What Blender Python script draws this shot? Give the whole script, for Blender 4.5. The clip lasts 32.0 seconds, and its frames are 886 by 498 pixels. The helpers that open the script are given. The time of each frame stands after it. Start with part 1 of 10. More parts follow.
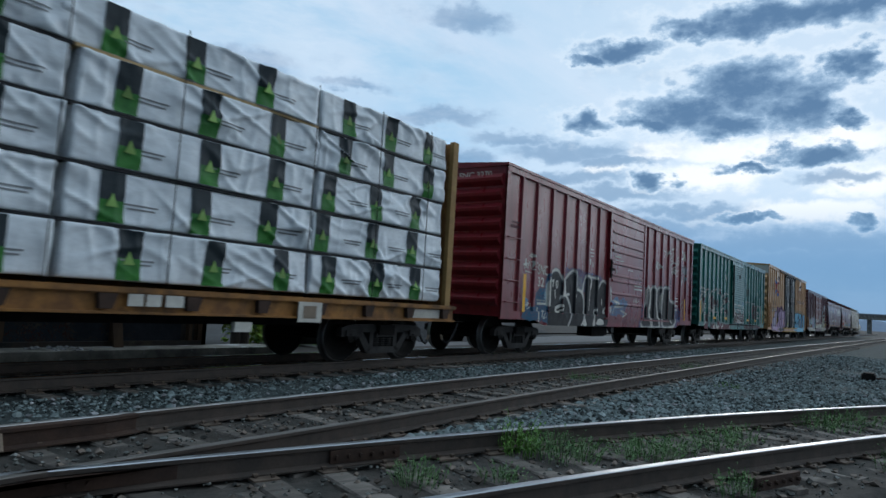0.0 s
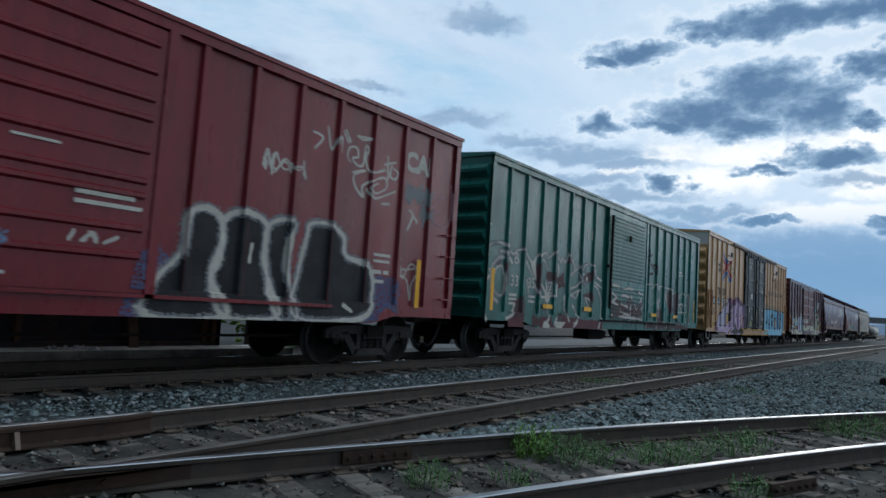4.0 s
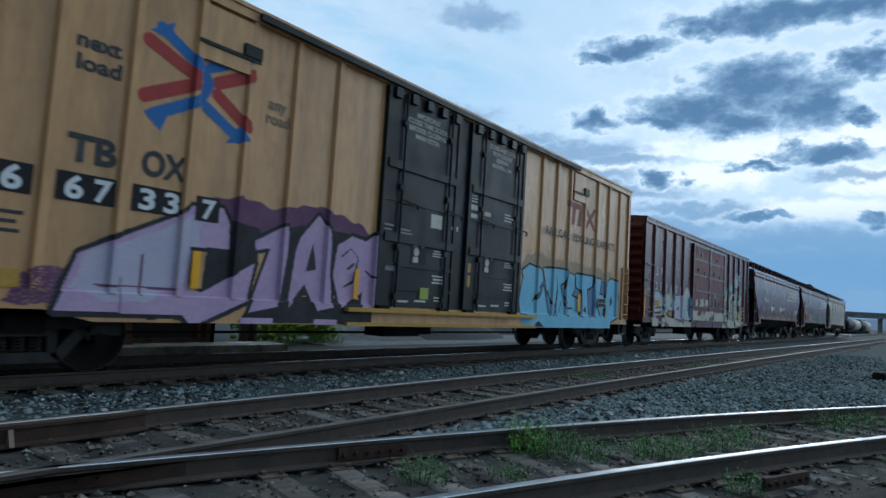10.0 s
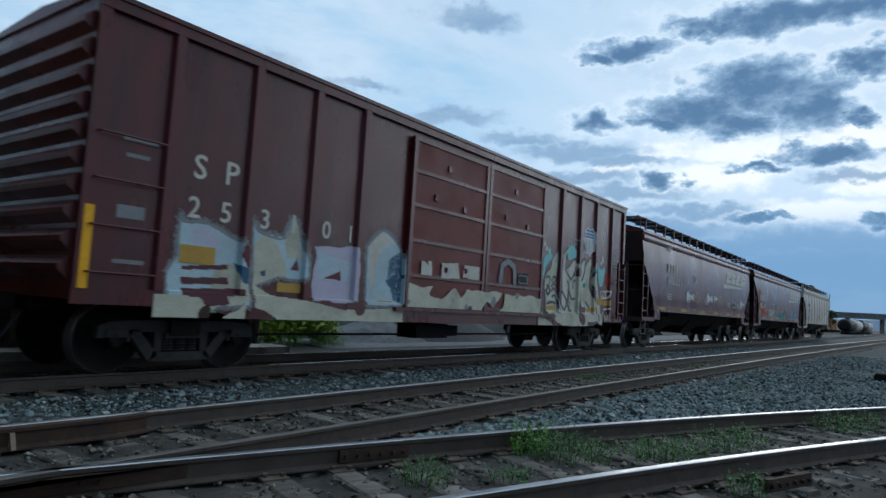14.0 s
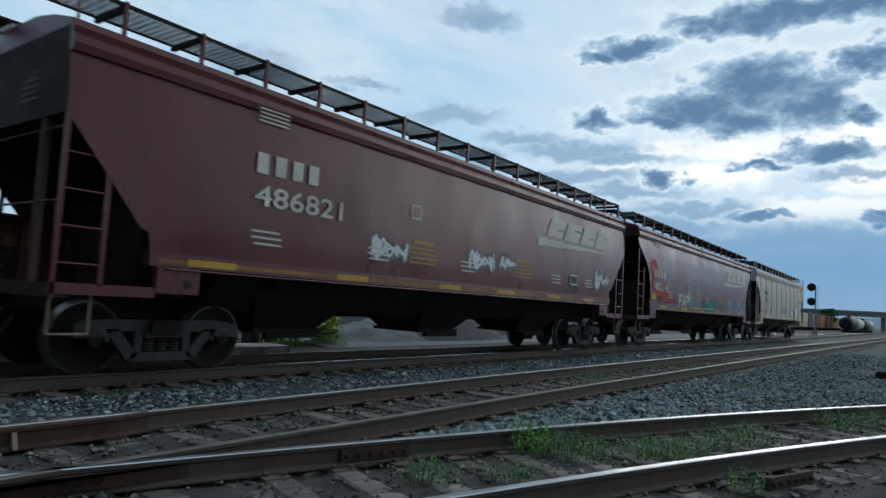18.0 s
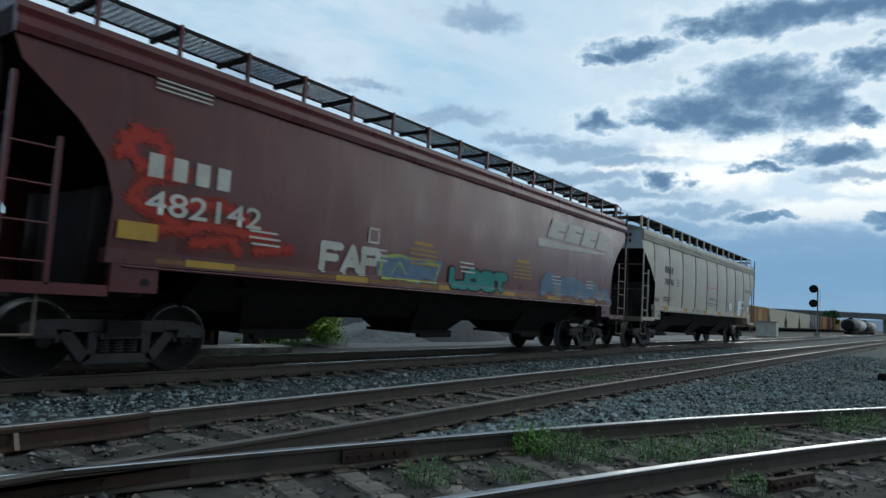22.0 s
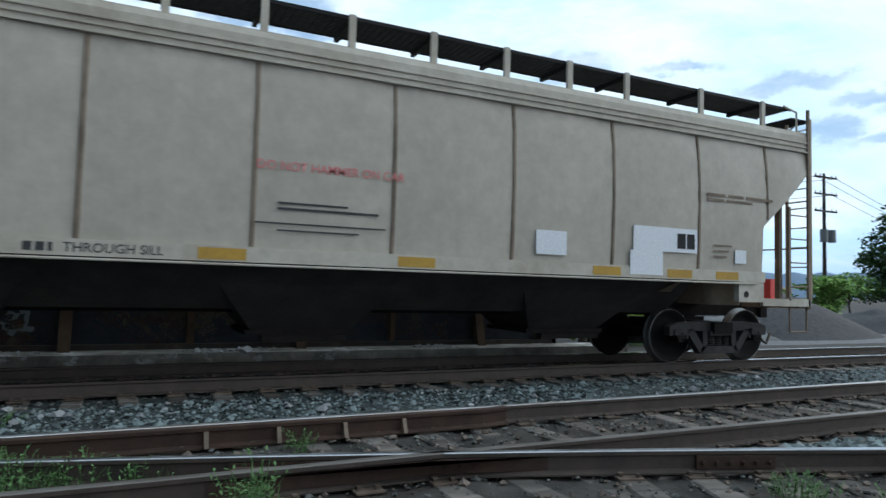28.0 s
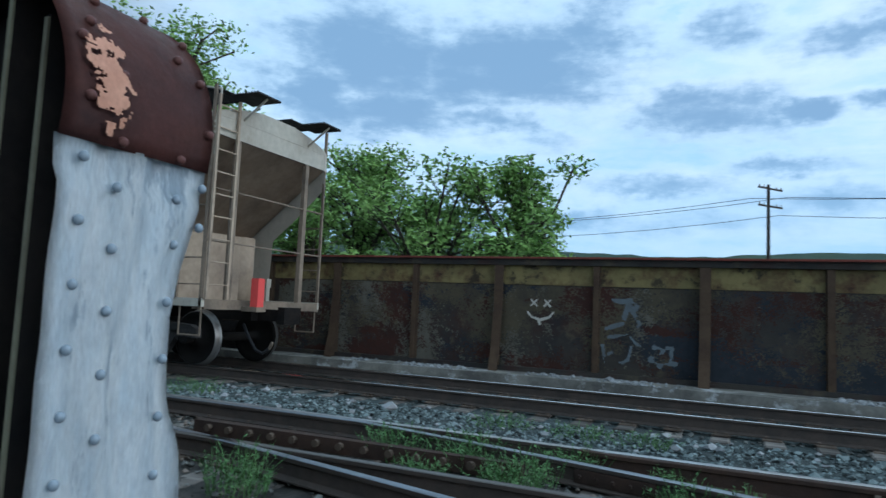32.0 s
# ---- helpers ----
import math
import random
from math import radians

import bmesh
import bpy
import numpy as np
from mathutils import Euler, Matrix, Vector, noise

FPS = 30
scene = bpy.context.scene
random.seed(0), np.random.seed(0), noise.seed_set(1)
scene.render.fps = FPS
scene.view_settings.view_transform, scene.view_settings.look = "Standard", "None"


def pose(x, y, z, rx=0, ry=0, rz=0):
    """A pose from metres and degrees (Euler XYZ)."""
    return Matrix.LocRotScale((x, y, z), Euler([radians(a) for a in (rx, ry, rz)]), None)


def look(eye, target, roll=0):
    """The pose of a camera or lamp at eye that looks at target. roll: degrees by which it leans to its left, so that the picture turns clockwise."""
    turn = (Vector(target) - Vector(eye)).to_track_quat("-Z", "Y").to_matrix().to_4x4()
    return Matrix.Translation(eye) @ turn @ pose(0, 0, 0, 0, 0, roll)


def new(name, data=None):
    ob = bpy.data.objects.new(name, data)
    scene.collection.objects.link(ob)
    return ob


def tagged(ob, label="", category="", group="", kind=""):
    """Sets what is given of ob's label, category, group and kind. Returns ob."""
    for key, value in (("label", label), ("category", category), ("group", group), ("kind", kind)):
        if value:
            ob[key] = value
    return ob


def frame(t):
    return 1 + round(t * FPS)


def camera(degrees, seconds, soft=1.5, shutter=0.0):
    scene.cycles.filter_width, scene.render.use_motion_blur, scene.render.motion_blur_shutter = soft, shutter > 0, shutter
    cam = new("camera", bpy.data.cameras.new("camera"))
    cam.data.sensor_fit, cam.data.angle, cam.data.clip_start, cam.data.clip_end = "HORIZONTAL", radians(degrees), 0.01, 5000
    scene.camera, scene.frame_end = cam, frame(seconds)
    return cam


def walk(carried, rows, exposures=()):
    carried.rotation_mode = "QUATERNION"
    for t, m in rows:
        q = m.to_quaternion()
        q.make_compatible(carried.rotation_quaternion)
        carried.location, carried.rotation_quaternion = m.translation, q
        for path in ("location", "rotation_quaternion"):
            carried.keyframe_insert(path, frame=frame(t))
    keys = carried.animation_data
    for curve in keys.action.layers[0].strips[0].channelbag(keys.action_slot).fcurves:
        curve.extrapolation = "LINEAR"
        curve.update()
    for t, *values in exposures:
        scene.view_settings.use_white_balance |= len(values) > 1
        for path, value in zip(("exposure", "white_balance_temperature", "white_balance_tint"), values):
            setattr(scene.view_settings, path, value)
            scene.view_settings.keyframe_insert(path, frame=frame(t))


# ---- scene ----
cam = camera(67.95, 32.0, soft=1.5, shutter=0.3)
# seconds, x, y, z, pitch, roll, yaw
PATH = [
    (0, 0, 0, 1.149, 4.83, -3.46, -54.73), (0.5, 0, 0, 1.149, 4.81, -3.43, -54.61), (1, 0, 0, 1.149, 4.84, -3.44, -54.57),
    (1.5, 0, 0, 1.149, 4.88, -3.43, -54.51), (2, 0, 0, 1.149, 4.93, -3.5, -54.45), (2.5, 0, 0, 1.149, 4.85, -3.58, -53.99),
    (4.5, 0, 0, 1.149, 4.91, -3.7, -53.56), (5, 0, 0, 1.149, 4.84, -3.61, -53.47), (5.5, 0, 0, 1.149, 4.78, -3.75, -53.35),
    (6, 0, 0, 1.149, 4.76, -3.81, -53.3), (6.5, 0, 0, 1.149, 4.72, -3.75, -53.32), (7, 0, 0, 1.149, 4.7, -3.79, -53.3),
    (7.5, 0, 0, 1.149, 4.65, -3.79, -53.28), (8, 0, 0, 1.149, 4.62, -3.81, -53.3), (8.5, 0, 0, 1.149, 4.62, -3.82, -53.55),
    (9, 0, 0, 1.149, 4.66, -3.91, -53.67), (9.5, 0, 0, 1.149, 4.63, -3.65, -53.97), (10, 0, 0, 1.149, 4.63, -3.59, -54.07),
    (10.5, 0, 0, 1.149, 4.67, -3.43, -54.09), (11, 0, 0, 1.149, 4.74, -3.39, -54.12), (11.5, 0, 0, 1.149, 4.75, -3.42, -54.14),
    (12, 0, 0, 1.149, 4.84, -3.38, -54.13), (12.5, 0, 0, 1.149, 4.79, -3.5, -53.98), (13, 0, 0, 1.149, 4.78, -3.5, -53.98),
    (13.5, 0, 0, 1.149, 4.79, -3.47, -54.02), (14, 0, 0, 1.149, 4.78, -3.47, -53.96), (14.5, 0, 0, 1.149, 4.78, -3.52, -53.93),
    (16.5, 0, 0, 1.149, 4.74, -3.43, -53.93), (17, 0, 0, 1.149, 4.71, -3.46, -53.88), (17.5, 0, 0, 1.149, 4.7, -3.45, -53.89),
    (18, 0, 0, 1.149, 4.69, -3.34, -53.88), (18.5, 0, 0, 1.149, 4.63, -3.27, -53.85), (19, 0, 0, 1.149, 4.64, -3.26, -53.73),
    (19.5, 0, 0, 1.149, 4.61, -3.28, -53.76), (20, 0, 0, 1.149, 4.61, -3.34, -53.72), (20.5, 0, 0, 1.149, 4.68, -3.36, -53.71),
    (21, 0, 0, 1.149, 4.72, -3.46, -53.71), (21.5, 0, 0, 1.149, 4.74, -3.48, -53.83), (22, 0, 0, 1.149, 4.78, -3.43, -53.75),
    (22.5, 0, 0, 1.149, 4.8, -3.42, -53.68), (23, 0, 0, 1.149, 4.78, -3.46, -53.56), (23.5, 0, 0, 1.149, 4.76, -3.54, -53.42),
    (24, -0.007, -0.008, 1.144, 4.72, -3.68, -52.41), (24.5, -0.008, -0.004, 1.141, 4.66, -3.91, -50.9), (25, -0.017, -0.008, 1.146, 4.84, -3.95, -49.2),
    (25.5, -0.016, -0.004, 1.164, 4.95, -2.68, -45.17), (27.5, -0.1, 0.003, 1.171, 3.86, -1.14, -29.97), (28, -0.111, 0.01, 1.172, 3.35, -1.5, -25.81),
    (28.5, -0.141, 0.004, 1.168, 3.48, -1.58, -20.98), (29, -0.165, -0.007, 1.166, 4.13, -0.76, -16.68), (29.5, -0.2, -0.028, 1.167, 4.78, -3.34, -11.82),
    (30, -0.235, -0.021, 1.171, 5.18, -5.06, -5.84), (30.5, -0.276, 0.001, 1.175, 5.64, -4.8, 0.8), (31, -0.318, 0.017, 1.172, 6.05, -3.76, 8.88),
    (31.5, -0.336, 0.007, 1.165, 5.4, -3.2, 17.6), (32, -0.337, -0.017, 1.16, 5.04, -2.53, 24.41),
]
walk(cam, [(t, pose(x, y, z, 90 + p, r, w)) for t, x, y, z, p, r, w in PATH],
     exposures=[(0, 0.17, 6400, 8), (2.2, 0.15, 6420, 9), (6, 0.17, 6600, 9), (8.8, 0.18, 6350, 6), (10, 0.17, 5950, 4), (11.2, 0.17, 5900, 3), (13.0, 0.15, 6000, 4), (14.5, 0.15, 6350, 7), (17, 0.17, 6650, 6), (22, 0.15, 6650, 5), (25, 0.14, 6650, 6), (27.5, 0.76, 6850, 10), (28.3, 0.82, 6850, 10), (29.5, 0.70, 7100, 14), (30.5, 0.38, 6750, 10), (31.2, 0.26, 6250, 6), (32, 0.44, 5950, 4)])

# the train's way along its track, every two seconds
RUN = [0.0, 9.41, 18.82, 28.22, 37.63, 47.05, 56.50, 65.97, 75.42, 84.88, 94.35, 103.84, 113.40, 123.02, 132.65, 142.19, 151.58]

# ---- world, sun ----
SUN_AZ, SUN_EL = radians(12), radians(14)      # from +x towards +y
world = bpy.data.worlds.new("sky")
scene.world = world
world.use_nodes = True


def build_sky(nt):
    N, L = nt.nodes, nt.links
    N.clear()

    def node(kind, **kw):
        n = N.new(kind)
        for k, v in kw.items():
            if k in ("blend_type", "operation", "data_type", "noise_dimensions", "sky_type", "sun_disc",
                     "sun_elevation", "sun_rotation", "interpolation_type", "clamp"):
                if k == "blend_type":
                    n.blend_type = v
                elif k == "operation":
                    n.operation = v
                elif k == "data_type":
                    n.data_type = v
                elif k == "sky_type":
                    n.sky_type = v
                elif k == "sun_disc":
                    n.sun_disc = v
                elif k == "sun_elevation":
                    n.sun_elevation = v
                elif k == "sun_rotation":
                    n.sun_rotation = v
                elif k == "interpolation_type":
                    n.interpolation_type = v
            else:
                n.inputs[k].default_value = v
        return n

    def m(op, a, b=0.0, c=0.0):
        n = N.new("ShaderNodeMath")
        n.operation = op
        for i, v in enumerate((a, b, c)):
            if isinstance(v, (int, float)):
                n.inputs[i].default_value = v
            else:
                L.new(v, n.inputs[i])
        return n.outputs[0]

    def ramp(v, a, b):
        n = N.new("ShaderNodeMapRange")
        n.interpolation_type = "SMOOTHSTEP"
        n.inputs["From Min"].default_value, n.inputs["From Max"].default_value = a, b
        L.new(v, n.inputs["Value"])
        return n.outputs["Result"]

    def mix(f, a, b):
        n = N.new("ShaderNodeMixRGB")
        for s, v in ((n.inputs[0], f), (n.inputs[1], a), (n.inputs[2], b)):
            if isinstance(v, tuple):
                s.default_value = (*v, 1)
            elif isinstance(v, (int, float)):
                s.default_value = v
            else:
                L.new(v, s)
        return n.outputs[0]

    co = N.new("ShaderNodeTexCoord").outputs["Generated"]
    sep = N.new("ShaderNodeSeparateXYZ")
    L.new(co, sep.inputs[0])
    x, y, z = sep.outputs
    zz = m("MAXIMUM", z, 0.0)
    # clouds on a flat layer overhead: direction divided by height
    den = m("ADD", zz, 0.16)
    px, py = m("DIVIDE", x, den), m("DIVIDE", y, den)
    comb = N.new("ShaderNodeCombineXYZ")
    L.new(px, comb.inputs[0]), L.new(py, comb.inputs[1])

    def noise_tex(scale, detail, rough, off=(0, 0, 0), stretch=(1, 1, 1), dist=0.0):
        mp = N.new("ShaderNodeMapping")
        mp.inputs["Location"].default_value, mp.inputs["Scale"].default_value = off, stretch
        L.new(comb.outputs[0], mp.inputs["Vector"])
        n = N.new("ShaderNodeTexNoise")
        n.inputs["Scale"].default_value, n.inputs["Detail"].default_value = scale, detail
        n.inputs["Roughness"].default_value, n.inputs["Distortion"].default_value = rough, dist
        L.new(mp.outputs[0], n.inputs["Vector"])
        return n.outputs["Fac"]

    sky = node("ShaderNodeTexSky", sky_type="NISHITA", sun_disc=False, sun_elevation=radians(16), sun_rotation=math.pi / 2 - SUN_AZ)
    sky.dust_density, sky.ozone_density = 0.0, 3.0
    base = mix(ramp(z, 0.04, 0.36), (0.33, 0.53, 0.78), (0.37, 0.57, 0.76))
    high = noise_tex(1.1, 6, 0.62, (3, 1, 0), (1, 1.6, 1), 0.6)          # thin high veil
    veil = mix(ramp(high, 0.34, 0.74), base, (0.54, 0.66, 0.81))
    # brightness round the hidden sun
    sx, sy, sz = math.cos(SUN_EL) * math.cos(SUN_AZ), math.cos(SUN_EL) * math.sin(SUN_AZ), math.sin(SUN_EL)
    dot = m("ADD", m("ADD", m("MULTIPLY", x, sx), m("MULTIPLY", y, sy)), m("MULTIPLY", z, sz))
    glow = ramp(dot, 0.91, 0.995)
    veil = mix(m("MULTIPLY", glow, 0.7), veil, (0.64, 0.74, 0.86))

    # the air's turbulence: bends every cloud's outline
    def stir(scale, detail, off):
        mp = N.new("ShaderNodeMapping")
        mp.inputs["Location"].default_value, mp.inputs["Scale"].default_value = off, (1, 1, 1.7)
        L.new(co, mp.inputs["Vector"])
        n = N.new("ShaderNodeTexNoise")
        n.inputs["Scale"].default_value, n.inputs["Detail"].default_value, n.inputs["Roughness"].default_value = scale, detail, 0.58
        L.new(mp.outputs[0], n.inputs["Vector"])
        sp = N.new("ShaderNodeSeparateColor")
        L.new(n.outputs["Color"], sp.inputs[0])
        return sp.outputs

    big, small = stir(9, 3, (2, 5, 1)), stir(32, 6, (4, 1, 7))

    def bent(v, k, a, b):
        return m("ADD", m("ADD", v, m("MULTIPLY", m("SUBTRACT", big[k], 0.5), a)), m("MULTIPLY", m("SUBTRACT", small[k], 0.5), b))

    wx, wy, wz = bent(x, 0, 0.085, 0.075), bent(y, 1, 0.085, 0.075), bent(z, 2, 0.036, 0.036)

    def blob(az, el, wide, tall):
        """A cloud of its own at that bearing (degrees from +x towards +y) and height."""
        bx, by = math.cos(radians(az)), math.sin(radians(az))
        across = m("SUBTRACT", m("MULTIPLY", wy, bx), m("MULTIPLY", wx, by))
        up = m("SUBTRACT", wz, math.sin(radians(el)))
        a, u = m("DIVIDE", across, wide * 1.08), m("DIVIDE", up, tall * 1.12)
        r = m("ADD", m("MULTIPLY", a, a), m("MULTIPLY", u, u))
        front = m("GREATER_THAN", m("ADD", m("MULTIPLY", x, bx), m("MULTIPLY", y, by)), 0.2)
        return m("MULTIPLY", m("POWER", 2.718, m("MULTIPLY", r, -0.69)), front)

    def bank(rows):
        f = blob(*rows[0])
        for row in rows[1:]:
            f = m("MAXIMUM", f, blob(*row))
        return f

    def round_noise(scale, detail, rough, flat, off):
        mp = N.new("ShaderNodeMapping")
        mp.inputs["Location"].default_value, mp.inputs["Scale"].default_value = off, (1, 1, flat)
        L.new(co, mp.inputs["Vector"])
        n = N.new("ShaderNodeTexNoise")
        n.inputs["Scale"].default_value, n.inputs["Detail"].default_value, n.inputs["Roughness"].default_value = scale, detail, rough
        L.new(mp.outputs[0], n.inputs["Vector"])
        return n.outputs["Fac"]

    ragged = m("SUBTRACT", round_noise(30, 8, 0.62, 1.6, (2, 5, 1)), 0.5)
    streaky = m("SUBTRACT", round_noise(7, 9, 0.62, 3.6, (1, 3, 4)), 0.5)
    # bright breaks round the hidden sun
    breaks = bank([(13.2, 11.5, 0.07, 0.014), (6.4, 8.7, 0.085, 0.013), (4.6, 14.2, 0.06, 0.018), (11.5, 13.4, 0.08, 0.014), (21.5, 12.0, 0.03, 0.006), (2.5, 11.0, 0.05, 0.02), (17.5, 13.6, 0.03, 0.012)])
    veil = mix(m("MULTIPLY", ramp(m("ADD", breaks, m("MULTIPLY", ragged, 0.5)), 0.15, 0.85), 0.9), veil, (0.95, 0.96, 0.97))
    # dark heaps down the line
    heaps = bank([(10.5, 18.5, 0.062, 0.034), (15.1, 16.7, 0.075, 0.022), (6.9, 16.9, 0.046, 0.034), (12.5, 15.5, 0.062, 0.016), (18.2, 16.2, 0.032, 0.010), (23.3, 16.1, 0.037, 0.013), (20.3, 21.8, 0.063, 0.012),
                  (23.6, 21.2, 0.028, 0.007), (8.6, 23.2, 0.112, 0.018), (4.7, 23.5, 0.063, 0.016), (14.5, 23.1, 0.045, 0.012), (3.1, 19.2, 0.026, 0.018), (5.7, 13.2, 0.058, 0.012), (10.4, 12.1, 0.035, 0.007),
                  (17.6, 11.2, 0.024, 0.011), (3.9, 15.6, 0.02, 0.009), (11.1, 8.3, 0.042, 0.006), (3.0, 7.8, 0.022, 0.007)])
    bands = bank([(36.0, 16.1, 0.063, 0.011), (29.6, 14.5, 0.05, 0.010), (25.2, 13.6, 0.092, 0.013), (21.3, 12.7, 0.058, 0.008), (26.0, 11.3, 0.11, 0.010), (3.9, 11.3, 0.051, 0.008), (19.9, 10.1, 0.082, 0.010), (15.4, 9.0, 0.075, 0.009),
                  (21.1, 7.5, 0.13, 0.016), (16.6, 5.7, 0.146, 0.018), (8.3, 6.3, 0.152, 0.016), (4.6, 4.3, 0.146, 0.03), (12.3, 3.1, 0.157, 0.026), (44.4, 18.0, 0.06, 0.008), (34.2, 24.4, 0.05, 0.014)])
    # grey masses beyond the bridge
    masses = bank([(122.6, 20.9, 0.098, 0.057), (109.5, 20.6, 0.124, 0.051), (101.7, 23.4, 0.056, 0.036), (92.8, 16.6, 0.063, 0.027), (85.6, 16.0, 0.03, 0.012), (82.8, 20.8, 0.045, 0.026), (120.4, 16.2, 0.126, 0.022), (97.2, 10.8, 0.139, 0.013),
                   (104.1, 7.8, 0.22, 0.016), (87.4, 11.8, 0.068, 0.010), (126.4, 17.3, 0.041, 0.049), (90.7, 23.1, 0.045, 0.022), (110.3, 16.4, 0.05, 0.014), (77.5, 22.1, 0.05, 0.028), (79.3, 16.4, 0.036, 0.010), (79.6, 9.6, 0.178, 0.017),
                   (67.5, 10.7, 0.03, 0.008), (73.6, 8.9, 0.047, 0.011), (67.5, 8.8, 0.066, 0.009)])
    wisps = bank([(54.0, 18.5, 0.058, 0.020), (61.2, 10.0, 0.038, 0.009), (53.1, 11.4, 0.02, 0.005), (74.4, 10.1, 0.046, 0.015), (56.7, 8.2, 0.114, 0.010), (51.8, 8.2, 0.043, 0.010), (65.7, 20.8, 0.03, 0.006), (37.0, 16.1, 0.06, 0.012), (33.0, 12.4, 0.04, 0.016)])
    heap = noise_tex(1.5, 8, 0.56, (0.4, 2.2, 0), (1, 1, 1), 0.25)
    beyond = m("MULTIPLY", ramp(heap, 0.52, 0.66), ramp(m("MULTIPLY", y, -1.0), -0.05, 0.25))     # the same sky behind
    s_at = m("ADD", m("MAXIMUM", m("MAXIMUM", bands, wisps), m("MULTIPLY", beyond, 0.7)), m("MULTIPLY", streaky, 0.9))
    col = mix(m("MULTIPLY", ramp(s_at, 0.22, 0.80), 0.78), veil, mix(ramp(s_at, 0.3, 1.0), (0.30, 0.44, 0.62), (0.17, 0.29, 0.46)))
    fair = m("MULTIPLY", ramp(y, 0.35, 0.75), ramp(m("ADD", masses, m("MULTIPLY", streaky, 2.2)), -0.25, 0.25))
    col = mix(m("MULTIPLY", fair, 0.34), col, (0.74, 0.81, 0.90))
    soft = m("SUBTRACT", round_noise(5, 5, 0.5, 1.5, (7, 2, 3)), 0.5)
    broad = bank([(117.0, 19.5, 0.26, 0.085), (91.0, 15.5, 0.13, 0.045)])
    g_at = m("ADD", m("ADD", m("ADD", m("MULTIPLY", masses, 0.95), m("MULTIPLY", broad, 0.38)), m("MULTIPLY", soft, 1.1)), m("ADD", m("MULTIPLY", streaky, 2.0), m("MULTIPLY", ragged, 0.7)))
    col = mix(m("MULTIPLY", ramp(g_at, 0.0, 1.0), 0.88), col, mix(ramp(g_at, 0.35, 1.25), (0.34, 0.48, 0.65), (0.16, 0.28, 0.45)))
    d_at = m("ADD", heaps, m("ADD", m("MULTIPLY", ragged, 0.9), m("MULTIPLY", streaky, 0.5)))
    rim = m("MULTIPLY", m("SUBTRACT", ramp(d_at, 0.10, 0.38), ramp(d_at, 0.38, 0.55)), m("MULTIPLY", glow, 0.32))
    col = mix(rim, col, (0.95, 0.98, 1.0))
    col = mix(ramp(d_at, 0.30, 0.66), col, mix(ramp(d_at, 0.40, 1.0), (0.33, 0.47, 0.64), (0.095, 0.18, 0.315)))
    # unseen sky behind the camera, brightened to light the car sides
    col = mix(m("MULTIPLY", ramp(m("MULTIPLY", y, -1.0), 0.0, 0.45), 0.75), col, mix(ramp(x, 0.48, 0.96), mix(ramp(z, 0.06, 0.36), (0.58, 0.66, 0.75), (0.27, 0.33, 0.39)), (2.9, 3.1, 3.3)))
    # thin bright overcast overhead
    col = mix(m("MULTIPLY", ramp(z, 0.45, 0.85), 0.75), col, (0.80, 0.98, 1.14))
    # added dark sky towards -x, beyond the view, to dim the car ends
    left = m("MULTIPLY", ramp(m("MULTIPLY", x, -1.0), 0.15, 0.55), ramp(m("MULTIPLY", y, -1.0), -0.40, 0.0))
    col = mix(m("MULTIPLY", m("MAXIMUM", left, ramp(m("MULTIPLY", x, -1.0), 0.64, 0.84)), 0.95), col, (0.05, 0.08, 0.12))
    # haze at the horizon, dark ground below
    col = mix(m("MULTIPLY", ramp(z, 0.10, 0.01), 0.75), col, (0.15, 0.32, 0.58))
    col = mix(m("MULTIPLY", m("MULTIPLY", ramp(z, 0.30, 0.06), ramp(y, 0.60, 0.90)), 0.45), col, (0.27, 0.45, 0.66))
    col = mix(m("MULTIPLY", m("MULTIPLY", ramp(z, 0.185, 0.07), ramp(x, 0.80, 0.94)), 0.82), col, (0.115, 0.265, 0.50))
    bg1, bg2, add = N.new("ShaderNodeBackground"), N.new("ShaderNodeBackground"), N.new("ShaderNodeAddShader")
    out = N.new("ShaderNodeOutputWorld")
    L.new(sky.outputs[0], bg1.inputs[0])
    bg1.inputs[1].default_value = 0.008
    L.new(col, bg2.inputs[0])
    bg2.inputs[1].default_value = 0.95
    L.new(bg1.outputs[0], add.inputs[0]), L.new(bg2.outputs[0], add.inputs[1])
    L.new(add.outputs[0], out.inputs[0])


build_sky(world.node_tree)
sun_data = bpy.data.lights.new("sun", "SUN")
sun_data.energy, sun_data.angle, sun_data.color = 0.5, radians(20), (1.0, 0.95, 0.88)
sun = new("sun", sun_data)
sun.matrix_world = look((math.cos(SUN_EL) * math.cos(SUN_AZ) * 50, math.cos(SUN_EL) * math.sin(SUN_AZ) * 50, math.sin(SUN_EL) * 50), (0, 0, 0))


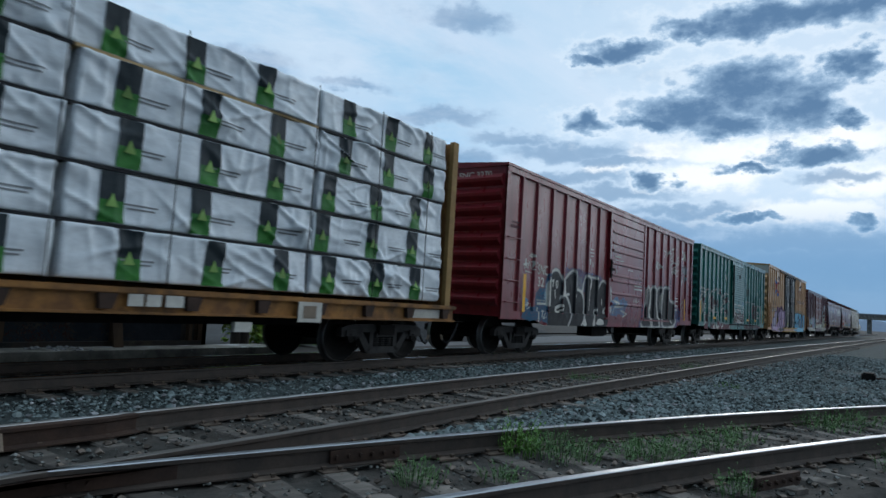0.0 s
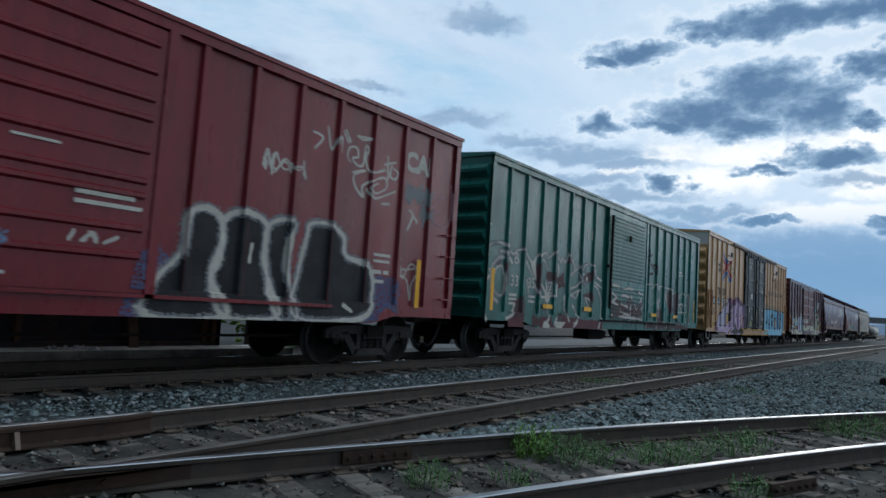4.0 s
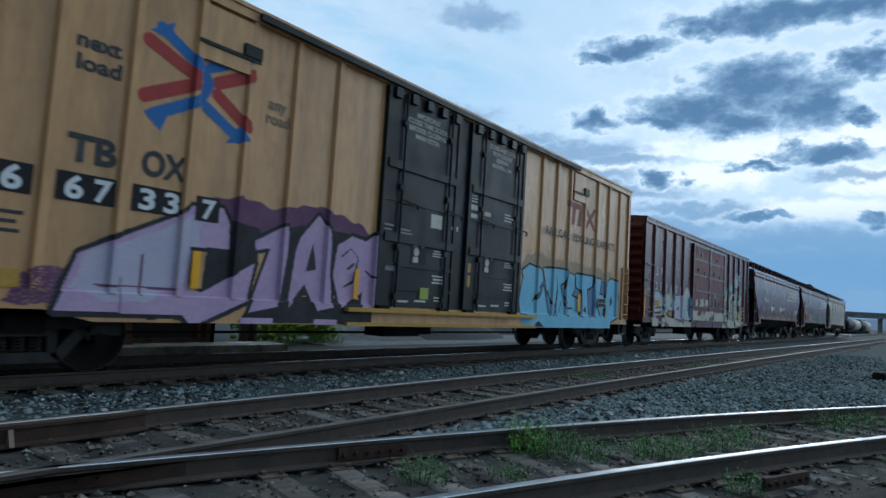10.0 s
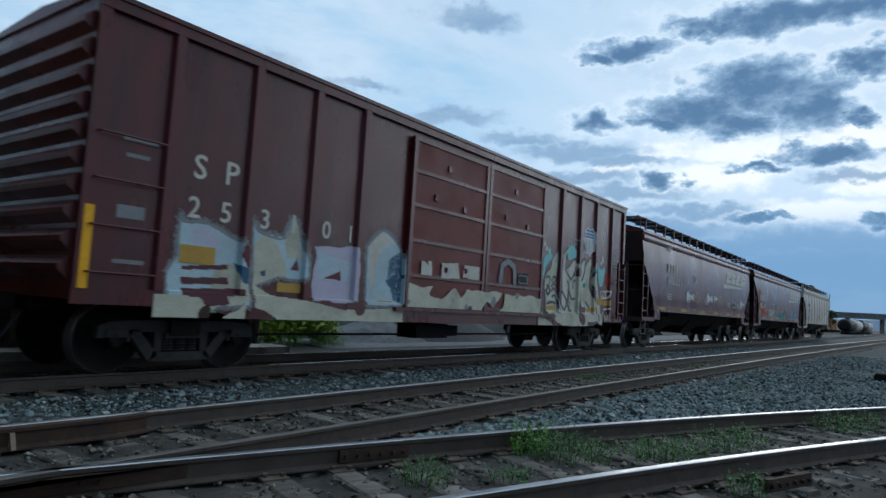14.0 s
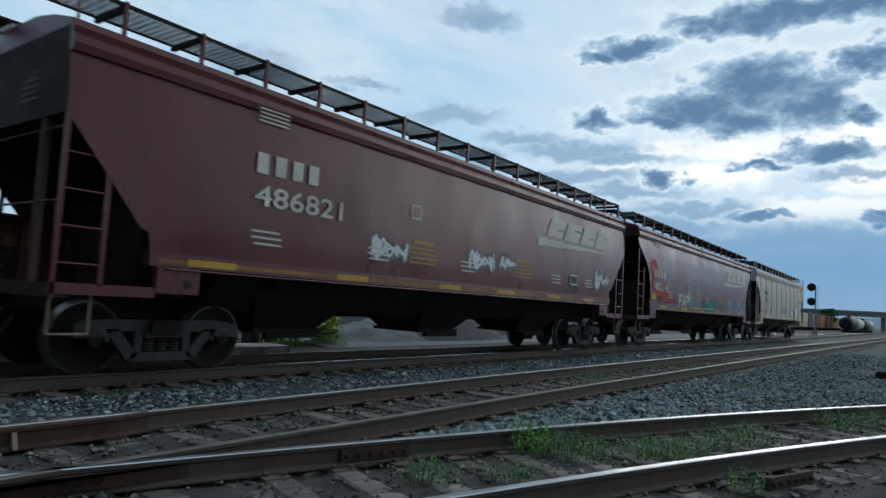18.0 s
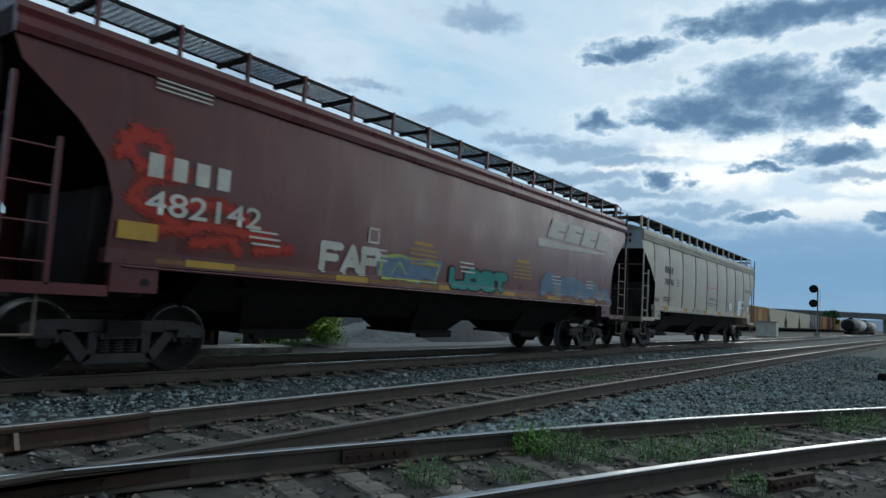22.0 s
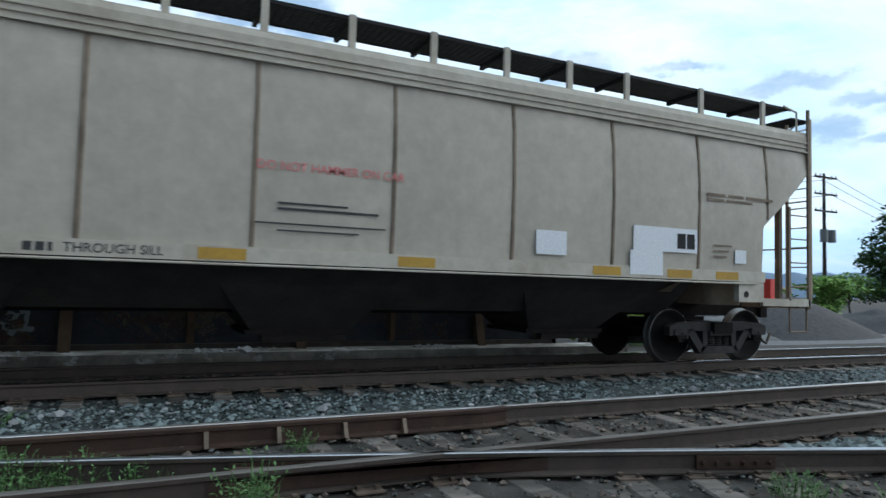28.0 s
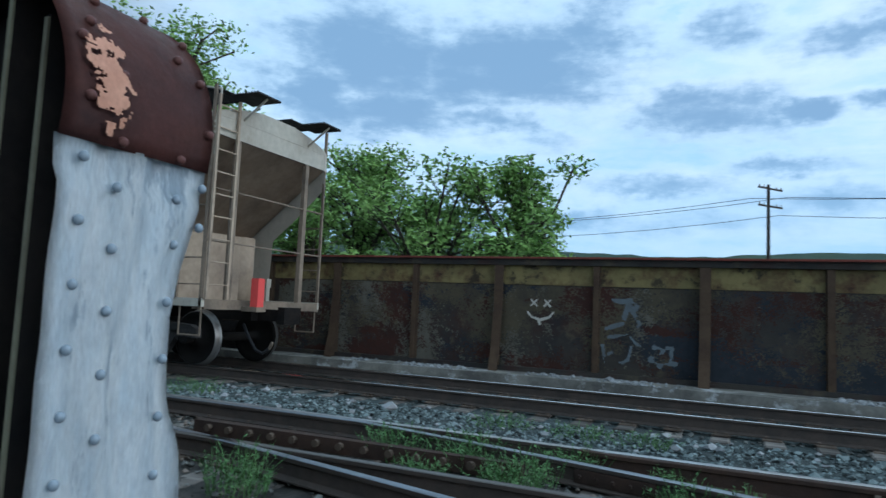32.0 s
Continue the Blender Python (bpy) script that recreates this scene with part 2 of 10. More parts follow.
# ---- materials ----
def material(name, colour, rough=0.7, metal=0.0, second=None, scale=3.0, amount=0.5, bump=0.0, bump_scale=40.0, stretch=(1, 1, 1), vary=0.0,
             stain=None, stain_scale=0.6, stain_amount=0.0, spot=None, spot_scale=2.0, spot_amount=0.0, emit=0.0, gloss=0.2, streak=None, streak_amount=0.0, pale=None, pale_amount=0.0):
    """A worn surface: a base colour mottled with a second one, larger stains, fine relief, and a change from piece to piece."""
    mat = bpy.data.materials.new(name)
    mat.use_nodes = True
    nt = mat.node_tree
    N, L = nt.nodes, nt.links
    bsdf = N["Principled BSDF"]
    co = N.new("ShaderNodeTexCoord")
    mp = N.new("ShaderNodeMapping")
    mp.inputs["Scale"].default_value = stretch
    L.new(co.outputs["Object"], mp.inputs["Vector"])

    def noise_of(sc, detail, rough_):
        n = N.new("ShaderNodeTexNoise")
        n.inputs["Scale"].default_value, n.inputs["Detail"].default_value, n.inputs["Roughness"].default_value = sc, detail, rough_
        L.new(mp.outputs[0], n.inputs["Vector"])
        return n.outputs["Fac"]

    def blend(kind, f, a, b):
        n = N.new("ShaderNodeMixRGB")
        n.blend_type = kind
        for s, v in ((n.inputs[0], f), (n.inputs[1], a), (n.inputs[2], b)):
            if isinstance(v, tuple):
                s.default_value = (*v[:3], 1)
            elif isinstance(v, (int, float)):
                s.default_value = v
            else:
                L.new(v, s)
        return n.outputs[0]

    def span(v, a, b, lo=0.0, hi=1.0):
        n = N.new("ShaderNodeMapRange")
        n.inputs["From Min"].default_value, n.inputs["From Max"].default_value = a, b
        n.inputs["To Min"].default_value, n.inputs["To Max"].default_value = lo, hi
        L.new(v, n.inputs["Value"])
        return n.outputs["Result"]

    col = tuple(colour)
    if second:
        col = blend("MIX", span(noise_of(scale, 7, 0.62), 0.38, 0.66, 0, amount), col, tuple(second))
    if stain:
        col = blend("MIX", span(noise_of(stain_scale, 8, 0.66), 0.48, 0.70, 0, stain_amount), col, tuple(stain))
    # runs of dirt and bleached streaks down an upright side
    for tint, much, sc, lo in ((streak, streak_amount, 3.2, 0.50), (streak, streak_amount * 0.8, 11.0, 0.54), (pale, pale_amount, 2.2, 0.52)):
        if tint:
            m2 = N.new("ShaderNodeMapping")
            m2.inputs["Scale"].default_value, m2.inputs["Location"].default_value = (1, 1, 0.10), (sc, 0, 0)
            L.new(co.outputs["Object"], m2.inputs["Vector"])
            n2 = N.new("ShaderNodeTexNoise")
            n2.inputs["Scale"].default_value, n2.inputs["Detail"].default_value, n2.inputs["Roughness"].default_value = sc, 6, 0.62
            L.new(m2.outputs[0], n2.inputs["Vector"])
            col = blend("MIX", span(n2.outputs["Fac"], lo, lo + 0.22, 0, much), col, tuple(tint))
    if spot:
        col = blend("MIX", span(noise_of(spot_scale, 9, 0.7), 0.55, 0.62, 0, spot_amount), col, tuple(spot))
    col = blend("MULTIPLY", 1.0, col, blend("MIX", span(noise_of(scale * 9, 4, 0.6), 0.25, 0.75), (0.86, 0.86, 0.86), (1.08, 1.08, 1.08)))
    if vary:
        rnd = N.new("ShaderNodeObjectInfo").outputs["Random"]
        isl = N.new("ShaderNodeNewGeometry").outputs["Random Per Island"]
        ad = N.new("ShaderNodeMath")
        ad.operation = "ADD"
        L.new(rnd, ad.inputs[0]), L.new(isl, ad.inputs[1])
        fr = N.new("ShaderNodeMath")
        fr.operation = "FRACT"
        L.new(ad.outputs[0], fr.inputs[0])
        k = span(fr.outputs[0], 0, 1, 1 - vary, 1 + vary)
        cb = N.new("ShaderNodeCombineXYZ")
        for i in range(3):
            L.new(k, cb.inputs[i])
        col = blend("MULTIPLY", 1.0, col, cb.outputs[0])
    if isinstance(col, tuple):
        bsdf.inputs["Base Color"].default_value = (*col, 1)
    else:
        L.new(col, bsdf.inputs["Base Color"])
    L.new(span(noise_of(scale * 2.3, 5, 0.6), 0.3, 0.7, max(0.02, rough - 0.1), min(1, rough + 0.1)), bsdf.inputs["Roughness"])
    bsdf.inputs["Metallic"].default_value = metal
    bsdf.inputs["Specular IOR Level"].default_value = gloss
    if bump:
        b = N.new("ShaderNodeBump")
        b.inputs["Strength"].default_value, b.inputs["Distance"].default_value = bump, 0.02
        L.new(noise_of(bump_scale, 6, 0.65), b.inputs["Height"])
        L.new(b.outputs[0], bsdf.inputs["Normal"])
    if emit:
        bsdf.inputs["Emission Color"].default_value = (*colour, 1)
        bsdf.inputs["Emission Strength"].default_value = emit
    return mat


RUST = (0.10, 0.055, 0.035)
M = {
    "oxide_faded": material("oxide_faded", (0.116, 0.019, 0.019), 0.32, gloss=0.40, second=(0.079, 0.018, 0.017), scale=0.7, amount=0.7, streak=(0.044, 0.012, 0.012), streak_amount=0.5, pale=(0.197, 0.073, 0.061), pale_amount=0.55, stretch=(1, 1, 0.4)),
    "ground": material("ground", (0.040, 0.041, 0.041), 0.95, second=(0.045, 0.04, 0.036), scale=1.2, amount=0.9, bump=0.6, bump_scale=18, stain=(0.07, 0.075, 0.08), stain_scale=0.25, stain_amount=0.6),
    "stone": material("stone", (0.150, 0.186, 0.188), 0.9, second=(0.085, 0.102, 0.100), scale=7, amount=0.7, vary=0.95),
    "tie": material("tie", (0.080, 0.071, 0.064), 0.9, second=(0.27, 0.242, 0.215), scale=6, amount=0.7, stretch=(0.25, 1, 1), bump=0.5, bump_scale=30, vary=0.35),
    "rail_rust": material("rail_rust", (0.062, 0.052, 0.046), 0.72, second=(0.105, 0.078, 0.064), scale=5, amount=0.6, bump=0.2, bump_scale=60),
    "rail_top": material("rail_top", (0.37, 0.39, 0.42), 0.38, 1.0, second=(0.20, 0.20, 0.21), scale=6, amount=0.5, stretch=(0.1, 1, 1)),
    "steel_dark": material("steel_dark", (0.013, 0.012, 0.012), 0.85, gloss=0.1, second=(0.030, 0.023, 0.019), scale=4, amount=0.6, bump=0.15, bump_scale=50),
    "girder": material("girder", (0.085, 0.072, 0.048), 0.8, second=(0.035, 0.030, 0.026), scale=1.6, amount=0.9, stain=(0.095, 0.045, 0.028), stain_scale=0.9, stain_amount=0.8, bump=0.25, bump_scale=35),
    "red": material("red", (0.225, 0.018, 0.027), 0.32, gloss=0.40, streak=(0.090, 0.013, 0.017), streak_amount=0.55, second=(0.157, 0.014, 0.019), scale=1.0, amount=0.6, stain=(0.090, 0.019, 0.019), stain_scale=0.5, stain_amount=0.5, stretch=(1, 1, 0.4), spot=(0.131, 0.014, 0.019), spot_scale=1.3, spot_amount=0.3),
    "green": material("green", (0.008, 0.160, 0.127), 0.32, gloss=0.40, streak=(0.006, 0.054, 0.048), streak_amount=0.55, second=(0.006, 0.086, 0.073), scale=1.0, amount=0.6, stain=(0.013, 0.052, 0.043), stain_scale=0.5, stain_amount=0.5, stretch=(1, 1, 0.4), spot=(0.006, 0.067, 0.059), spot_scale=1.3, spot_amount=0.3),
    "yellow": material("yellow", (0.64, 0.36, 0.16), 0.34, gloss=0.36, streak=(0.250, 0.147, 0.071), streak_amount=0.5, second=(0.50, 0.275, 0.12), scale=0.9, amount=0.6, stain=(0.323, 0.195, 0.100), stain_scale=0.6, stain_amount=0.5, stretch=(1, 1, 0.4), spot=(0.324, 0.176, 0.077), spot_scale=1.3, spot_amount=0.35),
    "maroon": material("maroon", (0.112, 0.014, 0.015), 0.32, gloss=0.40, streak=(0.030, 0.009, 0.009), streak_amount=0.65, second=(0.064, 0.011, 0.012), scale=0.9, amount=0.7, stain=(0.033, 0.014, 0.013), stain_scale=0.6, stain_amount=0.6, stretch=(1, 1, 0.4), spot=(0.038, 0.009, 0.009), spot_scale=1.3, spot_amount=0.35),
    "oxide": material("oxide", (0.125, 0.021, 0.022), 0.32, gloss=0.40, streak=(0.055, 0.013, 0.014), streak_amount=0.5, second=(0.090, 0.018, 0.018), scale=0.7, amount=0.6, stain=(0.055, 0.018, 0.018), stain_scale=0.5, stain_amount=0.5, stretch=(1, 1, 0.4), spot=(0.070, 0.016, 0.015), spot_scale=1.3, spot_amount=0.3),
    "cream": material("cream", (0.475, 0.434, 0.367), 0.48, gloss=0.24, streak=(0.356, 0.313, 0.254), streak_amount=0.18, second=(0.378, 0.340, 0.283), scale=0.6, amount=0.4, stain=(0.324, 0.283, 0.229), stain_scale=0.5, stain_amount=0.3),
}


# ---- building helpers ----
def mesh_ob(name, bm, mat, parent=None, label=""):
    me = bpy.data.meshes.new(name)
    bm.to_mesh(me)
    bm.free()
    for one in (mat if isinstance(mat, (list, tuple)) else [mat]):
        me.materials.append(M[one] if isinstance(one, str) else one)
    ob = new(name, me)
    if parent:
        ob.parent = parent
    if label:
        tagged(ob, label)
    return ob


def part(name, bm, mat, parent, label=""):
    """One mesh under a thing or under a part."""
    return mesh_ob(name, bm, mat, parent, label)


def box(bm, x0, x1, y0, y1, z0, z1, index=0):
    vs = [bm.verts.new((x, y, z)) for z in (z0, z1) for y in (y0, y1) for x in (x0, x1)]
    for f in ((0, 2, 3, 1), (4, 5, 7, 6), (0, 1, 5, 4), (2, 6, 7, 3), (0, 4, 6, 2), (1, 3, 7, 5)):
        bm.faces.new([vs[i] for i in f]).material_index = index
    return vs


def boxes(*dims):
    bm = bmesh.new()
    for d in dims:
        box(bm, *d)
    return bm


def prism(bm, outline, y0, y1, axis="y", index=0):
    """An outline in the plane across the axis, drawn out from y0 to y1."""
    def at(p, d):
        return {"y": (p[0], d, p[1]), "x": (d, p[0], p[1]), "z": (p[0], p[1], d)}[axis]
    a, b = [bm.verts.new(at(p, y0)) for p in outline], [bm.verts.new(at(p, y1)) for p in outline]
    n = len(outline)
    bm.faces.new(a).material_index = index
    bm.faces.new(b[::-1]).material_index = index
    for i in range(n):
        bm.faces.new((a[i], b[i], b[(i + 1) % n], a[(i + 1) % n])).material_index = index
    return a, b


def tube(bm, a, b, r, n=8):
    a, b = Vector(a), Vector(b)
    q = (b - a).to_track_quat("Z", "Y")
    rings = [[bm.verts.new(p + q @ Vector((r * math.cos(6.2832 * i / n), r * math.sin(6.2832 * i / n), 0))) for i in range(n)] for p in (a, b)]
    for i in range(n):
        bm.faces.new((rings[0][i], rings[0][(i + 1) % n], rings[1][(i + 1) % n], rings[1][i]))
    bm.faces.new(rings[0][::-1]), bm.faces.new(rings[1])


def thing(name, label, category, group="", kind="", at=None):
    ob = new(name)
    if at is not None:
        ob.matrix_world = at
    return tagged(ob, label, category, group, kind)


# ---- ground and tracks ----
Y_MAIN = 9.31
GAUGE = 1.505


def lane(x):
    """The far rail of the middle track."""
    return 5.80 - 0.0 * x if x < 10 else 5.80 - 0.0115 * (x - 10) - 0.00008 * (x - 10) ** 2


def curve_a(x):
    """The inner rail of the near, curving track."""
    return 4.85 - 0.262 * x - 0.0079 * x * x


# ---- more materials ----
def extra(name, *a, **k):
    M[name] = material(name, *a, **k)


extra("gravel", (0.066, 0.084, 0.084), 0.95, second=(0.020, 0.027, 0.027), scale=14, amount=0.9, bump=1.0, bump_scale=22, stain=(0.075, 0.07, 0.066), stain_scale=0.5, stain_amount=0.5)
extra("dirt", (0.038, 0.038, 0.035), 0.95, second=(0.118, 0.103, 0.092), scale=3, amount=0.7, bump=0.8, bump_scale=25, stain=(0.035, 0.03, 0.026), stain_scale=0.8, stain_amount=0.7)
extra("pale_gravel", (0.16, 0.165, 0.17), 0.95, second=(0.09, 0.092, 0.095), scale=5, amount=0.8, bump=0.6, bump_scale=20)
extra("concrete", (0.30, 0.285, 0.25), 0.9, second=(0.10, 0.095, 0.088), scale=2, amount=0.9, bump=0.6, bump_scale=14, spot=(0.55, 0.56, 0.56), spot_scale=1.6, spot_amount=0.9)
extra("pile", (0.062, 0.064, 0.068), 0.95, second=(0.034, 0.036, 0.039), scale=6, amount=0.8, bump=1.0, bump_scale=12)
extra("stone_dark", (0.135, 0.140, 0.132), 0.9, second=(0.055, 0.055, 0.050), scale=7, amount=0.7, vary=0.75)
extra("stone_pale", (0.31, 0.32, 0.33), 0.85, second=(0.22, 0.22, 0.22), scale=7, amount=0.6, vary=0.3)
extra("rust", (0.066, 0.040, 0.030), 0.85, second=(0.036, 0.026, 0.022), scale=5, amount=0.8, bump=0.3, bump_scale=50)
extra("white", (0.72, 0.73, 0.74), 0.6, second=(0.60, 0.61, 0.62), scale=2, amount=0.5)
extra("off_white", (0.62, 0.60, 0.54), 0.6, second=(0.48, 0.45, 0.40), scale=1.5, amount=0.7, stain=(0.33, 0.28, 0.23), stain_scale=0.9, stain_amount=0.5)
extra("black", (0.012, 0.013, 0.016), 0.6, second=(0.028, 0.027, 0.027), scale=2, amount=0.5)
extra("reflector", (0.85, 0.42, 0.02), 0.4, second=(0.70, 0.34, 0.02), scale=5, amount=0.3)
extra("amber", (0.50, 0.30, 0.06), 0.6, second=(0.38, 0.22, 0.06), scale=3, amount=0.6)
extra("charcoal", (0.008, 0.015, 0.018), 0.45, gloss=0.22, second=(0.005, 0.009, 0.011), scale=1.2, amount=0.6, stain=(0.018, 0.025, 0.027), stain_scale=0.7, stain_amount=0.5, streak=(0.020, 0.024, 0.025), streak_amount=0.25)
extra("lavender", (0.50, 0.36, 0.52), 0.65, second=(0.40, 0.27, 0.43), scale=1.5, amount=0.6)
extra("purple", (0.13, 0.055, 0.12), 0.7, second=(0.20, 0.11, 0.16), scale=2, amount=0.6)
extra("sky_blue", (0.20, 0.50, 0.68), 0.6, second=(0.30, 0.56, 0.70), scale=0.8, amount=0.7)
extra("blue", (0.04, 0.16, 0.42), 0.6, second=(0.05, 0.12, 0.30), scale=2, amount=0.5)
extra("haze_blue", (0.09, 0.12, 0.24), 0.7, second=(0.15, 0.14, 0.22), scale=2, amount=0.6)
extra("spray_blue", (0.16, 0.28, 0.42), 0.7, second=(0.12, 0.20, 0.34), scale=3, amount=0.6)
extra("teal", (0.03, 0.22, 0.20), 0.6, second=(0.04, 0.30, 0.26), scale=2, amount=0.5)
extra("aqua", (0.25, 0.60, 0.60), 0.6, second=(0.18, 0.48, 0.48), scale=4, amount=0.6)
extra("pale_blue", (0.40, 0.55, 0.62), 0.6, second=(0.50, 0.58, 0.60), scale=3, amount=0.8, stain=(0.30, 0.34, 0.36), stain_scale=1.5, stain_amount=0.6)
extra("deep_blue", (0.035, 0.11, 0.19), 0.65, second=(0.07, 0.10, 0.16), scale=2, amount=0.7)
extra("lilac", (0.46, 0.42, 0.55), 0.6, second=(0.52, 0.50, 0.56), scale=4, amount=0.7)
extra("bone", (0.56, 0.54, 0.44), 0.6, second=(0.44, 0.44, 0.34), scale=2.5, amount=0.9, stain=(0.27, 0.25, 0.20), stain_scale=1.6, stain_amount=0.7)
extra("soot", (0.020, 0.021, 0.024), 0.6, second=(0.042, 0.044, 0.048), scale=2.5, amount=0.8)
extra("wine", (0.13, 0.040, 0.050), 0.65, second=(0.075, 0.045, 0.05), scale=2, amount=0.6)
extra("spray_red", (0.42, 0.045, 0.03), 0.6, second=(0.35, 0.04, 0.03), scale=2, amount=0.5)
extra("pink", (0.70, 0.20, 0.20), 0.6, second=(0.60, 0.30, 0.28), scale=8, amount=0.7)
extra("lime", (0.35, 0.42, 0.10), 0.6)
extra("ink", (0.045, 0.047, 0.05), 0.6, second=(0.08, 0.08, 0.08), scale=6, amount=0.5)
extra("grey_paint", (0.24, 0.25, 0.26), 0.6, second=(0.18, 0.18, 0.19), scale=1.5, amount=0.6)
extra("wood_deck", (0.36, 0.17, 0.05), 0.7, second=(0.13, 0.065, 0.035), scale=3, amount=0.8, stain=(0.045, 0.032, 0.024), stain_scale=1.4, stain_amount=0.9)
extra("lumber", (0.48, 0.34, 0.18), 0.7, second=(0.40, 0.27, 0.14), scale=5, amount=0.5, stretch=(0.2, 1, 3))
extra("wrap", (0.74, 0.78, 0.81), 0.32, gloss=0.4, second=(0.56, 0.61, 0.66), scale=1.4, amount=0.5, bump=0.12, bump_scale=1.2, stretch=(0.6, 1, 1.4))
extra("wrap_green", (0.05, 0.21, 0.04), 0.45, second=(0.025, 0.09, 0.035), scale=3, amount=0.6, bump=0.6, bump_scale=3)
extra("wrap_black", (0.022, 0.032, 0.038), 0.45, second=(0.035, 0.045, 0.05), scale=3, amount=0.6, bump=0.6, bump_scale=3)
extra("fresh_leaf", (0.13, 0.29, 0.05), 0.6, second=(0.09, 0.20, 0.04), scale=3, amount=0.7, vary=0.3)
extra("leaf", (0.26, 0.42, 0.12), 0.6, second=(0.14, 0.26, 0.07), scale=0.5, amount=0.8, vary=0.45)
extra("leaf_dark", (0.035, 0.085, 0.026), 0.65, second=(0.02, 0.055, 0.02), scale=0.5, amount=0.8, vary=0.4)
extra("leaf_bright", (0.28, 0.38, 0.06), 0.6, second=(0.16, 0.27, 0.04), scale=0.7, amount=0.8, vary=0.35)
extra("weed_leaf", (0.085, 0.185, 0.065), 0.65, second=(0.125, 0.220, 0.085), scale=4, amount=0.8, vary=0.4)
extra("bark", (0.055, 0.045, 0.036), 0.9, second=(0.09, 0.08, 0.065), scale=6, amount=0.6, bump=0.5, bump_scale=20)
extra("creosote", (0.045, 0.036, 0.03), 0.9, second=(0.075, 0.065, 0.055), scale=4, amount=0.6)
extra("hill", (0.045, 0.075, 0.045), 0.95, second=(0.03, 0.055, 0.04), scale=0.02, amount=0.8)
# distance haze is mixed into this blue base colour
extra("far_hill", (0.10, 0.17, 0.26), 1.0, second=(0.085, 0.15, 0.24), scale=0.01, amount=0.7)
extra("signal_black", (0.012, 0.012, 0.013), 0.5)
extra("signal_red", (0.80, 0.10, 0.09), 0.45, second=(0.70, 0.08, 0.08), scale=8, amount=0.4)
extra("grate", (0.012, 0.013, 0.014), 0.7, second=(0.026, 0.022, 0.020), scale=5, amount=0.5)
extra("wheel", (0.013, 0.012, 0.011), 0.8, 0.0, gloss=0.1, second=(0.016, 0.014, 0.013), scale=5, amount=0.7)
extra("wheel_rim", (0.24, 0.235, 0.23), 0.45, 0.9, second=(0.10, 0.095, 0.09), scale=4, amount=0.5)
extra("grimy", (0.26, 0.20, 0.15), 0.75, second=(0.18, 0.14, 0.11), scale=2, amount=0.8, stain=(0.09, 0.075, 0.06), stain_scale=1.0, stain_amount=0.7)
extra("pale_end", (0.56, 0.62, 0.66), 0.5, second=(0.44, 0.48, 0.50), scale=1.5, amount=0.6)
# bay dirt, near black; also painted shade on the cream car's -x end
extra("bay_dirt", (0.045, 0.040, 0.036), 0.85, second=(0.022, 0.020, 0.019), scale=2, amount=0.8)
# soot and the shade of the car ends, mixed into one dark red
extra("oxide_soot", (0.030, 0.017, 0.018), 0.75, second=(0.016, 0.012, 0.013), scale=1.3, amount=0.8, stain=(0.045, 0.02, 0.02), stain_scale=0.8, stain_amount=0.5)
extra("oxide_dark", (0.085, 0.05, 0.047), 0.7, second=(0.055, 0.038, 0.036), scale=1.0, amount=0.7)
extra("cream_trim", (0.52, 0.485, 0.415), 0.55, second=(0.46, 0.41, 0.34), scale=0.9, amount=0.7, stain=(0.30, 0.24, 0.18), stain_scale=0.8, stain_amount=0.6)
extra("patch_white", (0.74, 0.76, 0.80), 0.45)
extra("blue_grey", (0.12, 0.20, 0.30), 0.65, second=(0.17, 0.24, 0.30), scale=2.5, amount=0.7)
extra("maroon_door", (0.17, 0.040, 0.034), 0.55, gloss=0.22, second=(0.12, 0.032, 0.029), scale=0.9, amount=0.7, stain=(0.08, 0.04, 0.035), stain_scale=0.7, stain_amount=0.6)
extra("roof_red", (0.33, 0.12, 0.11), 0.7)
extra("patina", (0.15, 0.060, 0.052), 0.5, second=(0.085, 0.042, 0.04), scale=5, amount=0.9, stain=(0.20, 0.085, 0.06), stain_scale=3.0, stain_amount=0.5, bump=0.15, bump_scale=60)
extra("salmon", (0.62, 0.32, 0.22), 0.7, second=(0.40, 0.18, 0.12), scale=9, amount=0.7)
extra("bare_white", (0.88, 0.91, 0.93), 0.5, second=(0.70, 0.78, 0.84), scale=5, amount=0.9, stretch=(1, 3.0, 0.7), bump=0.7, bump_scale=6, stain=(0.50, 0.58, 0.65), stain_scale=6.0, stain_amount=0.6, spot=(0.34, 0.42, 0.50), spot_scale=4, spot_amount=0.75)


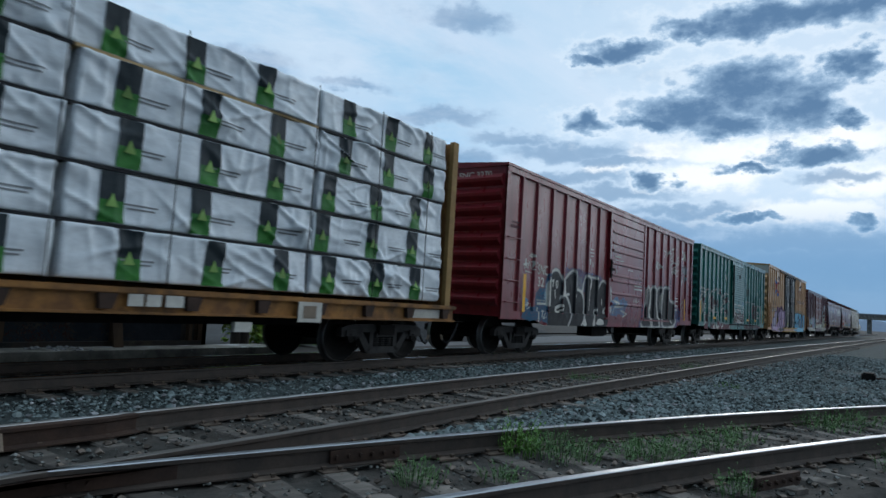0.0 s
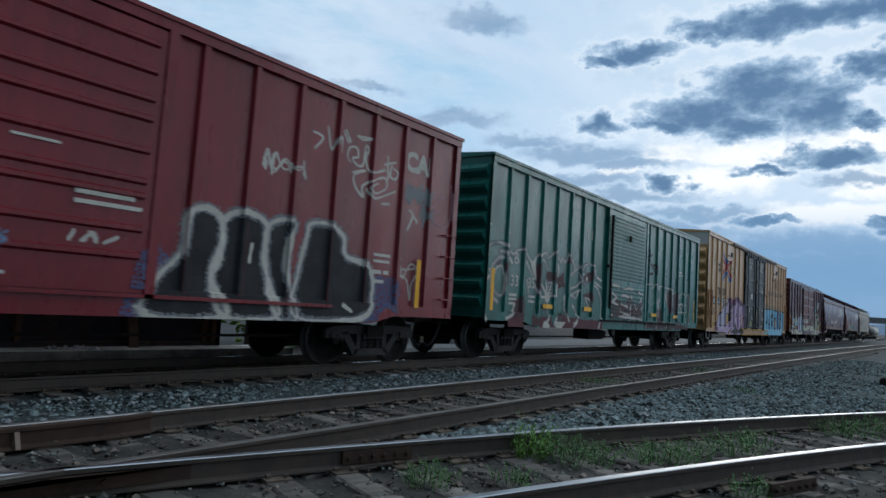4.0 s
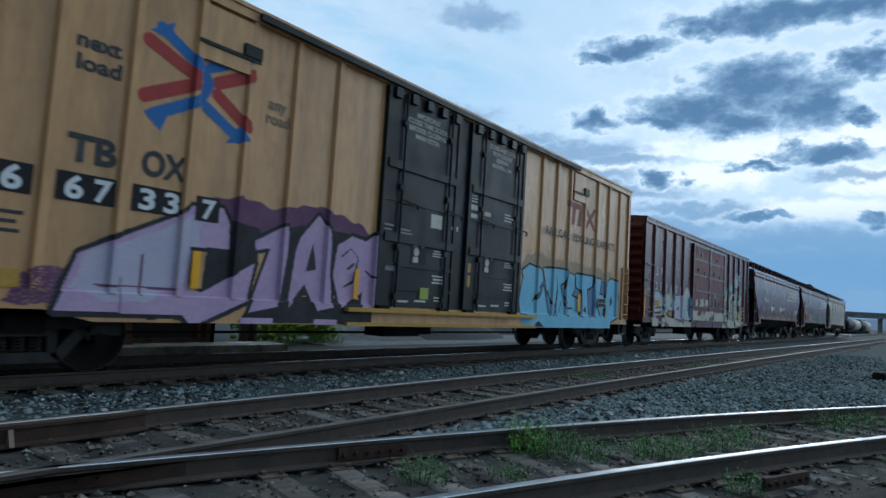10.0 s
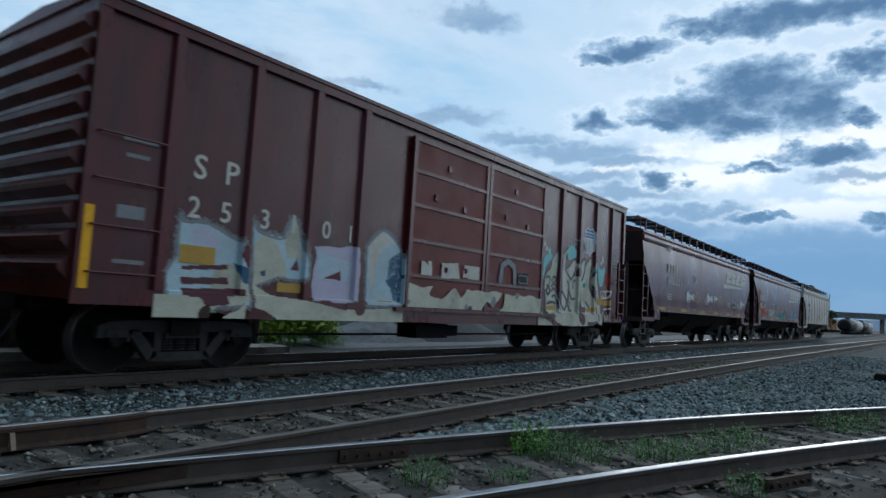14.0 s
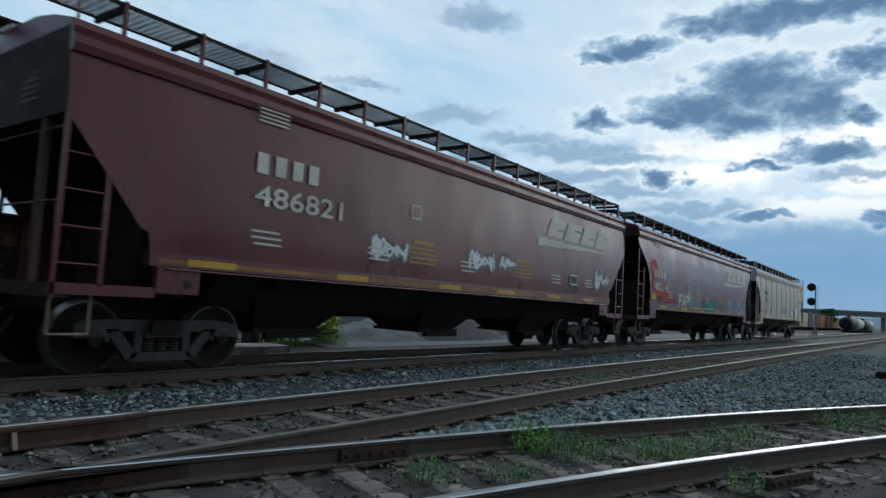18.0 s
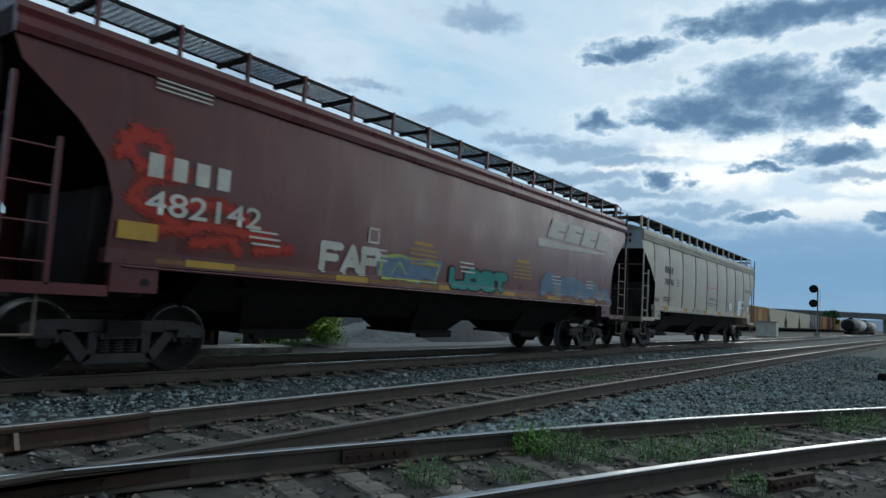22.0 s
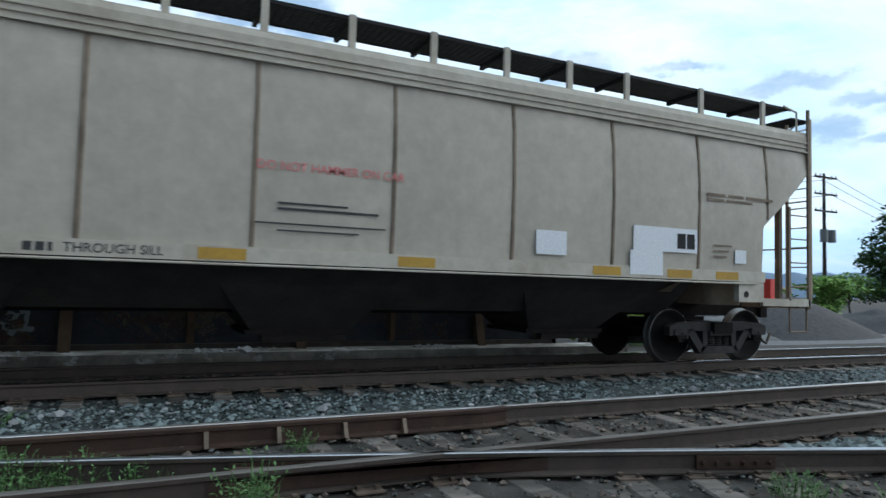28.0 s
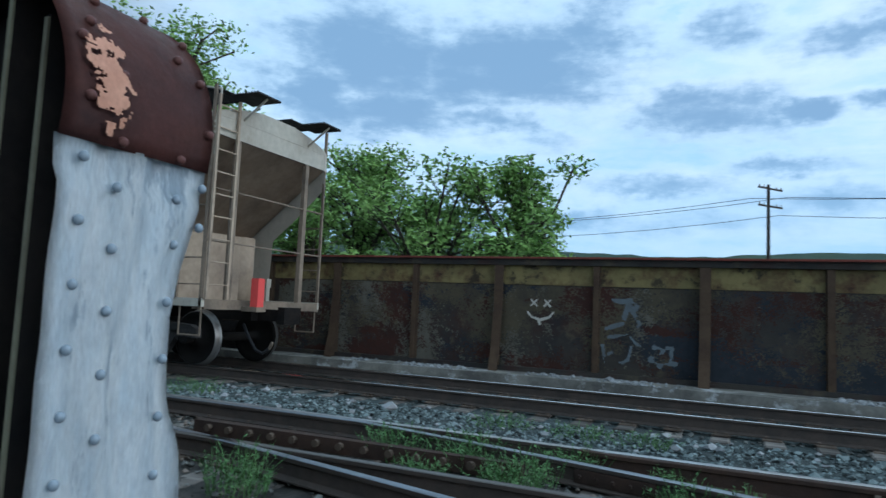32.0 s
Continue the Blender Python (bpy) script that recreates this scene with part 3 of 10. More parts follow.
# ---- shapes ----
def ring_rail(pts, closed=False):
    """A rail of the usual section swept along points on the ground; the running face gets the second material."""
    sec = [(-0.07, -0.17), (0.07, -0.17), (0.07, -0.158), (0.010, -0.140), (0.010, -0.045), (0.034, -0.034), (0.036, -0.006), (0.028, 0.0),
           (-0.028, 0.0), (-0.036, -0.006), (-0.034, -0.034), (-0.010, -0.045), (-0.010, -0.140), (-0.07, -0.158)]
    bm = bmesh.new()
    rows = []
    for i, p in enumerate(pts):
        a, b = pts[max(i - 1, 0)], pts[min(i + 1, len(pts) - 1)]
        d = Vector((b[0] - a[0], b[1] - a[1])).normalized()
        rows.append([bm.verts.new((p[0] - d.y * u, p[1] + d.x * u, v)) for u, v in sec])
    n = len(sec)
    for r, s in zip(rows, rows[1:]):
        for i in range(n):
            f = bm.faces.new((r[i], s[i], s[(i + 1) % n], r[(i + 1) % n]))
            f.material_index = 1 if 6 <= i <= 8 else 0
    bm.faces.new(rows[0]), bm.faces.new(rows[-1][::-1])
    return bm


def cylinder(bm, centre, axis, r, depth, n=12, r2=None):
    a = Vector(centre) - Vector(axis) * depth / 2
    b = Vector(centre) + Vector(axis) * depth / 2
    q = Vector(axis).to_track_quat("Z", "Y")
    r2 = r if r2 is None else r2
    one = [bm.verts.new(a + q @ Vector((r * math.cos(6.28319 * i / n), r * math.sin(6.28319 * i / n), 0))) for i in range(n)]
    two = [bm.verts.new(b + q @ Vector((r2 * math.cos(6.28319 * i / n), r2 * math.sin(6.28319 * i / n), 0))) for i in range(n)]
    for i in range(n):
        bm.faces.new((one[i], one[(i + 1) % n], two[(i + 1) % n], two[i]))
    bm.faces.new(one[::-1]), bm.faces.new(two)


def run(bm, pts, r, n=6):
    """One round bar bent along points."""
    rings = []
    for i, p in enumerate(pts):
        d = Vector(pts[min(i + 1, len(pts) - 1)]) - Vector(pts[max(i - 1, 0)])
        q = d.to_track_quat("Z", "Y")
        rings.append([bm.verts.new(Vector(p) + q @ Vector((r * math.cos(6.28319 * k / n), r * math.sin(6.28319 * k / n), 0))) for k in range(n)])
    for a, b in zip(rings, rings[1:]):
        for k in range(n):
            bm.faces.new((a[k], a[(k + 1) % n], b[(k + 1) % n], b[k]))
    bm.faces.new(rings[0][::-1]), bm.faces.new(rings[-1])


def lathe(bm, profile, n=32):
    """Turns (radius, y) round the y axis. Third value: the material of the band up to the next point."""
    rings = []
    for p in profile:
        rings.append([bm.verts.new((p[0] * math.cos(6.28319 * i / n), p[1], p[0] * math.sin(6.28319 * i / n))) for i in range(n)])
    for k in range(len(rings) - 1):
        for i in range(n):
            f = bm.faces.new((rings[k][i], rings[k + 1][i], rings[k + 1][(i + 1) % n], rings[k][(i + 1) % n]))
            f.material_index = profile[k][2] if len(profile[k]) > 2 else 0
            f.smooth = True


def words(text, size, mat, parent, x, z, y, name="lettering", width=None, slant=0.0, drop=0.0, bold=0.012):
    """Readable lettering, flat on a side that faces -y."""
    cu = bpy.data.curves.new(name, "FONT")
    cu.body, cu.size, cu.shear, cu.resolution_u = text, size, slant, 3
    cu.offset = bold * size
    tmp = bpy.data.objects.new(name, cu)
    scene.collection.objects.link(tmp)
    bpy.context.view_layer.update()
    me = bpy.data.meshes.new_from_object(tmp.evaluated_get(bpy.context.evaluated_depsgraph_get()))
    bpy.data.objects.remove(tmp)
    xs = [v.co.x for v in me.vertices]
    k = (width / (max(xs) - min(xs))) if width else 1.0
    x0 = min(xs)
    for v in me.vertices:
        lx = (v.co.x - x0) * k
        v.co = Vector((lx, 0, v.co.y + drop * lx))
    me.materials.clear()
    me.materials.append(M[mat])
    ob = new(name, me)
    ob.parent = parent
    ob.location = (x, y, z)
    return ob


# ---- spray paint: shapes laid over the profile of a side, cell by cell ----
SK = {"A": ["00 26 40", "12 32"], "B": ["00 06 26 35 24 03", "03 23 32 31 20 00"], "C": ["45 36 16 05 01 10 30 41"], "D": ["00 06 26 44 42 20 00"],
      "E": ["40 00 06 46", "03 33"], "F": ["00 06 46", "03 33"], "I": ["10 16"], "K": ["00 06", "46 03 40"], "L": ["06 00 40"], "M": ["00 06 23 46 40"],
      "N": ["00 06 40 46"], "O": ["10 01 05 16 36 45 41 30 10"], "P": ["00 06 36 45 44 33 03"], "R": ["00 06 36 45 34 03", "23 40"],
      "S": ["45 36 16 05 04 13 33 42 41 30 10 01"], "T": ["20 26", "06 46"], "U": ["06 01 10 30 41 46"], "W": ["06 10 24 30 46"], "Z": ["06 46 00 40"]}


def skeleton(text, x0, x1, z0, z1, wave=0.0):
    """Strokes of a word stretched over a field."""
    out, n = [], len(text)
    for i, ch in enumerate(text):
        a, b = x0 + (x1 - x0) * (i + 0.10) / n, x0 + (x1 - x0) * (i + 0.90) / n
        lift = wave * math.sin(2.3 * i + 0.6)
        for st in SK.get(ch, ["00 46"]):
            out.append([(a + (b - a) * int(p[0]) / 4, z0 + lift + (z1 - z0 - abs(lift)) * int(p[1]) / 6) for p in st.split()])
    return out


def away(X, Z, strokes):
    """The distance of every cell from a set of strokes."""
    best = np.full(X.shape, 9.0)
    for st in strokes:
        for (ax, az), (bx, bz) in zip(st, st[1:]):
            dx, dz = bx - ax, bz - az
            t = np.clip(((X - ax) * dx + (Z - az) * dz) / max(dx * dx + dz * dz, 1e-9), 0, 1)
            best = np.minimum(best, np.hypot(X - ax - t * dx, Z - az - t * dz))
    return best


def ripple(X, Z, seed, scale):
    """A smooth random field between about -1 and 1."""
    rs = np.random.RandomState(seed)
    out = np.zeros(X.shape)
    for _ in range(14):
        kx, kz, ph = rs.normal(0, scale), rs.normal(0, scale), rs.uniform(0, 6.28)
        out += np.sin(kx * X + kz * Z + ph)
    return out / 4.5


def spray(parent, name, field, cell, layers, depth, label=""):
    """layers: (material, function of X, Z giving a mask), later over earlier; depth(x, z): how far the side stands out. One part for each colour."""
    x0, x1, z0, z1 = field
    nx, nz = int((x1 - x0) / cell), int((z1 - z0) / cell)
    gx, gz = x0 + cell * np.arange(nx + 1), z0 + cell * np.arange(nz + 1)
    X, Z = np.meshgrid((gx[:-1] + gx[1:]) / 2, (gz[:-1] + gz[1:]) / 2, indexing="ij")
    pick = np.full(X.shape, -1)
    for i, (_, fn) in enumerate(layers):
        pick[fn(X, Z)] = i
    for i, (mat, _) in enumerate(layers):
        a, b = np.nonzero(pick == i)
        if not len(a):
            continue
        ids = np.stack([a * (nz + 1) + b, (a + 1) * (nz + 1) + b, (a + 1) * (nz + 1) + b + 1, a * (nz + 1) + b + 1], 1)
        used, inv = np.unique(ids, return_inverse=True)
        vx, vz = gx[used // (nz + 1)], gz[used % (nz + 1)]
        vy = -depth(vx, vz) - 0.004
        me = bpy.data.meshes.new(name)
        me.from_pydata(np.stack([vx, vy, vz], 1).tolist(), [], inv.reshape(-1, 4).tolist())
        me.materials.append(M[mat])
        ob = new(name, me)
        ob.parent = parent
        tagged(ob, label or "spray-painted " + mat.replace("_", " ") + " graffiti", kind="stuff" if len(a) > 300 else "")


def within(pts):
    """A mask function for a polygon."""
    def fn(X, Z):
        inside = np.zeros(X.shape, bool)
        for (ax, az), (bx, bz) in zip(pts, pts[1:] + pts[:1]):
            cross = (az > Z) != (bz > Z)
            with np.errstate(divide="ignore", invalid="ignore"):
                hitx = (bx - ax) * (Z - az) / (bz - az if bz != az else 1e-9) + ax
            inside ^= cross & (X < hitx)
        return inside
    return fn


def cloud(pts, seed, soft=0.10, thin=0.0):
    """A sprayed cloud: a polygon whose edge is broken up."""
    inner = within(pts)

    def fn(X, Z):
        w = soft * ripple(X, Z, seed, 6.0)
        u = soft * ripple(X, Z, seed + 1, 6.0)
        rs = np.random.RandomState(seed)
        return inner(X + w, Z + u) & (rs.uniform(size=X.shape) > thin)
    return fn


def curvy(pts, ring=False, n=5):
    """A smooth hand-drawn line through points."""
    k = len(pts)
    get = (lambda i: pts[i % k]) if ring else (lambda i: pts[min(max(i, 0), k - 1)])
    out = []
    for i in range(k if ring else k - 1):
        a, b, c, d = get(i - 1), get(i), get(i + 1), get(i + 2)
        for j in range(n):
            t = j / n
            out.append(tuple(0.5 * (2 * b[q] + (c[q] - a[q]) * t + (2 * a[q] - 5 * b[q] + 4 * c[q] - d[q]) * t * t + (3 * b[q] - a[q] - 3 * c[q] + d[q]) * t ** 3) for q in (0, 1)))
    return out if ring else out + [pts[-1]]


def curves(lines):
    return [curvy(p) for p in lines]


def rings(polys):
    return [curvy(p, True) for p in polys]


def mist(strokes, r0, r1, seed):
    """The soft overspray along strokes: full to r0, thinning out to r1."""
    return lambda X, Z: np.random.RandomState(seed).uniform(size=X.shape) < np.clip((r1 - away(X, Z, strokes)) / (r1 - r0), 0, 1)


def closed(polys):
    return [p + p[:1] for p in polys]


def scribble(x0, x1, z0, z1, seed):
    """A looping hand-sprayed tag."""
    r = random.Random(seed)
    out = []
    for k in range(3):
        a, b, c, d = r.uniform(2.5, 4.5), r.uniform(5, 9), r.uniform(0, 6), r.uniform(0.25, 0.5)
        n = 40
        out.append([(x0 + (x1 - x0) * (0.08 + 0.84 * (0.5 - 0.5 * math.cos(3.1416 * i / n)) * (0.7 + 0.15 * k) + 0.10 * math.sin(b * i / n + c)), z0 + (z1 - z0) * (0.5 + d * math.sin(a * 6.28 * i / n + c) * (0.6 + 0.4 * math.sin(b * i / n)))) for i in range(n + 1)])
    return out


def fill(polys):
    """The inside of several outlines."""
    def fn(X, Z):
        m = np.zeros(X.shape, bool)
        for p in polys:
            m |= within(p)(X, Z)
        return m
    return fn


def both(f, g):
    return lambda X, Z: f(X, Z) & g(X, Z)


def thick(strokes, r, seed=1, rough=0.012):
    return lambda X, Z: away(X, Z, strokes) + rough * ripple(X, Z, seed, 5.0) < r


# ---- ground ----
def strip(name, x0, x1, ylo, yhi, z, mat, label, step=1.0, wob=0.03, ny=6, grain=0.0):
    """A bed of gravel or earth between two lines, a little uneven; grain: how far its small lumps rise."""
    bm = bmesh.new()
    nx = int((x1 - x0) / step)
    rows = []
    for i in range(nx + 1):
        x = x0 + (x1 - x0) * i / nx
        lo, hi = ylo(x), yhi(x)
        row = []
        for j in range(ny + 1):
            y = lo + (hi - lo) * j / ny
            lump = wob * noise.noise((x * 0.9, y * 1.3, 0)) + (grain * (noise.noise((x * 3.1, y * 3.1, 4)) + 0.6 * noise.noise((x * 7.7, y * 7.7, 9))) if grain else 0)
            row.append(bm.verts.new((x, y, z - 0.06 if j in (0, ny) else z + lump)))
        rows.append(row)
    for r, s in zip(rows, rows[1:]):
        for j in range(ny):
            bm.faces.new((r[j], s[j], s[j + 1], r[j + 1])).smooth = True
    return tagged(mesh_ob(name, bm, mat), label, "ground", kind="structure")


g = bmesh.new()
bmesh.ops.create_grid(g, x_segments=40, y_segments=40, size=2500)
ground = tagged(mesh_ob("ground", g, "ground"), "dark trodden gravel and earth of a rail yard", "ground", kind="structure")
ground.location.z = -0.26


def rail_b(x):
    return curve_a(x)


def offset_b(x):
    """Point of the outer rail that faces the inner rail's point at x."""
    s = -0.262 - 0.0158 * x
    k = math.hypot(1, s)
    return (x + GAUGE * s / k, curve_a(x) - GAUGE / k)


strip("ballast_main", -45, 240, lambda x: 7.05, lambda x: 11.6, -0.215, "gravel", "dark grey crushed-stone ballast under the main track", 1.5)
strip("ballast_shoulder", -30, 70, lambda x: 6.05, lambda x: 7.92, -0.195, "gravel", "grey crushed-stone shoulder between two tracks", 1.0)
strip("ballast_middle", -14, 50, lambda x: lane(x) - 2.15, lambda x: lane(x) + 0.5, -0.206, "dirt", "brown oily earth between the rails of the middle track", 0.14, 0.02, 20, 0.032)
strip("ballast_middle_far", 50, 130, lambda x: lane(x) - 2.15, lambda x: lane(x) + 0.5, -0.20, "dirt", "brown oily earth of the middle track further on", 1.0)
strip("ballast_near", -7, 26, lambda x: curve_a(x) - 2.6, lambda x: min(curve_a(x) + 0.5, lane(x) - 0.2), -0.206, "dirt", "brown oily earth between the rails of the curving track", 0.12, 0.02, 24, 0.034)
strip("gravel_field", 4.6, 120, lambda x: curve_a(x) + 0.35 if x < 22 else -8, lambda x: lane(x) - 1.75, -0.205, "gravel", "field of loose grey crushed stone", 1.0, 0.05)
strip("pale_road", 13, 70, lambda x: 13.0, lambda x: 16.5, -0.22, "pale_gravel", "pale dusty gravel road behind the main track", 2.0)

# ---- rails ----
def track(name, label, rails, mats=("rail_rust", "rail_top")):
    t = thing(name, label, "railway track", kind="structure")
    for pts in rails:
        part("rail", ring_rail(pts), list(mats), t)
    return t


extra("rail_dull", (0.44, 0.45, 0.46), 0.42, 0.9, second=(0.36, 0.32, 0.29), scale=3, amount=0.8, stretch=(0.3, 1, 1))
extra("rail_main", (0.60, 0.60, 0.60), 0.17, 1.0, second=(0.40, 0.39, 0.38), scale=5, amount=0.6, stretch=(0.1, 1, 1))
extra("rail_worn", (0.17, 0.16, 0.15), 0.5, 0.5, second=(0.09, 0.075, 0.065), scale=4, amount=0.7, stretch=(0.3, 1, 1))
main_track = track("main_track", "rusty steel rails of the main track on wooden ties", [[(x, Y_MAIN - 0.7525) for x in range(-45, 260, 5)], [(x, Y_MAIN + 0.7525) for x in range(-45, 260, 5)]], ("rail_rust", "rail_main"))
xs_lane = [-40, -20, -10, -5, 0, 5, 10] + list(range(14, 160, 5))
middle_track = track("middle_track", "brown weathered rails of a side track on wooden ties", [[(x, lane(x)) for x in xs_lane]], ("rail_rust", "rail_dull"))
part("rail", ring_rail([(x, lane(x) - GAUGE) for x in xs_lane]), ["rail_rust", "rail_worn"], middle_track, "rust-brown rail with a dull worn top")
xs_near = [-4.4 + 0.6 * i for i in range(48)]
near_track = track("near_track", "curving turnout rails with bright worn tops", [[(-9.0, 5.70), (-6.5, 5.705)] + [(x, min(curve_a(x), 5.715)) for x in xs_near], [offset_b(x) for x in [-10, -8, -6] + xs_near]])


def joint_bar(x, fn, side, n=6):
    """A bolted joint bar against the web of a rail, with its bolts."""
    a, b = Vector((x - 0.32, fn(x - 0.32), 0)), Vector((x + 0.32, fn(x + 0.32), 0))
    d = (b - a).normalized()
    nrm = Vector((-d.y, d.x, 0)) * side
    m = Matrix(((d.x, nrm.x, 0, (a.x + b.x) / 2), (d.y, nrm.y, 0, (a.y + b.y) / 2), (0, 0, 1, 0), (0, 0, 0, 1)))
    bm = boxes((-0.32, 0.32, 0.012, 0.045, -0.142, -0.042))
    for i in range(n):
        cylinder(bm, (-0.27 + 0.54 * i / (n - 1), 0.058, -0.092), (0, 1, 0), 0.017, 0.03, 6)
    bm.transform(m)
    part("joint_bar", bm, "rust", near_track, "bolted rusty steel joint bar")


joint_bar(4.14, curve_a, -1), joint_bar(1.96, curve_a, -1), joint_bar(0.9, curve_a, -1), joint_bar(-1.2, curve_a, -1, 5)
joint_bar(6.0, lambda x: 0.893 - 0.37 * (x - 6.0), -1)
# frog and guard rails where the tracks meet
frog = thing("rail_frog", "worn steel frog where two rails of the turnout meet", "rail frog", kind="structure")
bm = bmesh.new()
prism(bm, [(0.4, 4.27), (2.0, 4.25), (2.75, 4.12), (2.75, 4.06), (1.3, 4.38), (0.6, 4.56)], -0.14, -0.045, "z")
part("casting", bm, "rust", frog, "rusty manganese frog casting")
for y0, y1, x0, x1 in ((5.69, 5.69, -1.6, 3.4), (2.62, 1.9, 0.8, 3.2)):
    part("guard_rail", ring_rail([(x0, y0 + 0.06), (x0 + 0.3, y0), (x1 - 0.3, y1), (x1, y1 + 0.06)]), ["rust", "rust"], frog, "rusty guard rail")
for x in (0.54, 1.12, 1.70, 2.26):
    bm = bmesh.new()
    prism(bm, [(5.66, -0.03), (5.60, -0.16), (5.70, -0.16), (5.70, -0.03)], x - 0.018, x + 0.018, "x")
    part("brace", bm, "grimy", frog, "grey steel rail brace")
extra("plate_worn", (0.12, 0.088, 0.066), 0.7, second=(0.06, 0.045, 0.036), scale=6, amount=0.7)
# switch points bolted up along the near rail
heel = thing("switch_block", "row of rusty bolts on the heel of the switch rail", "rail switch", kind="structure")
bm = bmesh.new()
prism(bm, [(-5.2, 4.95), (-1.9, 5.02), (-1.9, 5.10), (-5.2, 5.06)], -0.165, -0.035, "z")
part("bar", bm, "rust", heel)
for i in range(13):
    bm = bmesh.new()
    cylinder(bm, (-5.0 + 0.245 * i, 4.935 + 0.0051 * i, -0.09), (0, 1, 0), 0.034, 0.05, 8)
    part("bolt", bm, "plate_worn", heel, "worn brown bolt head")


# ---- bridge girders ----
def far_girder():
    t = thing("plate_girder", "long riveted bridge girder stained ochre, rust and black", "bridge girder")
    y = 12.17
    bm = bmesh.new()
    out = [(-46, -0.25), (8.45, -0.25)] + [(8.45 - 0.32 + 0.32 * math.cos(a), 2.15 - 0.32 + 0.32 * math.sin(a)) for a in (0, 0.4, 0.8, 1.2, 1.5708)] + [(-46, 2.15)]
    prism(bm, out, y, y + 0.03)
    part("web", bm, "girder", t)
    part("top_flange", boxes((-46, 8.15, y - 0.17, y + 0.2, 2.15, 2.185)), "red_rust", t, "red-rusted top flange")
    bm = bmesh.new()
    c = [(8.13 + 0.34 * math.cos(a), 1.83 + 0.34 * math.sin(a)) for a in (1.5708, 1.2, 0.8, 0.4, 0)] + [(8.47, -0.25)]
    for (ax, az), (bx, bz) in zip(c, c[1:]):
        q = [bm.verts.new(p) for p in ((ax, y - 0.17, az), (ax, y + 0.2, az), (bx, y + 0.2, bz), (bx, y - 0.17, bz))]
        bm.faces.new(q)
    bmesh.ops.solidify(bm, geom=bm.faces[:], thickness=0.03)
    part("end_flange", bm, "girder", t, "rounded end flange")
    part("flange_angle", boxes((-46, 8.1, y - 0.11, y - 0.002, 2.03, 2.148)), "girder", t)
    part("cover_strip", boxes((-46, 8.1, y - 0.016, y - 0.002, 1.66, 2.028)), M["girder_pale"], t, "ochre riveted flange strip")
    part("bottom_angle", boxes((-46, 8.4, y - 0.13, y - 0.002, 0.012, 0.10)), "girder", t)
    x, k = 8.37, 0
    part("stiffener", boxes((8.10, 8.17, y - 0.12, y - 0.004, -0.09, 2.02)), "rust_brown", t)
    while x > -30:
        if k % 2 == 0:
            bm = boxes((x - 0.05, x + 0.05, y - 0.10, y - 0.004, -0.09, 2.02), (x - 0.07, x + 0.07, y - 0.03, y - 0.003, -0.09, 2.02))
            part("stiffener", bm, "rust_brown", t)
        else:
            bm = bmesh.new()
            prism(bm, [(y - 0.16, 2.02), (y - 0.16, 1.2), (y - 0.24, 0.45), (y - 0.40, -0.12), (y - 0.004, -0.12), (y - 0.004, 2.02)], x - 0.012, x + 0.012, "x")
            prism(bm, [(y - 0.175, 2.02), (y - 0.175, 1.2), (y - 0.255, 0.45), (y - 0.415, -0.12), (y - 0.40, -0.12), (y - 0.24, 0.45), (y - 0.16, 1.2), (y - 0.16, 2.02)], x - 0.09, x + 0.09, "x")
            part("knee_brace", bm, "rust_brown", t, "rust-brown flanged knee brace")
        if -10 < x < 9:
            bm = bmesh.new()
            for i in range(16):
                cylinder(bm, (x + 0.055 * (1 if i % 2 else -1), y - 0.034, -0.02 + 0.13 * i), (0, 1, 0), 0.016, 0.02, 6)
            part("rivets", bm, "girder", t)["kind"] = "stuff"
        x -= 1.857
        k += 1
    tagged(mesh_ob("bridge_curb", boxes((-46, 9.9, 11.32, 12.10, -0.40, 0.01)), "concrete"), "pale crumbling concrete curb along the girder", "curb", kind="structure")
    # stains on the web: pale ochre, rust and soot
    flat = lambda vx, vz: vx * 0 - y - 0.001 + 0.0
    grit = lambda X, k: np.random.RandomState(k).uniform(-0.55, 0.55, X.shape)
    rag = lambda X, Z, k: 0.38 * ripple(X, Z * 0.8, 90 + k, 11.0) + 0.30 * ripple(X, Z, 100 + k, 27.0) + 0.24 * ripple(X, Z, 110 + k, 62.0) + grit(X, k)
    spray(t, "stain", (-10.0, 8.0, -0.09, 1.655), 0.017,
          [("dull_ochre", lambda X, Z: ripple(X * 1.2, Z * 0.9, 81, 1.9) + rag(X, Z, 1) - 0.10 * X + 0.8 * (Z - 0.9) > 0.55), ("ash", lambda X, Z: ripple(X * 1.5, Z * 0.7, 82, 2.6) + rag(X, Z, 2) - 0.12 * X > 1.25),
           ("rust_stain", lambda X, Z: ripple(X, Z, 83, 2.4) + rag(X, Z, 3) > 0.62), ("night", lambda X, Z: ripple(X * 0.7, Z * 1.4, 84, 2.0) + rag(X, Z, 4) + 0.13 * X + 0.5 * (0.9 - Z) > 0.55),
           ("rust_stain", lambda X, Z: ripple(X * 0.6, Z * 3.0, 85, 4.0) + 0.6 * rag(X, Z, 5) > 1.15)], flat, "weathered stain of rust, soot and old paint")
    # marks on the web
    depth = lambda vx, vz: vx * 0 - y + 0.004
    face = thing("wall_marking", "faded white sprayed face and scrawls on the girder", "graffiti")
    face.parent = None
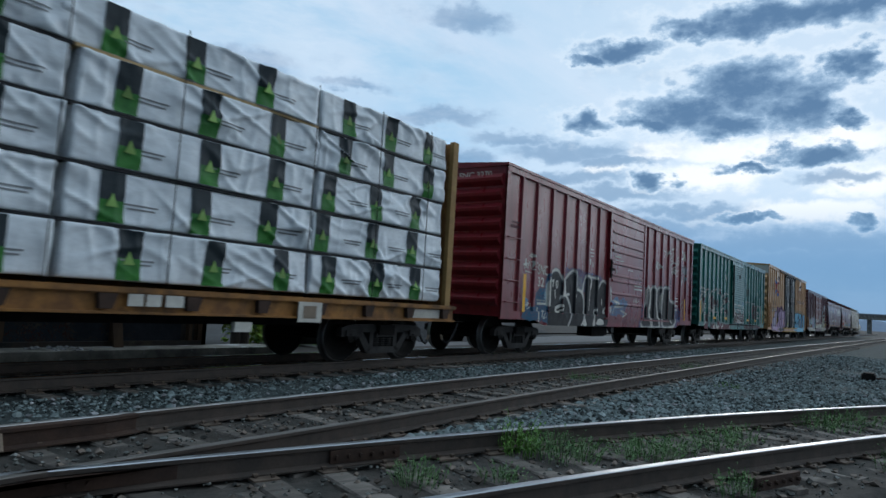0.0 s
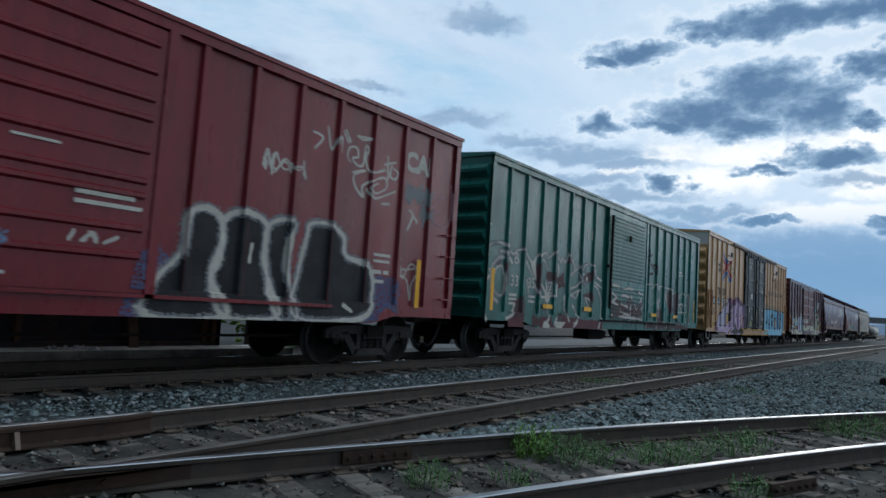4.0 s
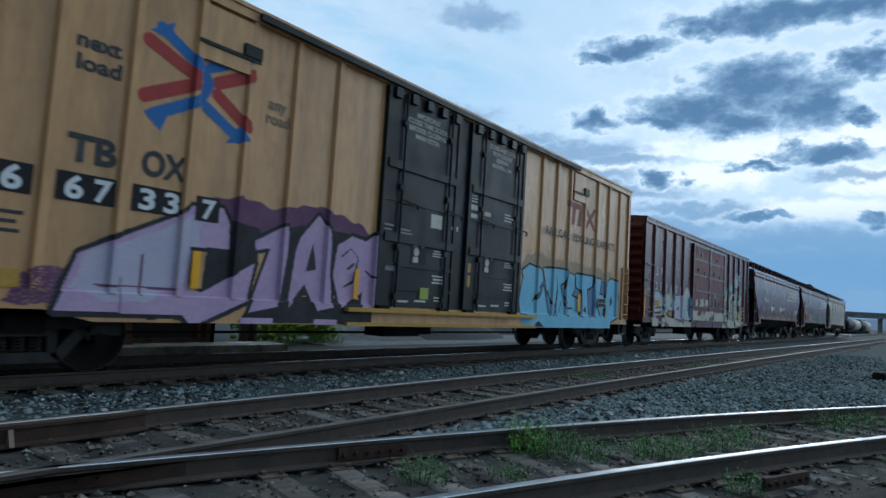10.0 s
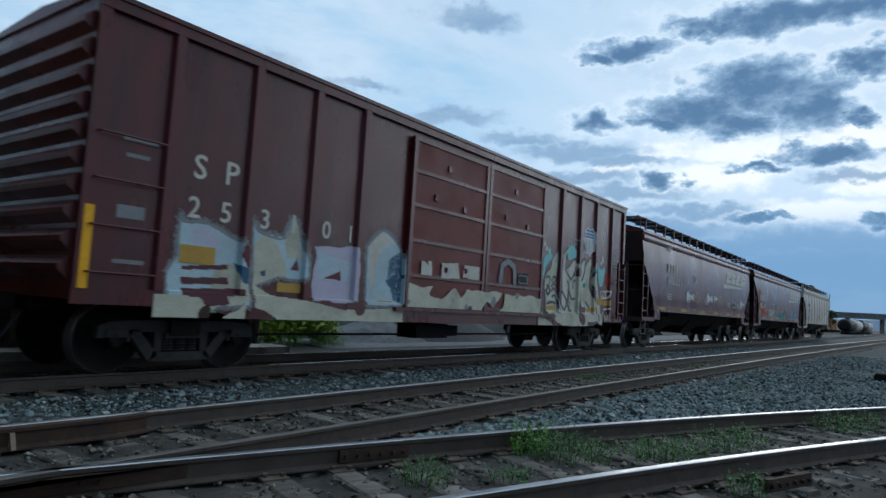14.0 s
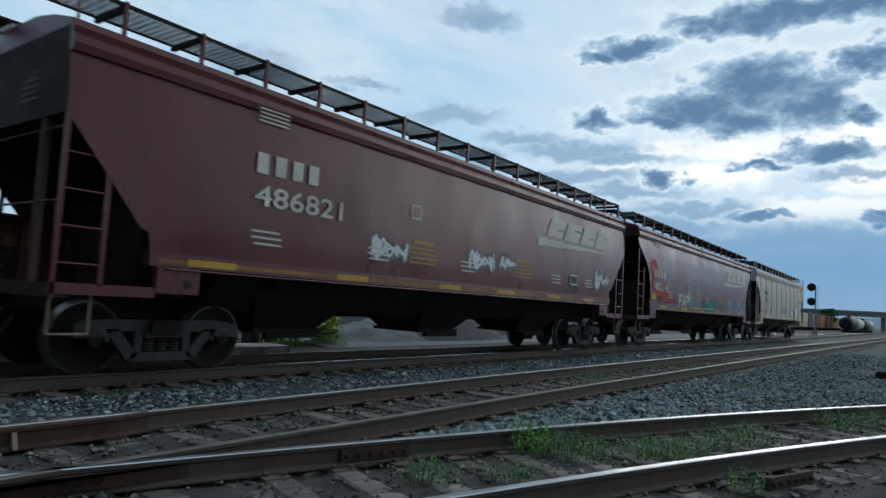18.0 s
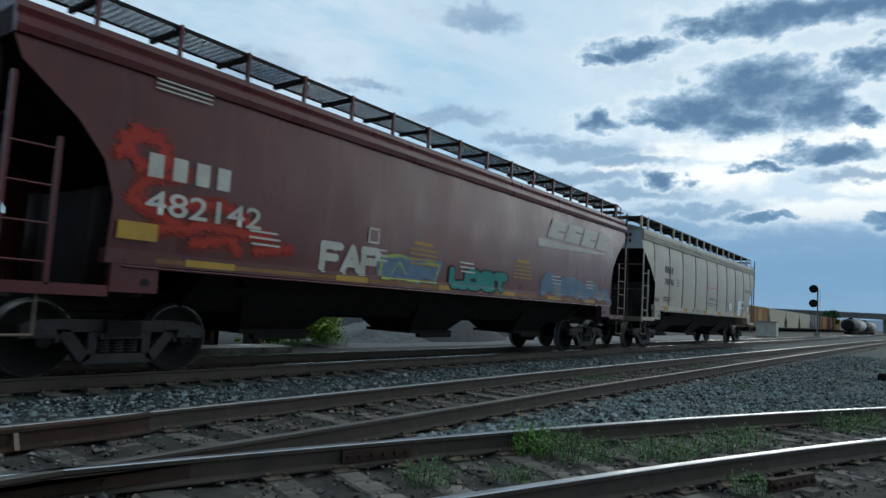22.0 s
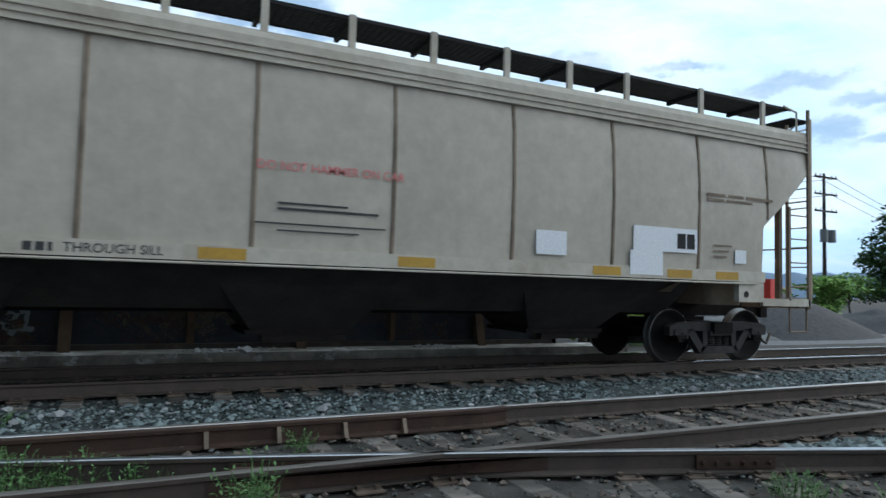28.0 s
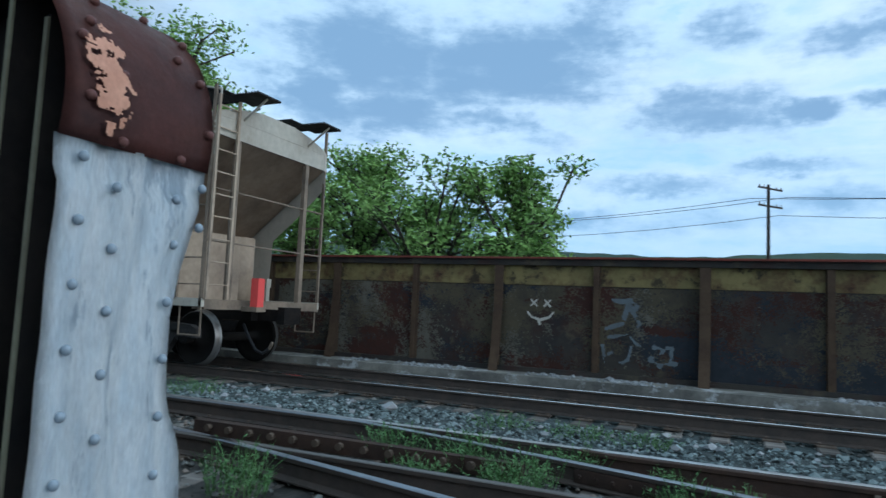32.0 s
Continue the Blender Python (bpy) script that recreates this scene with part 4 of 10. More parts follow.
    spray(face, "graffiti", (-4.2, -3.4, 0.9, 1.5), 0.014, [("off_white", thick([[(-4.02, 1.38), (-3.90, 1.26)], [(-4.02, 1.26), (-3.90, 1.38)], [(-3.76, 1.38), (-3.64, 1.26)], [(-3.76, 1.26), (-3.64, 1.38)],
                                                                                  [(-4.08, 1.14), (-4.0, 1.05), (-3.83, 1.0), (-3.66, 1.05), (-3.58, 1.15)], [(-3.86, 1.0), (-3.84, 0.93)]], 0.018))], depth)
    spray(face, "graffiti", (-2.7, -1.3, 0.2, 1.5), 0.016, [("haze_white", lambda X, Z: thick([[(-2.6, 0.9), (-2.3, 1.0), (-2.2, 1.35), (-2.0, 1.0), (-2.15, 0.85)], [(-2.55, 0.75), (-2.2, 0.8), (-2.0, 0.6)], [(-2.3, 0.55), (-2.55, 0.45), (-2.4, 0.28), (-2.2, 0.35), (-2.15, 0.6)],
                                                                                  [(-1.75, 0.62), (-1.45, 0.62), (-1.5, 0.35)], [(-1.8, 0.4), (-1.4, 0.35)], [(-2.5, 1.4), (-2.0, 1.42), (-2.1, 1.25)], [(-2.65, 0.6), (-2.6, 0.3), (-2.35, 0.22), (-2.2, 0.4)], [(-1.6, 0.6), (-1.65, 0.3)]], 0.032, 5, 0.02)(X, Z) & (ripple(X, Z, 4, 9) > -0.2))], depth)
    return t


extra("tan_haze", (0.43, 0.33, 0.24), 0.7, second=(0.40, 0.265, 0.15), scale=4, amount=0.8)
extra("haze_white", (0.15, 0.18, 0.20), 0.8, second=(0.11, 0.12, 0.13), scale=4, amount=0.8)
extra("dull_ochre", (0.094, 0.078, 0.050), 0.8, second=(0.056, 0.048, 0.037), scale=2, amount=0.9)
extra("ash", (0.135, 0.125, 0.10), 0.8, second=(0.085, 0.08, 0.066), scale=3, amount=0.8)
extra("rust_stain", (0.060, 0.025, 0.019), 0.85, second=(0.036, 0.021, 0.018), scale=4, amount=0.8)
extra("night", (0.022, 0.026, 0.032), 0.7, second=(0.036, 0.043, 0.054), scale=3, amount=0.7)
extra("girder_pale", (0.25, 0.20, 0.085), 0.8, second=(0.12, 0.095, 0.048), scale=1.6, amount=0.8, stain=(0.075, 0.03, 0.02), stain_scale=2.6, stain_amount=0.9, spot=(0.03, 0.024, 0.02), spot_scale=3.2, spot_amount=0.8, bump=0.2, bump_scale=30)
extra("red_rust", (0.24, 0.062, 0.045), 0.8, second=(0.13, 0.045, 0.034), scale=3, amount=0.7)
extra("rust_brown", (0.092, 0.060, 0.038), 0.8, second=(0.055, 0.034, 0.025), scale=2, amount=0.8, bump=0.2, bump_scale=30)
M["girder"] = material("girder_web", (0.055, 0.048, 0.040), 0.75, second=(0.026, 0.026, 0.028), scale=1.2, amount=0.9, stain=(0.060, 0.024, 0.018), stain_scale=1.5, stain_amount=0.7, spot=(0.11, 0.09, 0.06), spot_scale=1.4, spot_amount=0.6, bump=0.35, bump_scale=30)
far_girder()


# grey-blue rivet steel, with the shade on the heads mixed into its tone
extra("rivet_paint", (0.30, 0.36, 0.42), 0.4, second=(0.14, 0.18, 0.22), scale=20, amount=0.8, gloss=0.5)
extra("worn_edge", (0.20, 0.19, 0.13), 0.7, second=(0.10, 0.085, 0.06), scale=5, amount=0.7)


def near_girder():
    t = thing("plate_girder", "riveted bridge girder with a dented white-painted rounded end", "bridge girder")
    CX, CZ, R = -2.24, 1.63, 0.42
    part("web", boxes((-16, -1.86, 1.235, 1.262, -0.5, 1.63), (-16, -2.24, 1.235, 1.262, 1.63, 2.03), (-2.24, -2.0, 1.235, 1.262, 1.63, 1.95)), "steel_dark", t)
    part("top_flange", boxes((-16, CX, 1.0, 1.49, CZ + R - 0.014, CZ + R)), "patina", t)
    part("top_angle", boxes((-16, CX, 1.09, 1.234, 2.015, 2.034)), "steel_dark", t)
    part("bottom_flange", boxes((-16, -1.86, 1.0, 1.5, -0.53, -0.50)), "steel_dark", t)
    # the end flange runs down from the rounded corner, bent and narrowed on its far side
    def edge(z):
        far = [(-0.5, 1.46), (0.58, 1.459), (0.72, 1.45), (0.78, 1.43), (0.84, 1.40), (0.97, 1.377), (1.10, 1.374), (1.23, 1.402), (1.35, 1.444), (1.50, 1.487), (2.2, 1.49)]
        return float(np.interp(z, [p[0] for p in far], [p[1] for p in far]))

    def sheet(path, cols, dent):
        bm = bmesh.new()
        rows = []
        for x, z in path:
            lo, hi = 1.0, edge(z)
            x -= 0.016 * (dent > 0.005 and z > 1.44)
            rows.append([bm.verts.new((x + dent * noise.noise((z * 4, j * 0.7, 1)) + (dent * 0.8 * math.sin(j * 1.3 + 0.8 * math.sin(z * 3)) if 0 < j < cols else 0), lo + (hi - lo) * j / cols, z)) for j in range(cols + 1)])
        for r, s in zip(rows, rows[1:]):
            for j in range(cols):
                bm.faces.new((r[j], r[j + 1], s[j + 1], s[j])).smooth = True
        bmesh.ops.solidify(bm, geom=bm.faces[:], thickness=0.014)
        return bm
    corner = [(CX + R * math.sin(q), CZ + R * math.cos(q)) for q in [0.1 * i for i in range(0, 19)]]
    part("corner_plate", sheet([p for p in corner if p[1] > 1.495][::-1], 10, 0.001), "patina", t, "bare rounded maroon corner plate")
    part("end_plate", sheet([(-1.826, -0.5 + 0.04 * i) for i in range(52)], 14, 0.016), "bare_white", t, "dented white-painted end plate")
    part("peeled_patch", sheet_patch(), "salmon", t, "peeling salmon primer")
    rows = [(1.06, 1.491, 0.158, 13), (1.16, 1.431, 0.160, 13), (1.358, 1.431, 0.129, 2), (1.352, 1.139, 0.158, 10), (1.45, 1.479, 0.118, 2)]
    for y, top, pitch, n in rows:
        for i in range(n):
            z = top - pitch * i
            bm = bmesh.new()
            bmesh.ops.create_icosphere(bm, subdivisions=2, radius=0.0145)
            for v in bm.verts:
                v.co.x *= 0.8
            for f in bm.faces:
                f.smooth = True
            ob = part("rivet", bm, "rivet_paint", t)
            ob.location = (-1.812, y, z)
    for q, y in ((1.0, 1.093), (1.15, 1.055), (1.33, 1.163), (1.53, 1.066), (1.0, 1.385), (1.15, 1.45), (1.53, 1.465), (1.75, 1.173), (1.76, 1.37), (0.5, 1.06), (0.7, 1.16), (0.5, 1.38), (0.75, 1.46)):
        bm = bmesh.new()
        bmesh.ops.create_icosphere(bm, subdivisions=2, radius=0.0145)
        for f in bm.faces:
            f.smooth = True
        ob = part("rivet", bm, "patina", t)
        ob.location = (CX + (R + 0.006) * math.sin(q), y, CZ + (R + 0.006) * math.cos(q))
    # upright angles down the near face, their edges worn lighter
    for x in (-1.99, -2.145, -2.75, -3.6, -4.5):
        part("stiffener", boxes((x - 0.012, x, 1.06, 1.234, -0.49, 1.88 if x > -2.1 else 2.0)), "steel_dark", t)
        part("stiffener_edge", boxes((x - 0.013, x + 0.001, 1.052, 1.059, -0.49, 1.87 if x > -2.1 else 2.0)), "worn_edge", t, "worn greenish stiffener edge")
    part("end_angle", boxes((-1.96, -1.885, 1.10, 1.234, -0.49, 1.60)), "steel_dark", t)
    return t


def sheet_patch():
    bm = bmesh.new()
    vs = {}
    for i in range(60):
        for j in range(36):
            a, y = 1.02 + 0.012 * i, 1.045 + 0.005 * j
            u, v = (i - 28) / 28, (j - 10 - 0.13 * i) / 11
            if 1 - u * u - v * v + 1.1 * noise.noise((a * 14, y * 30, 3)) + 0.5 * noise.noise((a * 40, y * 90, 5)) > 0.25:
                q = []
                for di, dj in ((0, 0), (1, 0), (1, 1), (0, 1)):
                    k = (i + di, j + dj)
                    if k not in vs:
                        aa, yy = 1.02 + 0.012 * k[0], 1.045 + 0.005 * k[1]
                        vs[k] = bm.verts.new((-2.24 + 0.438 * math.sin(aa), yy, 1.63 + 0.438 * math.cos(aa)))
                    q.append(vs[k])
                bm.faces.new(q)
    return bm


near_girder()


# ---- rolling stock: trucks, couplers ----
WHEEL_R = 0.457
WHEELS = []          # every wheelset with its place in its truck
CARS = []            # every car with its place in the train


def shared(name, key, build, mats, parent, cache={}):
    """Parts that look alike share one mesh."""
    if key not in cache:
        bm = build()
        me = bpy.data.meshes.new(name)
        bm.to_mesh(me)
        bm.free()
        for one in (mats if isinstance(mats, (list, tuple)) else [mats]):
            me.materials.append(M[one])
        cache[key] = me
    ob = new(name, cache[key])
    ob.parent = parent
    return ob


def wheelset_mesh():
    bm = bmesh.new()
    for s in (-1, 1):
        prof = [(0.10, 0.90, 0), (0.115, 0.83, 0), (0.14, 0.80, 0), (0.17, 0.775, 0), (0.33, 0.735, 0), (0.375, 0.80, 0), (0.443, 0.825, 1), (0.452, 0.82, 1), (0.457, 0.75, 1),
                (0.462, 0.715, 1), (0.485, 0.70, 0), (0.485, 0.685, 0), (0.44, 0.675, 0), (0.375, 0.69, 0), (0.31, 0.70, 0), (0.15, 0.68, 0), (0.085, 0.66, 0), (0.08, 0.0, 0)]
        lathe(bm, [(r, s * y, m) for r, y, m in prof], 28)
        for i in range(3):
            a = 2.0944 * i
            cylinder(bm, (0.055 * math.cos(a), s * 1.09, 0.055 * math.sin(a)), (0, 1, 0), 0.016, 0.03, 6)
        cylinder(bm, (0, s * 1.0, 0), (0, 1, 0), 0.095, 0.17, 14)
    return bm


def frame_mesh():
    bm = bmesh.new()
    for o in ([(-1.16, 0.47), (-1.16, 0.62), (-1.02, 0.68), (-0.70, 0.70), (0.70, 0.70), (1.02, 0.68), (1.16, 0.62), (1.16, 0.47), (1.05, 0.47), (1.03, 0.58), (0.78, 0.58), (0.66, 0.55), (-0.66, 0.55), (-0.78, 0.58), (-1.03, 0.58), (-1.05, 0.47)],
              [(-0.80, 0.58), (-0.62, 0.58), (-0.34, 0.24), (-0.46, 0.16)], [(0.80, 0.58), (0.46, 0.16), (0.34, 0.24), (0.62, 0.58)],
              [(-0.47, 0.16), (0.47, 0.16), (0.40, 0.28), (-0.40, 0.28)], [(-0.40, 0.27), (-0.30, 0.27), (-0.28, 0.56), (-0.40, 0.56)], [(0.40, 0.27), (0.40, 0.56), (0.28, 0.56), (0.30, 0.27)],
              [(-0.78, 0.58), (-0.78, 0.42), (-0.74, 0.42), (-0.70, 0.58)], [(0.78, 0.58), (0.70, 0.58), (0.74, 0.42), (0.78, 0.42)]):
        prism(bm, o, -0.065, 0.065)
    for s in (-1, 1):
        prism(bm, [(s * 0.915 - 0.15, 0.48), (s * 0.915 + 0.15, 0.48), (s * 0.915 + 0.13, 0.59), (s * 0.915 - 0.13, 0.59)], -0.09, 0.09)
    bmesh.ops.recalc_face_normals(bm, faces=bm.faces)
    return bm


def spring_mesh():
    bm = bmesh.new()
    for x in (-0.18, 0.0, 0.18):
        pts = [(x + 0.065 * math.cos(a), 0.065 * math.sin(a), 0.28 + 0.19 * a / 31.4) for a in [0.785 * i for i in range(41)]]
        for a, b in zip(pts, pts[1:]):
            tube(bm, a, b, 0.016, 4)
    box(bm, -0.28, 0.28, -0.12, 0.12, 0.47, 0.54)
    return bm


def truck(car, x):
    tr = shared("truck", "bolster", lambda: boxes((-0.22, 0.22, -1.15, 1.15, 0.50, 0.70), (-0.4, 0.4, -0.35, 0.35, 0.66, 0.76), (-0.06, 0.06, -0.6, 0.6, 0.40, 0.52)), "steel_dark", car)
    tr.location = (x, 0, 0)
    tagged(tr, "dark cast-steel truck with two wheelsets")
    for s in (-1, 1):
        f = shared("side_frame", "frame", frame_mesh, "truck_steel", tr)
        f.location = (0, s * 1.0, 0)
        sp = shared("spring_nest", "spring", spring_mesh, "truck_steel", tr)
        sp.location = (0, s * 1.0, 0)
    for wx in (-0.915, 0.915):
        w = shared("wheelset", "wheelset", wheelset_mesh, ["wheel", "wheel_rim"], tr)
        w.location = (wx, 0, WHEEL_R)
        WHEELS.append((w, wx))
    return tr


extra("truck_steel", (0.050, 0.047, 0.046), 0.75, gloss=0.2, second=(0.022, 0.020, 0.019), scale=5, amount=0.7, bump=0.2, bump_scale=40)


def coupler(car, x, s):
    bm = boxes((x, x + s * 0.62, -0.11, 0.11, 0.78, 0.98) if s > 0 else (x + s * 0.62, x, -0.11, 0.11, 0.78, 0.98))
    a = x + s * 0.60
    prism(bm, [(a, -0.2), (a + s * 0.16, -0.22), (a + s * 0.24, -0.08), (a + s * 0.10, 0.02), (a + s * 0.2, 0.18), (a, 0.17)], 0.74, 1.03, "z")
    bmesh.ops.recalc_face_normals(bm, faces=bm.faces)
    part("coupler", bm, "steel_dark", car, "dark cast knuckle coupler")
    bm = bmesh.new()
    pts = [(x + s * 0.05, -0.40, 0.72), (x + s * 0.2, -0.42, 0.5), (x + s * 0.36, -0.42, 0.30), (x + s * 0.50, -0.40, 0.25), (x + s * 0.60, -0.36, 0.33)]
    run(bm, pts, 0.026, 8)
    part("air_hose", bm, "black", car, "black rubber brake hose")
    bm = bmesh.new()
    tube(bm, pts[-1], (pts[-1][0] + s * 0.06, -0.36, 0.44), 0.028, 6)
    part("hose_coupling", bm, "grimy", car, "grey metal hose coupling")


def stirrup(car, x0, x1, z0, z1, mat, y=-1.53):
    bm = bmesh.new()
    run(bm, [(x0, y, z1), (x0, y, z0 + 0.03), (x0 + 0.03, y, z0), (x1 - 0.03, y, z0), (x1, y, z0 + 0.03), (x1, y, z1)], 0.018, 6)
    part("step", bm, mat, car)


def ladder(car, x0, x1, z0, z1, n, mat, y=-1.58, rails=True, label=""):
    if rails:
        for x in (x0, x1):
            part("ladder_rail", boxes((x - 0.022, x + 0.022, y - 0.012, y + 0.05, z0, z1)), mat, car, label)
    for i in range(n):
        z = z0 + (z1 - z0) * (i + 0.5) / n
        bm = bmesh.new()
        tube(bm, (x0, y, z), (x1, y, z), 0.014, 6)
        if not rails:
            bm.clear()
            run(bm, [(x0, y + 0.09, z), (x0, y, z), (x1, y, z), (x1, y + 0.09, z)], 0.014, 6)
        part("rung", bm, mat, car, label)


def reflector(car, x0, x1, z0, z1, y=-1.57, mat="reflector"):
    part("reflector", boxes((x0, x1, y - 0.003, y, z0, z1)), mat, car, "yellow reflective strip")


def bars(car, x, z, rows, y, mat="off_white", name="stencil"):
    """Small unreadable stencilling as plain bars: rows of (x offset, z offset, length, height)."""
    bm = bmesh.new()
    for dx, dz, w, h in rows:
        box(bm, x + dx, x + dx + w, y - 0.002, y, z + dz, z + dz + h)
    tagged(part(name, bm, mat, car), "small unreadable stencilled lines", kind="stuff")


def boxcar(name, label, x0, L, top, sill, mat, ribs, door, rib_w, ends, end_mat=None, rib_d=0.06, end_top=None):
    car = thing(name, label, "boxcar", "cars of the passing train")
    CARS.append((car, x0))
    wall = 1.50
    part("body", boxes((0.02, L - 0.02, -wall, wall, sill + 0.12, top - 0.04)), mat, car)
    bm = bmesh.new()
    prism(bm, [(-1.60, top - 0.07), (-1.60, top - 0.01), (0, top + 0.10), (1.60, top - 0.01), (1.60, top - 0.07)], -0.04, L + 0.04, "x")
    part("roof", bm, mat, car)
    for s in (-1, 1):
        part("top_chord", boxes((0, L, s * 1.575 if s < 0 else wall, -wall if s < 0 else 1.575, top - 0.20, top - 0.071)), mat, car)
        bm = bmesh.new()
        o = [(0, sill), (0, sill + 0.20), (L, sill + 0.20), (L, sill), (L - 1.75, sill), (L - 2.3, sill - 0.13), (2.3, sill - 0.13), (1.75, sill)]
        prism(bm, o, s * 1.545 if s < 0 else wall + 0.003, -wall - 0.003 if s < 0 else 1.545)
        bmesh.ops.recalc_face_normals(bm, faces=bm.faces)
        part("side_sill", bm, mat, car)

        def one_rib():
            b = bmesh.new()
            h = rib_w / 2
            prism(b, [(-h, 0), (-h * 0.62, -rib_d), (h * 0.62, -rib_d), (h, 0)], sill + 0.20, top - 0.20, "z")
            bmesh.ops.recalc_face_normals(b, faces=b.faces)
            return b
        for x in ribs:
            r = shared("side_post", (name, mat, rib_w), one_rib, mat, car)
            r.location = (x, s * (wall + 0.001), 0)
            if s > 0:
                r.rotation_euler = (0, 0, math.pi)
        for x in (0.07, L - 0.07):
            part("corner_post", boxes((x - 0.07, x + 0.07, s * 1.56 if s < 0 else wall + 0.002, -wall - 0.002 if s < 0 else 1.56, sill + 0.2, top - 0.2)), mat, car)
    for s, x in ((-1, 0.0), (1, L)):
        part("end_wall", boxes((min(x, x - s * 0.05) + 0.0, max(x, x - s * 0.05), -1.55, 1.55, sill + 0.05, top - 0.07)), end_mat or mat, car)
        if end_top:
            part("end_panel", boxes((min(x + s * 0.012, x), max(x + s * 0.012, x), -1.53, 1.53, top - 0.62, top - 0.08)), end_top, car, "white upper end panel")
        zt = top - (0.72 if end_top else 0.22)
        for i in range(ends):
            h = (zt - sill - 0.25) / ends
            zc = sill + 0.25 + h * (i + 0.5)

            def corr():
                b = bmesh.new()
                prism(b, [(0, -h * 0.42), (0.12, -h * 0.10), (0.13, h * 0.10), (0, h * 0.42)], -1.45, 1.45, "y")
                bmesh.ops.recalc_face_normals(b, faces=b.faces)
                return b
            c = shared("corrugation", (name, "corr", ends), corr, end_mat or mat, car)
            c.location = (x, 0, zc)
            if s < 0:
                c.rotation_euler = (0, 0, math.pi)
    part("centre_sill", boxes((0.1, L - 0.1, -0.28, 0.28, sill - 0.14, sill + 0.10)), "steel_dark", car)
    part("brake_gear", boxes((L * 0.42, L * 0.42 + 1.1, -0.95, -0.45, 0.42, 0.72), (L * 0.42 + 1.2, L * 0.42 + 1.7, -0.8, -0.4, 0.45, 0.68), (3.2, L - 3.2, -0.62, -0.58, 0.46, 0.50)), "steel_dark", car, "dark brake cylinder and rods")
    for x in [2.9 + (L - 5.8) * i / 5 for i in range(6)]:
        part("cross_bearer", boxes((x - 0.06, x + 0.06, -1.45, 1.45, sill - 0.1, sill + 0.11)), "steel_dark", car)
    for x in (1.75, L - 1.75):
        truck(car, x)
    coupler(car, 0, -1), coupler(car, L, 1)

    def depth(vx, vz):
        d = np.full(np.shape(vx), wall)
        for x in ribs:
            u = np.abs(vx - x)
            d = np.maximum(d, wall + rib_d * np.clip((rib_w / 2 - u) / (rib_w * 0.19) + 0.12, 0, 1) * (vz > sill + 0.2))
        for a, b, k in door:
            d = np.where((vx > a - 0.02) & (vx < b + 0.02) & (vz > sill + 0.2), wall + k, d)
        d = np.where((vx < 0.15) | (vx > L - 0.15), np.maximum(d, 1.56), d)
        return np.where(vz <= sill + 0.215, np.maximum(d, 1.548), d)
    return car, depth


extra("pink_haze", (0.45, 0.25, 0.27), 0.6, second=(0.36, 0.16, 0.17), scale=6, amount=0.6)
# --- red boxcar
red, red_d = boxcar("red_boxcar", "red ribbed steel boxcar with black and white bubble graffiti", 13.30, 16.33, 4.60, 0.90, "red",
                    [0.82, 1.64, 2.52, 3.36, 4.18, 5.02, 5.78, 10.40, 11.25, 12.10, 12.95, 13.80, 14.62, 15.45], [(6.62, 9.86, 0.09)], 0.13, 9)
door = part("door", boxes((6.68, 9.84, -1.575, -1.51, 1.06, 4.36)), "red", red, "sliding red steel door with pressed ribs")
for z in (1.50, 1.83, 2.24, 2.42, 2.80, 3.20, 3.45, 3.80, 4.15):
    rb = bmesh.new()
    prism(rb, [(-1.574, z - 0.05), (-1.618, z - 0.022), (-1.618, z + 0.022), (-1.574, z + 0.05)], 6.80, 9.72, "x")
    bmesh.ops.recalc_face_normals(rb, faces=rb.faces)
    part("door_rib", rb, "red", door)
for x in (6.62, 9.90):
    part("door_post", boxes((x - 0.07, x + 0.06, -1.60, -1.502, 1.0, 4.41)), "red", red)
part("door_latch", boxes((6.55, 6.95, -1.63, -1.575, 2.55, 2.63), (6.60, 6.68, -1.64, -1.60, 2.3, 2.9)), "steel_dark", door, "dark latch")
part("door_track", boxes((6.4, 13.0, -1.60, -1.55, 1.00, 1.05)), "red", red)
ladder(red, 15.92, 16.25, 1.05, 2.75, 4, "red", -1.60, rails=False)
ladder(red, 0.12, 0.75, 1.05, 3.1, 4, "red", -1.60, rails=False)
reflector(red, 0.99, 1.13, 1.09, 2.02)
reflector(red, 15.12, 15.24, 1.08, 1.98)
words("SNC", 0.36, "off_white", red, 1.86, 2.08, -1.508, width=0.58)
words("32", 0.34, "off_white", red, 1.88, 1.77, -1.508, width=0.36)
words("CAI", 0.50, "off_white", red, 14.66, 3.62, -1.508, width=0.80, bold=0.05)
bars(red, 13.98, 1.47, [(0, 0.47, 0.43, 0.05), (0, 0.36, 0.43, 0.05), (0, 0.16, 0.22, 0.07), (0.05, 0, 0.25, 0.06), (0.28, 0.16, 0.14, 0.07)], -1.508)
bars(red, 5.2, 2.55, [(0, 0.5, 0.25, 0.03), (0, 0.4, 0.3, 0.03), (0.03, 0.3, 0.22, 0.03), (0, 0.05, 0.07, 0.18), (0.2, 0.0, 0.05, 0.15)], -1.506)
bars(red, 7.0, 2.9, [(0, 0.1, 0.55, 0.05), (0.02, 0.0, 0.75, 0.03), (0.15, -0.5, 0.06, 0.22), (1.2, -0.25, 0.5, 0.03), (1.9, -0.75, 0.7, 0.05), (1.9, -0.86, 0.8, 0.05)], -1.594)
bars(red, 0.35, 3.1, [(0, 0, 0.4, 0.08), (0.05, 0.12, 0.35, 0.05)], -1.505, "wine")
